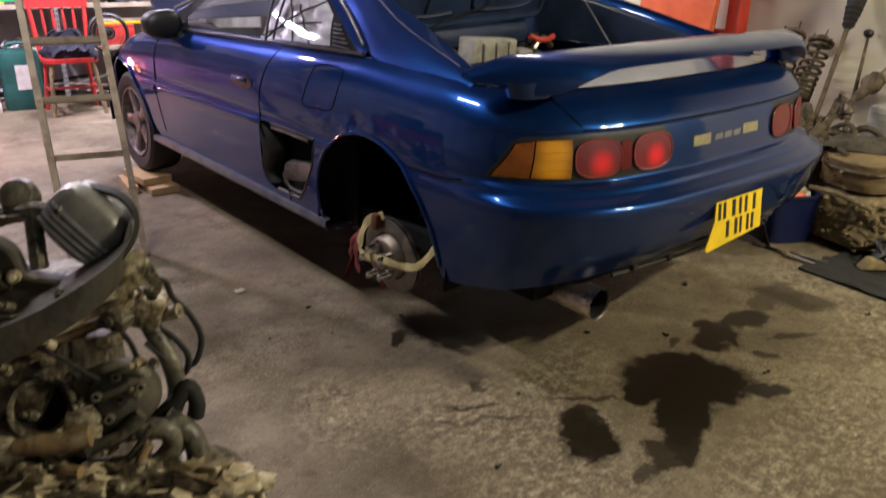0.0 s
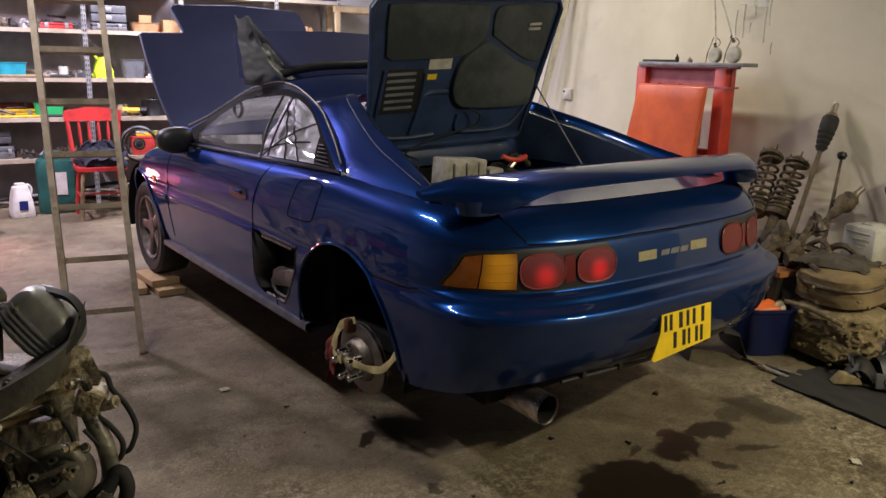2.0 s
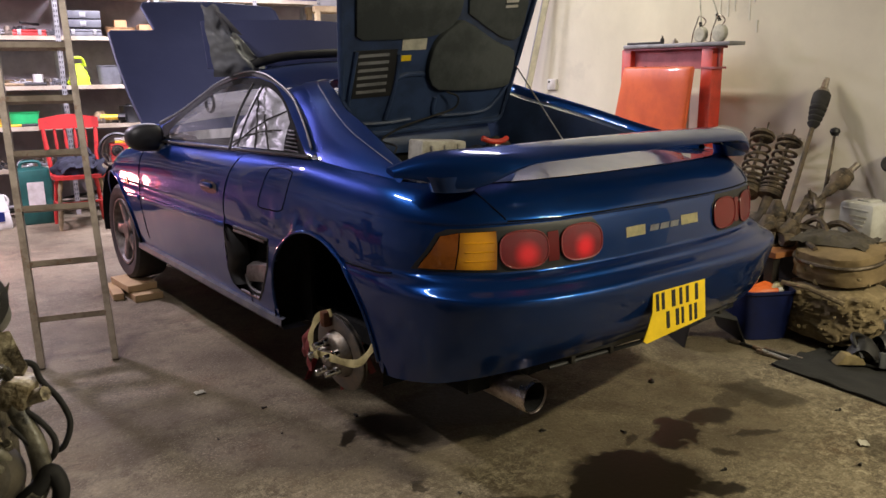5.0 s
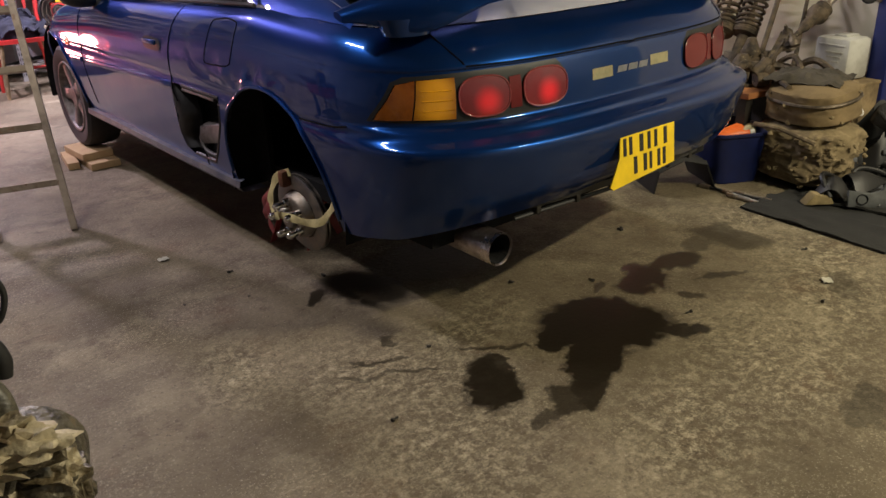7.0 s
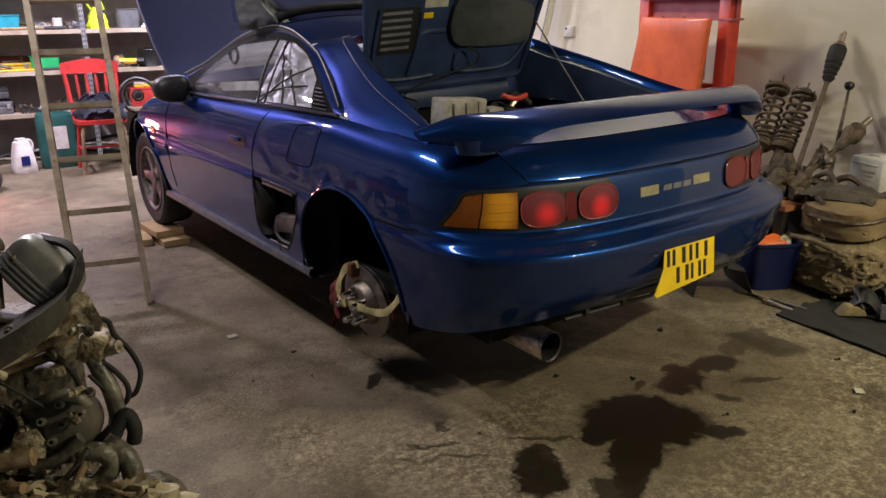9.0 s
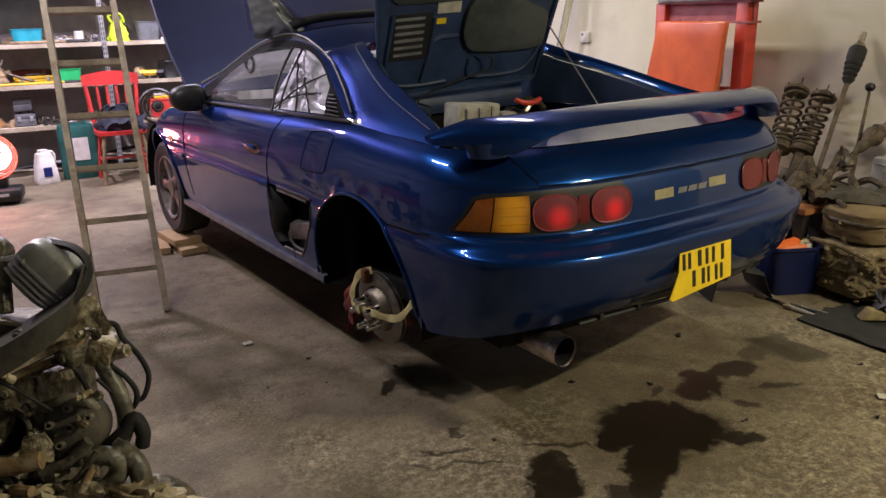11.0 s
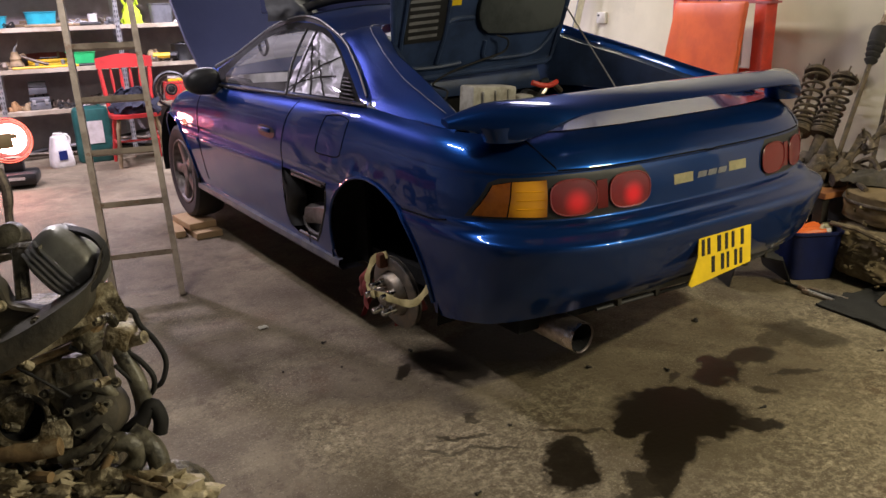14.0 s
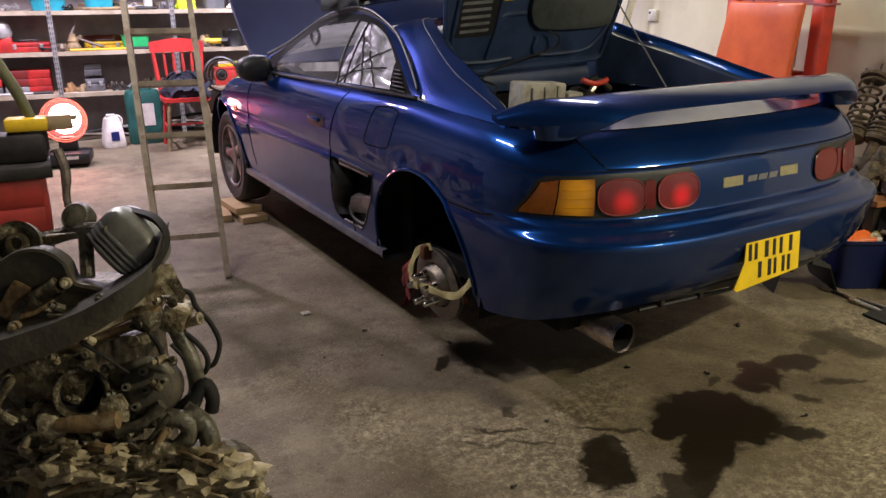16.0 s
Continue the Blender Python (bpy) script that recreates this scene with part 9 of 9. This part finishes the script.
# lower castings: many small lumps of one caked mass
rnd = random.Random(31)
for k in range(64):
    x = rnd.uniform(-0.40, 0.20)
    z = rnd.uniform(0.02, 0.56) if x < 0.05 else rnd.uniform(0.02, 0.46)
    y = -0.10 - 0.10 * max(0, (0.55 - z)) + rnd.uniform(-0.03, 0.05)
    s = rnd.uniform(0.022, 0.06)
    mm = Matrix.Translation((x, y, z)) @ pose(0, 0, 0, rnd.uniform(-40, 40), rnd.uniform(-40, 40), rnd.uniform(0, 180))
    b = bmesh.new()
    kind = k % 4
    if kind == 0:
        box(b, 0, 0, 0, s * 2, s * 1.2, s, mm, s * 0.18)
        box(b, s * 0.5, 0, s * 0.6, s * 0.7, s * 0.8, s * 0.6, mm, s * 0.12)
    elif kind == 1:
        lathe(b, [(0, -s), (s * 0.6, -s), (s * 0.65, -s * 0.4), (s * 0.45, -s * 0.3), (s * 0.45, s * 0.5), (s * 0.75, s * 0.6), (s * 0.7, s), (0.35 * s, s), (0.3 * s, s * 0.4), (0, s * 0.4)], 14, mm)
    elif kind == 2:
        tube(b, smooth_path([mm @ Vector(p) for p in ((-2 * s, 0, 0), (-s, s * 0.6, s * 0.5), (s, -s * 0.4, 0), (2 * s, 0, -s * 0.6))], 4), s * 0.28, 8)
    else:
        box(b, 0, 0, 0, s * 1.6, s * 0.35, s * 1.4, mm, s * 0.1)
        lathe(b, [(0, 0), (s * 0.4, 0), (s * 0.4, s * 0.5), (s * 0.25, s * 0.55), (0, s * 0.4)], 12, mm)
    ep("casting_piece" if kind != 2 else "oil_pipe", b, (BLOCKM, CASTM, PALEM, CASTM, RUSTM, BLOCKM)[k % 6])
for k in range(26):
    x, z = rnd.uniform(0.06, 0.235), rnd.uniform(0.05, 0.50)
    if z > 0.52 - 0.55 * (x - 0.06):
        z *= 0.75
    s = rnd.uniform(0.02, 0.042)
    b = bmesh.new()
    mm = Matrix.Translation((x, -0.085 + rnd.uniform(-0.04, 0.03), z)) @ pose(0, 0, 0, rnd.uniform(0, 90), rnd.uniform(0, 90), rnd.uniform(0, 90))
    if k % 2:
        box(b, 0, 0, 0, s * 1.6, s, s * 0.8, mm, s * 0.2)
        lathe(b, [(0, 0), (s * 0.35, 0), (s * 0.35, s * 0.8), (0, s * 0.8)], 10, mm)
    else:
        lathe(b, [(0, -s * 0.6), (s * 0.8, -s * 0.6), (s * 0.9, 0), (s * 0.6, s * 0.2), (s * 0.6, s * 0.7), (0.3 * s, s * 0.7), (0, s * 0.2)], 14, mm)
    ep("casting_piece", b, (PALEM, BLOCKM, CASTM)[k % 3])

# caked clods and loose wires over the castings
for k in range(22):
    x = rnd.uniform(-0.05, 0.225)
    z = rnd.uniform(0.06, 0.50 - 0.9 * max(0, x - 0.10))
    r = rnd.uniform(0.018, 0.040)
    b = bmesh.new()
    bmesh.ops.create_icosphere(b, subdivisions=3, radius=1.0)
    for v in b.verts:
        g = 1 + 0.55 * noise.fractal(v.co * 1.6 + Vector((k * 3.1, 0, 0)), 0.9, 2.0, 4)
        v.co = Vector((x, -0.12 + rnd.uniform(-0.002, 0.002), z)) + Vector((v.co.x * r * 1.3, v.co.y * r, v.co.z * r)) * g
    ep("caked_grime", b, (PALEM, BLOCKM, CASTM)[k % 3])
for k in range(26):
    x, z = rnd.uniform(-0.22, 0.10), rnd.uniform(0.44, 0.80)
    y = -0.07 - 0.12 * (0.8 - z)
    if -0.10 < x and 0.50 < z < 0.74:
        x -= 0.18
    if abs(x + 0.09) < 0.13 and abs(z - 0.64) < 0.12:
        continue
    pts = [Vector((x, y, z))]
    for j in range(4):
        pts.append(pts[-1] + Vector((rnd.uniform(-0.05, 0.06), rnd.uniform(-0.02, 0.015), rnd.uniform(-0.05, 0.03))))
    ep("wire", tube(bmesh.new(), smooth_path(pts, 5), rnd.choice((0.003, 0.004, 0.006, 0.009)), 7), (RUBBER, HOSEM, CASTM, BLOCKM)[k % 4])
for k in range(40):
    x, z = rnd.uniform(-0.30, 0.10), rnd.uniform(0.45, 0.83)
    b = bmesh.new()
    lathe(b, [(0, 0.010), (0.005, 0.010), (0.0055, 0.0), (0.009, 0.0), (0.009, -0.02), (0, -0.02)], 8, Matrix.Translation((x, -0.075 - 0.12 * (0.8 - z), z)) @ pose(0, 0, 0, 60 + rnd.uniform(-30, 30), 0, rnd.uniform(-40, 40)))
    ep("bolt", b, (PALEM, BLOCKM, CASTM)[k % 3])
for k in range(18):
    x, z = rnd.uniform(-0.30, 0.08), rnd.uniform(0.50, 0.80)
    if -0.07 < x and z < 0.72:
        x -= 0.16
    s = rnd.uniform(0.02, 0.045)
    mm = Matrix.Translation((x, -0.03 - 0.12 * (0.8 - z), z)) @ pose(0, 0, 0, rnd.uniform(-30, 30), rnd.uniform(-40, 40), rnd.uniform(-40, 40))
    b = box(bmesh.new(), 0, 0, 0, s * 1.8, s, s * 0.9, mm, s * 0.15)
    lathe(b, [(0, -s), (s * 0.45, -s), (s * 0.5, -s * 0.5), (s * 0.35, 0), (s * 0.35, s * 0.7), (0, s * 0.7)], 12, mm @ pose(0, 0, 0, 80, 0, 0))
    ep("casting_piece", b, (BLOCKM, CASTM, CASTM)[k % 3])
# the near right corner: webbed bell housing, caked with grime
b = bmesh.new()
bell = Matrix.Translation((0.115, -0.02, 0.335)) @ pose(0, 0, 0, 96, 0, 14)
lathe(b, [(0.05, 0.075), (0.075, 0.070), (0.085, 0.05), (0.10, 0.04), (0.105, 0.0), (0.105, -0.08), (0, -0.08)], 24, bell)
ep("bell_housing", b, CASTM)
for k in range(9):
    a_ = 2 * math.pi * k / 9
    b = boxed(0, 0, 0, 0.012, 0.045, 0.05, 0.003, bell @ pose(0, 0, 0, 0, 0, 40 * k) @ Matrix.Translation((0.10, 0, 0.035)))
    ep("web", b, BLOCKM)
    b = bmesh.new()
    lathe(b, [(0, 0.014), (0.006, 0.014), (0.007, 0.004), (0.012, 0.003), (0.012, -0.02), (0, -0.02)], 8, bell @ pose(0, 0, 0, 0, 0, 40 * k + 20) @ Matrix.Translation((0.105, 0, 0.035)))
    ep("bolt", b, CASTM)
for k in range(30):
    x, z = rnd.uniform(0.07, 0.225), rnd.uniform(0.24, 0.47)
    r = rnd.uniform(0.016, 0.038)
    b = bmesh.new()
    bmesh.ops.create_icosphere(b, subdivisions=3, radius=1.0)
    for v in b.verts:
        g = 1 + 0.8 * noise.fractal(v.co * 2.2 + Vector((k * 5.3, 0, 0)), 0.8, 2.0, 5)
        v.co = Vector((x, -0.118, z)) + Vector((v.co.x * r * 1.3, v.co.y * r, v.co.z * r)) * g
    ep("caked_grime", b, (PALEM, BLOCKM, PALEM, CASTM)[k % 4])
for k in range(5):
    pts = [(0.00 + 0.035 * k, -0.15, 0.40 + 0.02 * (k % 2)), (0.03 + 0.035 * k, -0.165, 0.46), (0.06 + 0.03 * k, -0.15, 0.485 - 0.01 * k), (0.085 + 0.03 * k, -0.14, 0.44), (0.08 + 0.03 * k, -0.14, 0.38)]
    ep("hose", tube(bmesh.new(), smooth_path(pts, 5), 0.007 + 0.002 * (k % 3), 8), (PALEM, HOSEM, CASTM)[k % 3])
CRUST = material("pale_dry_crust", (0.58, 0.50, 0.34), 0.7, second=(0.28, 0.22, 0.13), scale=16, bump=0.7, bump_scale=50)
# pale flaking crust along the lower front of the castings
for k in range(30):
    f = k / 29
    x, z = -0.16 + 0.365 * f, 0.560 - 0.055 * f + rnd.uniform(-0.06, 0.01)
    r = rnd.uniform(0.014, 0.030)
    b = bmesh.new()
    bmesh.ops.create_icosphere(b, subdivisions=3, radius=1.0)
    for v in b.verts:
        g = 1 + 0.9 * noise.fractal(v.co * 1.9 + Vector((0, k * 4.1, 0)), 0.8, 2.0, 5)
        v.co = Vector((x, -0.150 + 0.02 * math.sin(k), z)) + Vector((v.co.x * r * 1.7, v.co.y * r, v.co.z * r * 0.8)) * g
    ep("caked_grime", b, (CRUST, BLOCKM, CRUST)[k % 3])
for k in range(9):
    x, z = rnd.uniform(-0.16, 0.20), rnd.uniform(0.47, 0.55)
    b = box(bmesh.new(), 0, 0, 0, rnd.uniform(0.04, 0.09), rnd.uniform(0.02, 0.04), 0.006, Matrix.Translation((x, -0.17, z)) @ pose(0, 0, 0, rnd.uniform(-60, 10), rnd.uniform(-35, 35), rnd.uniform(-40, 40)), 0.002)
    ep("crust_flake", b, (CRUST, RUSTM, PALEM)[k % 3])
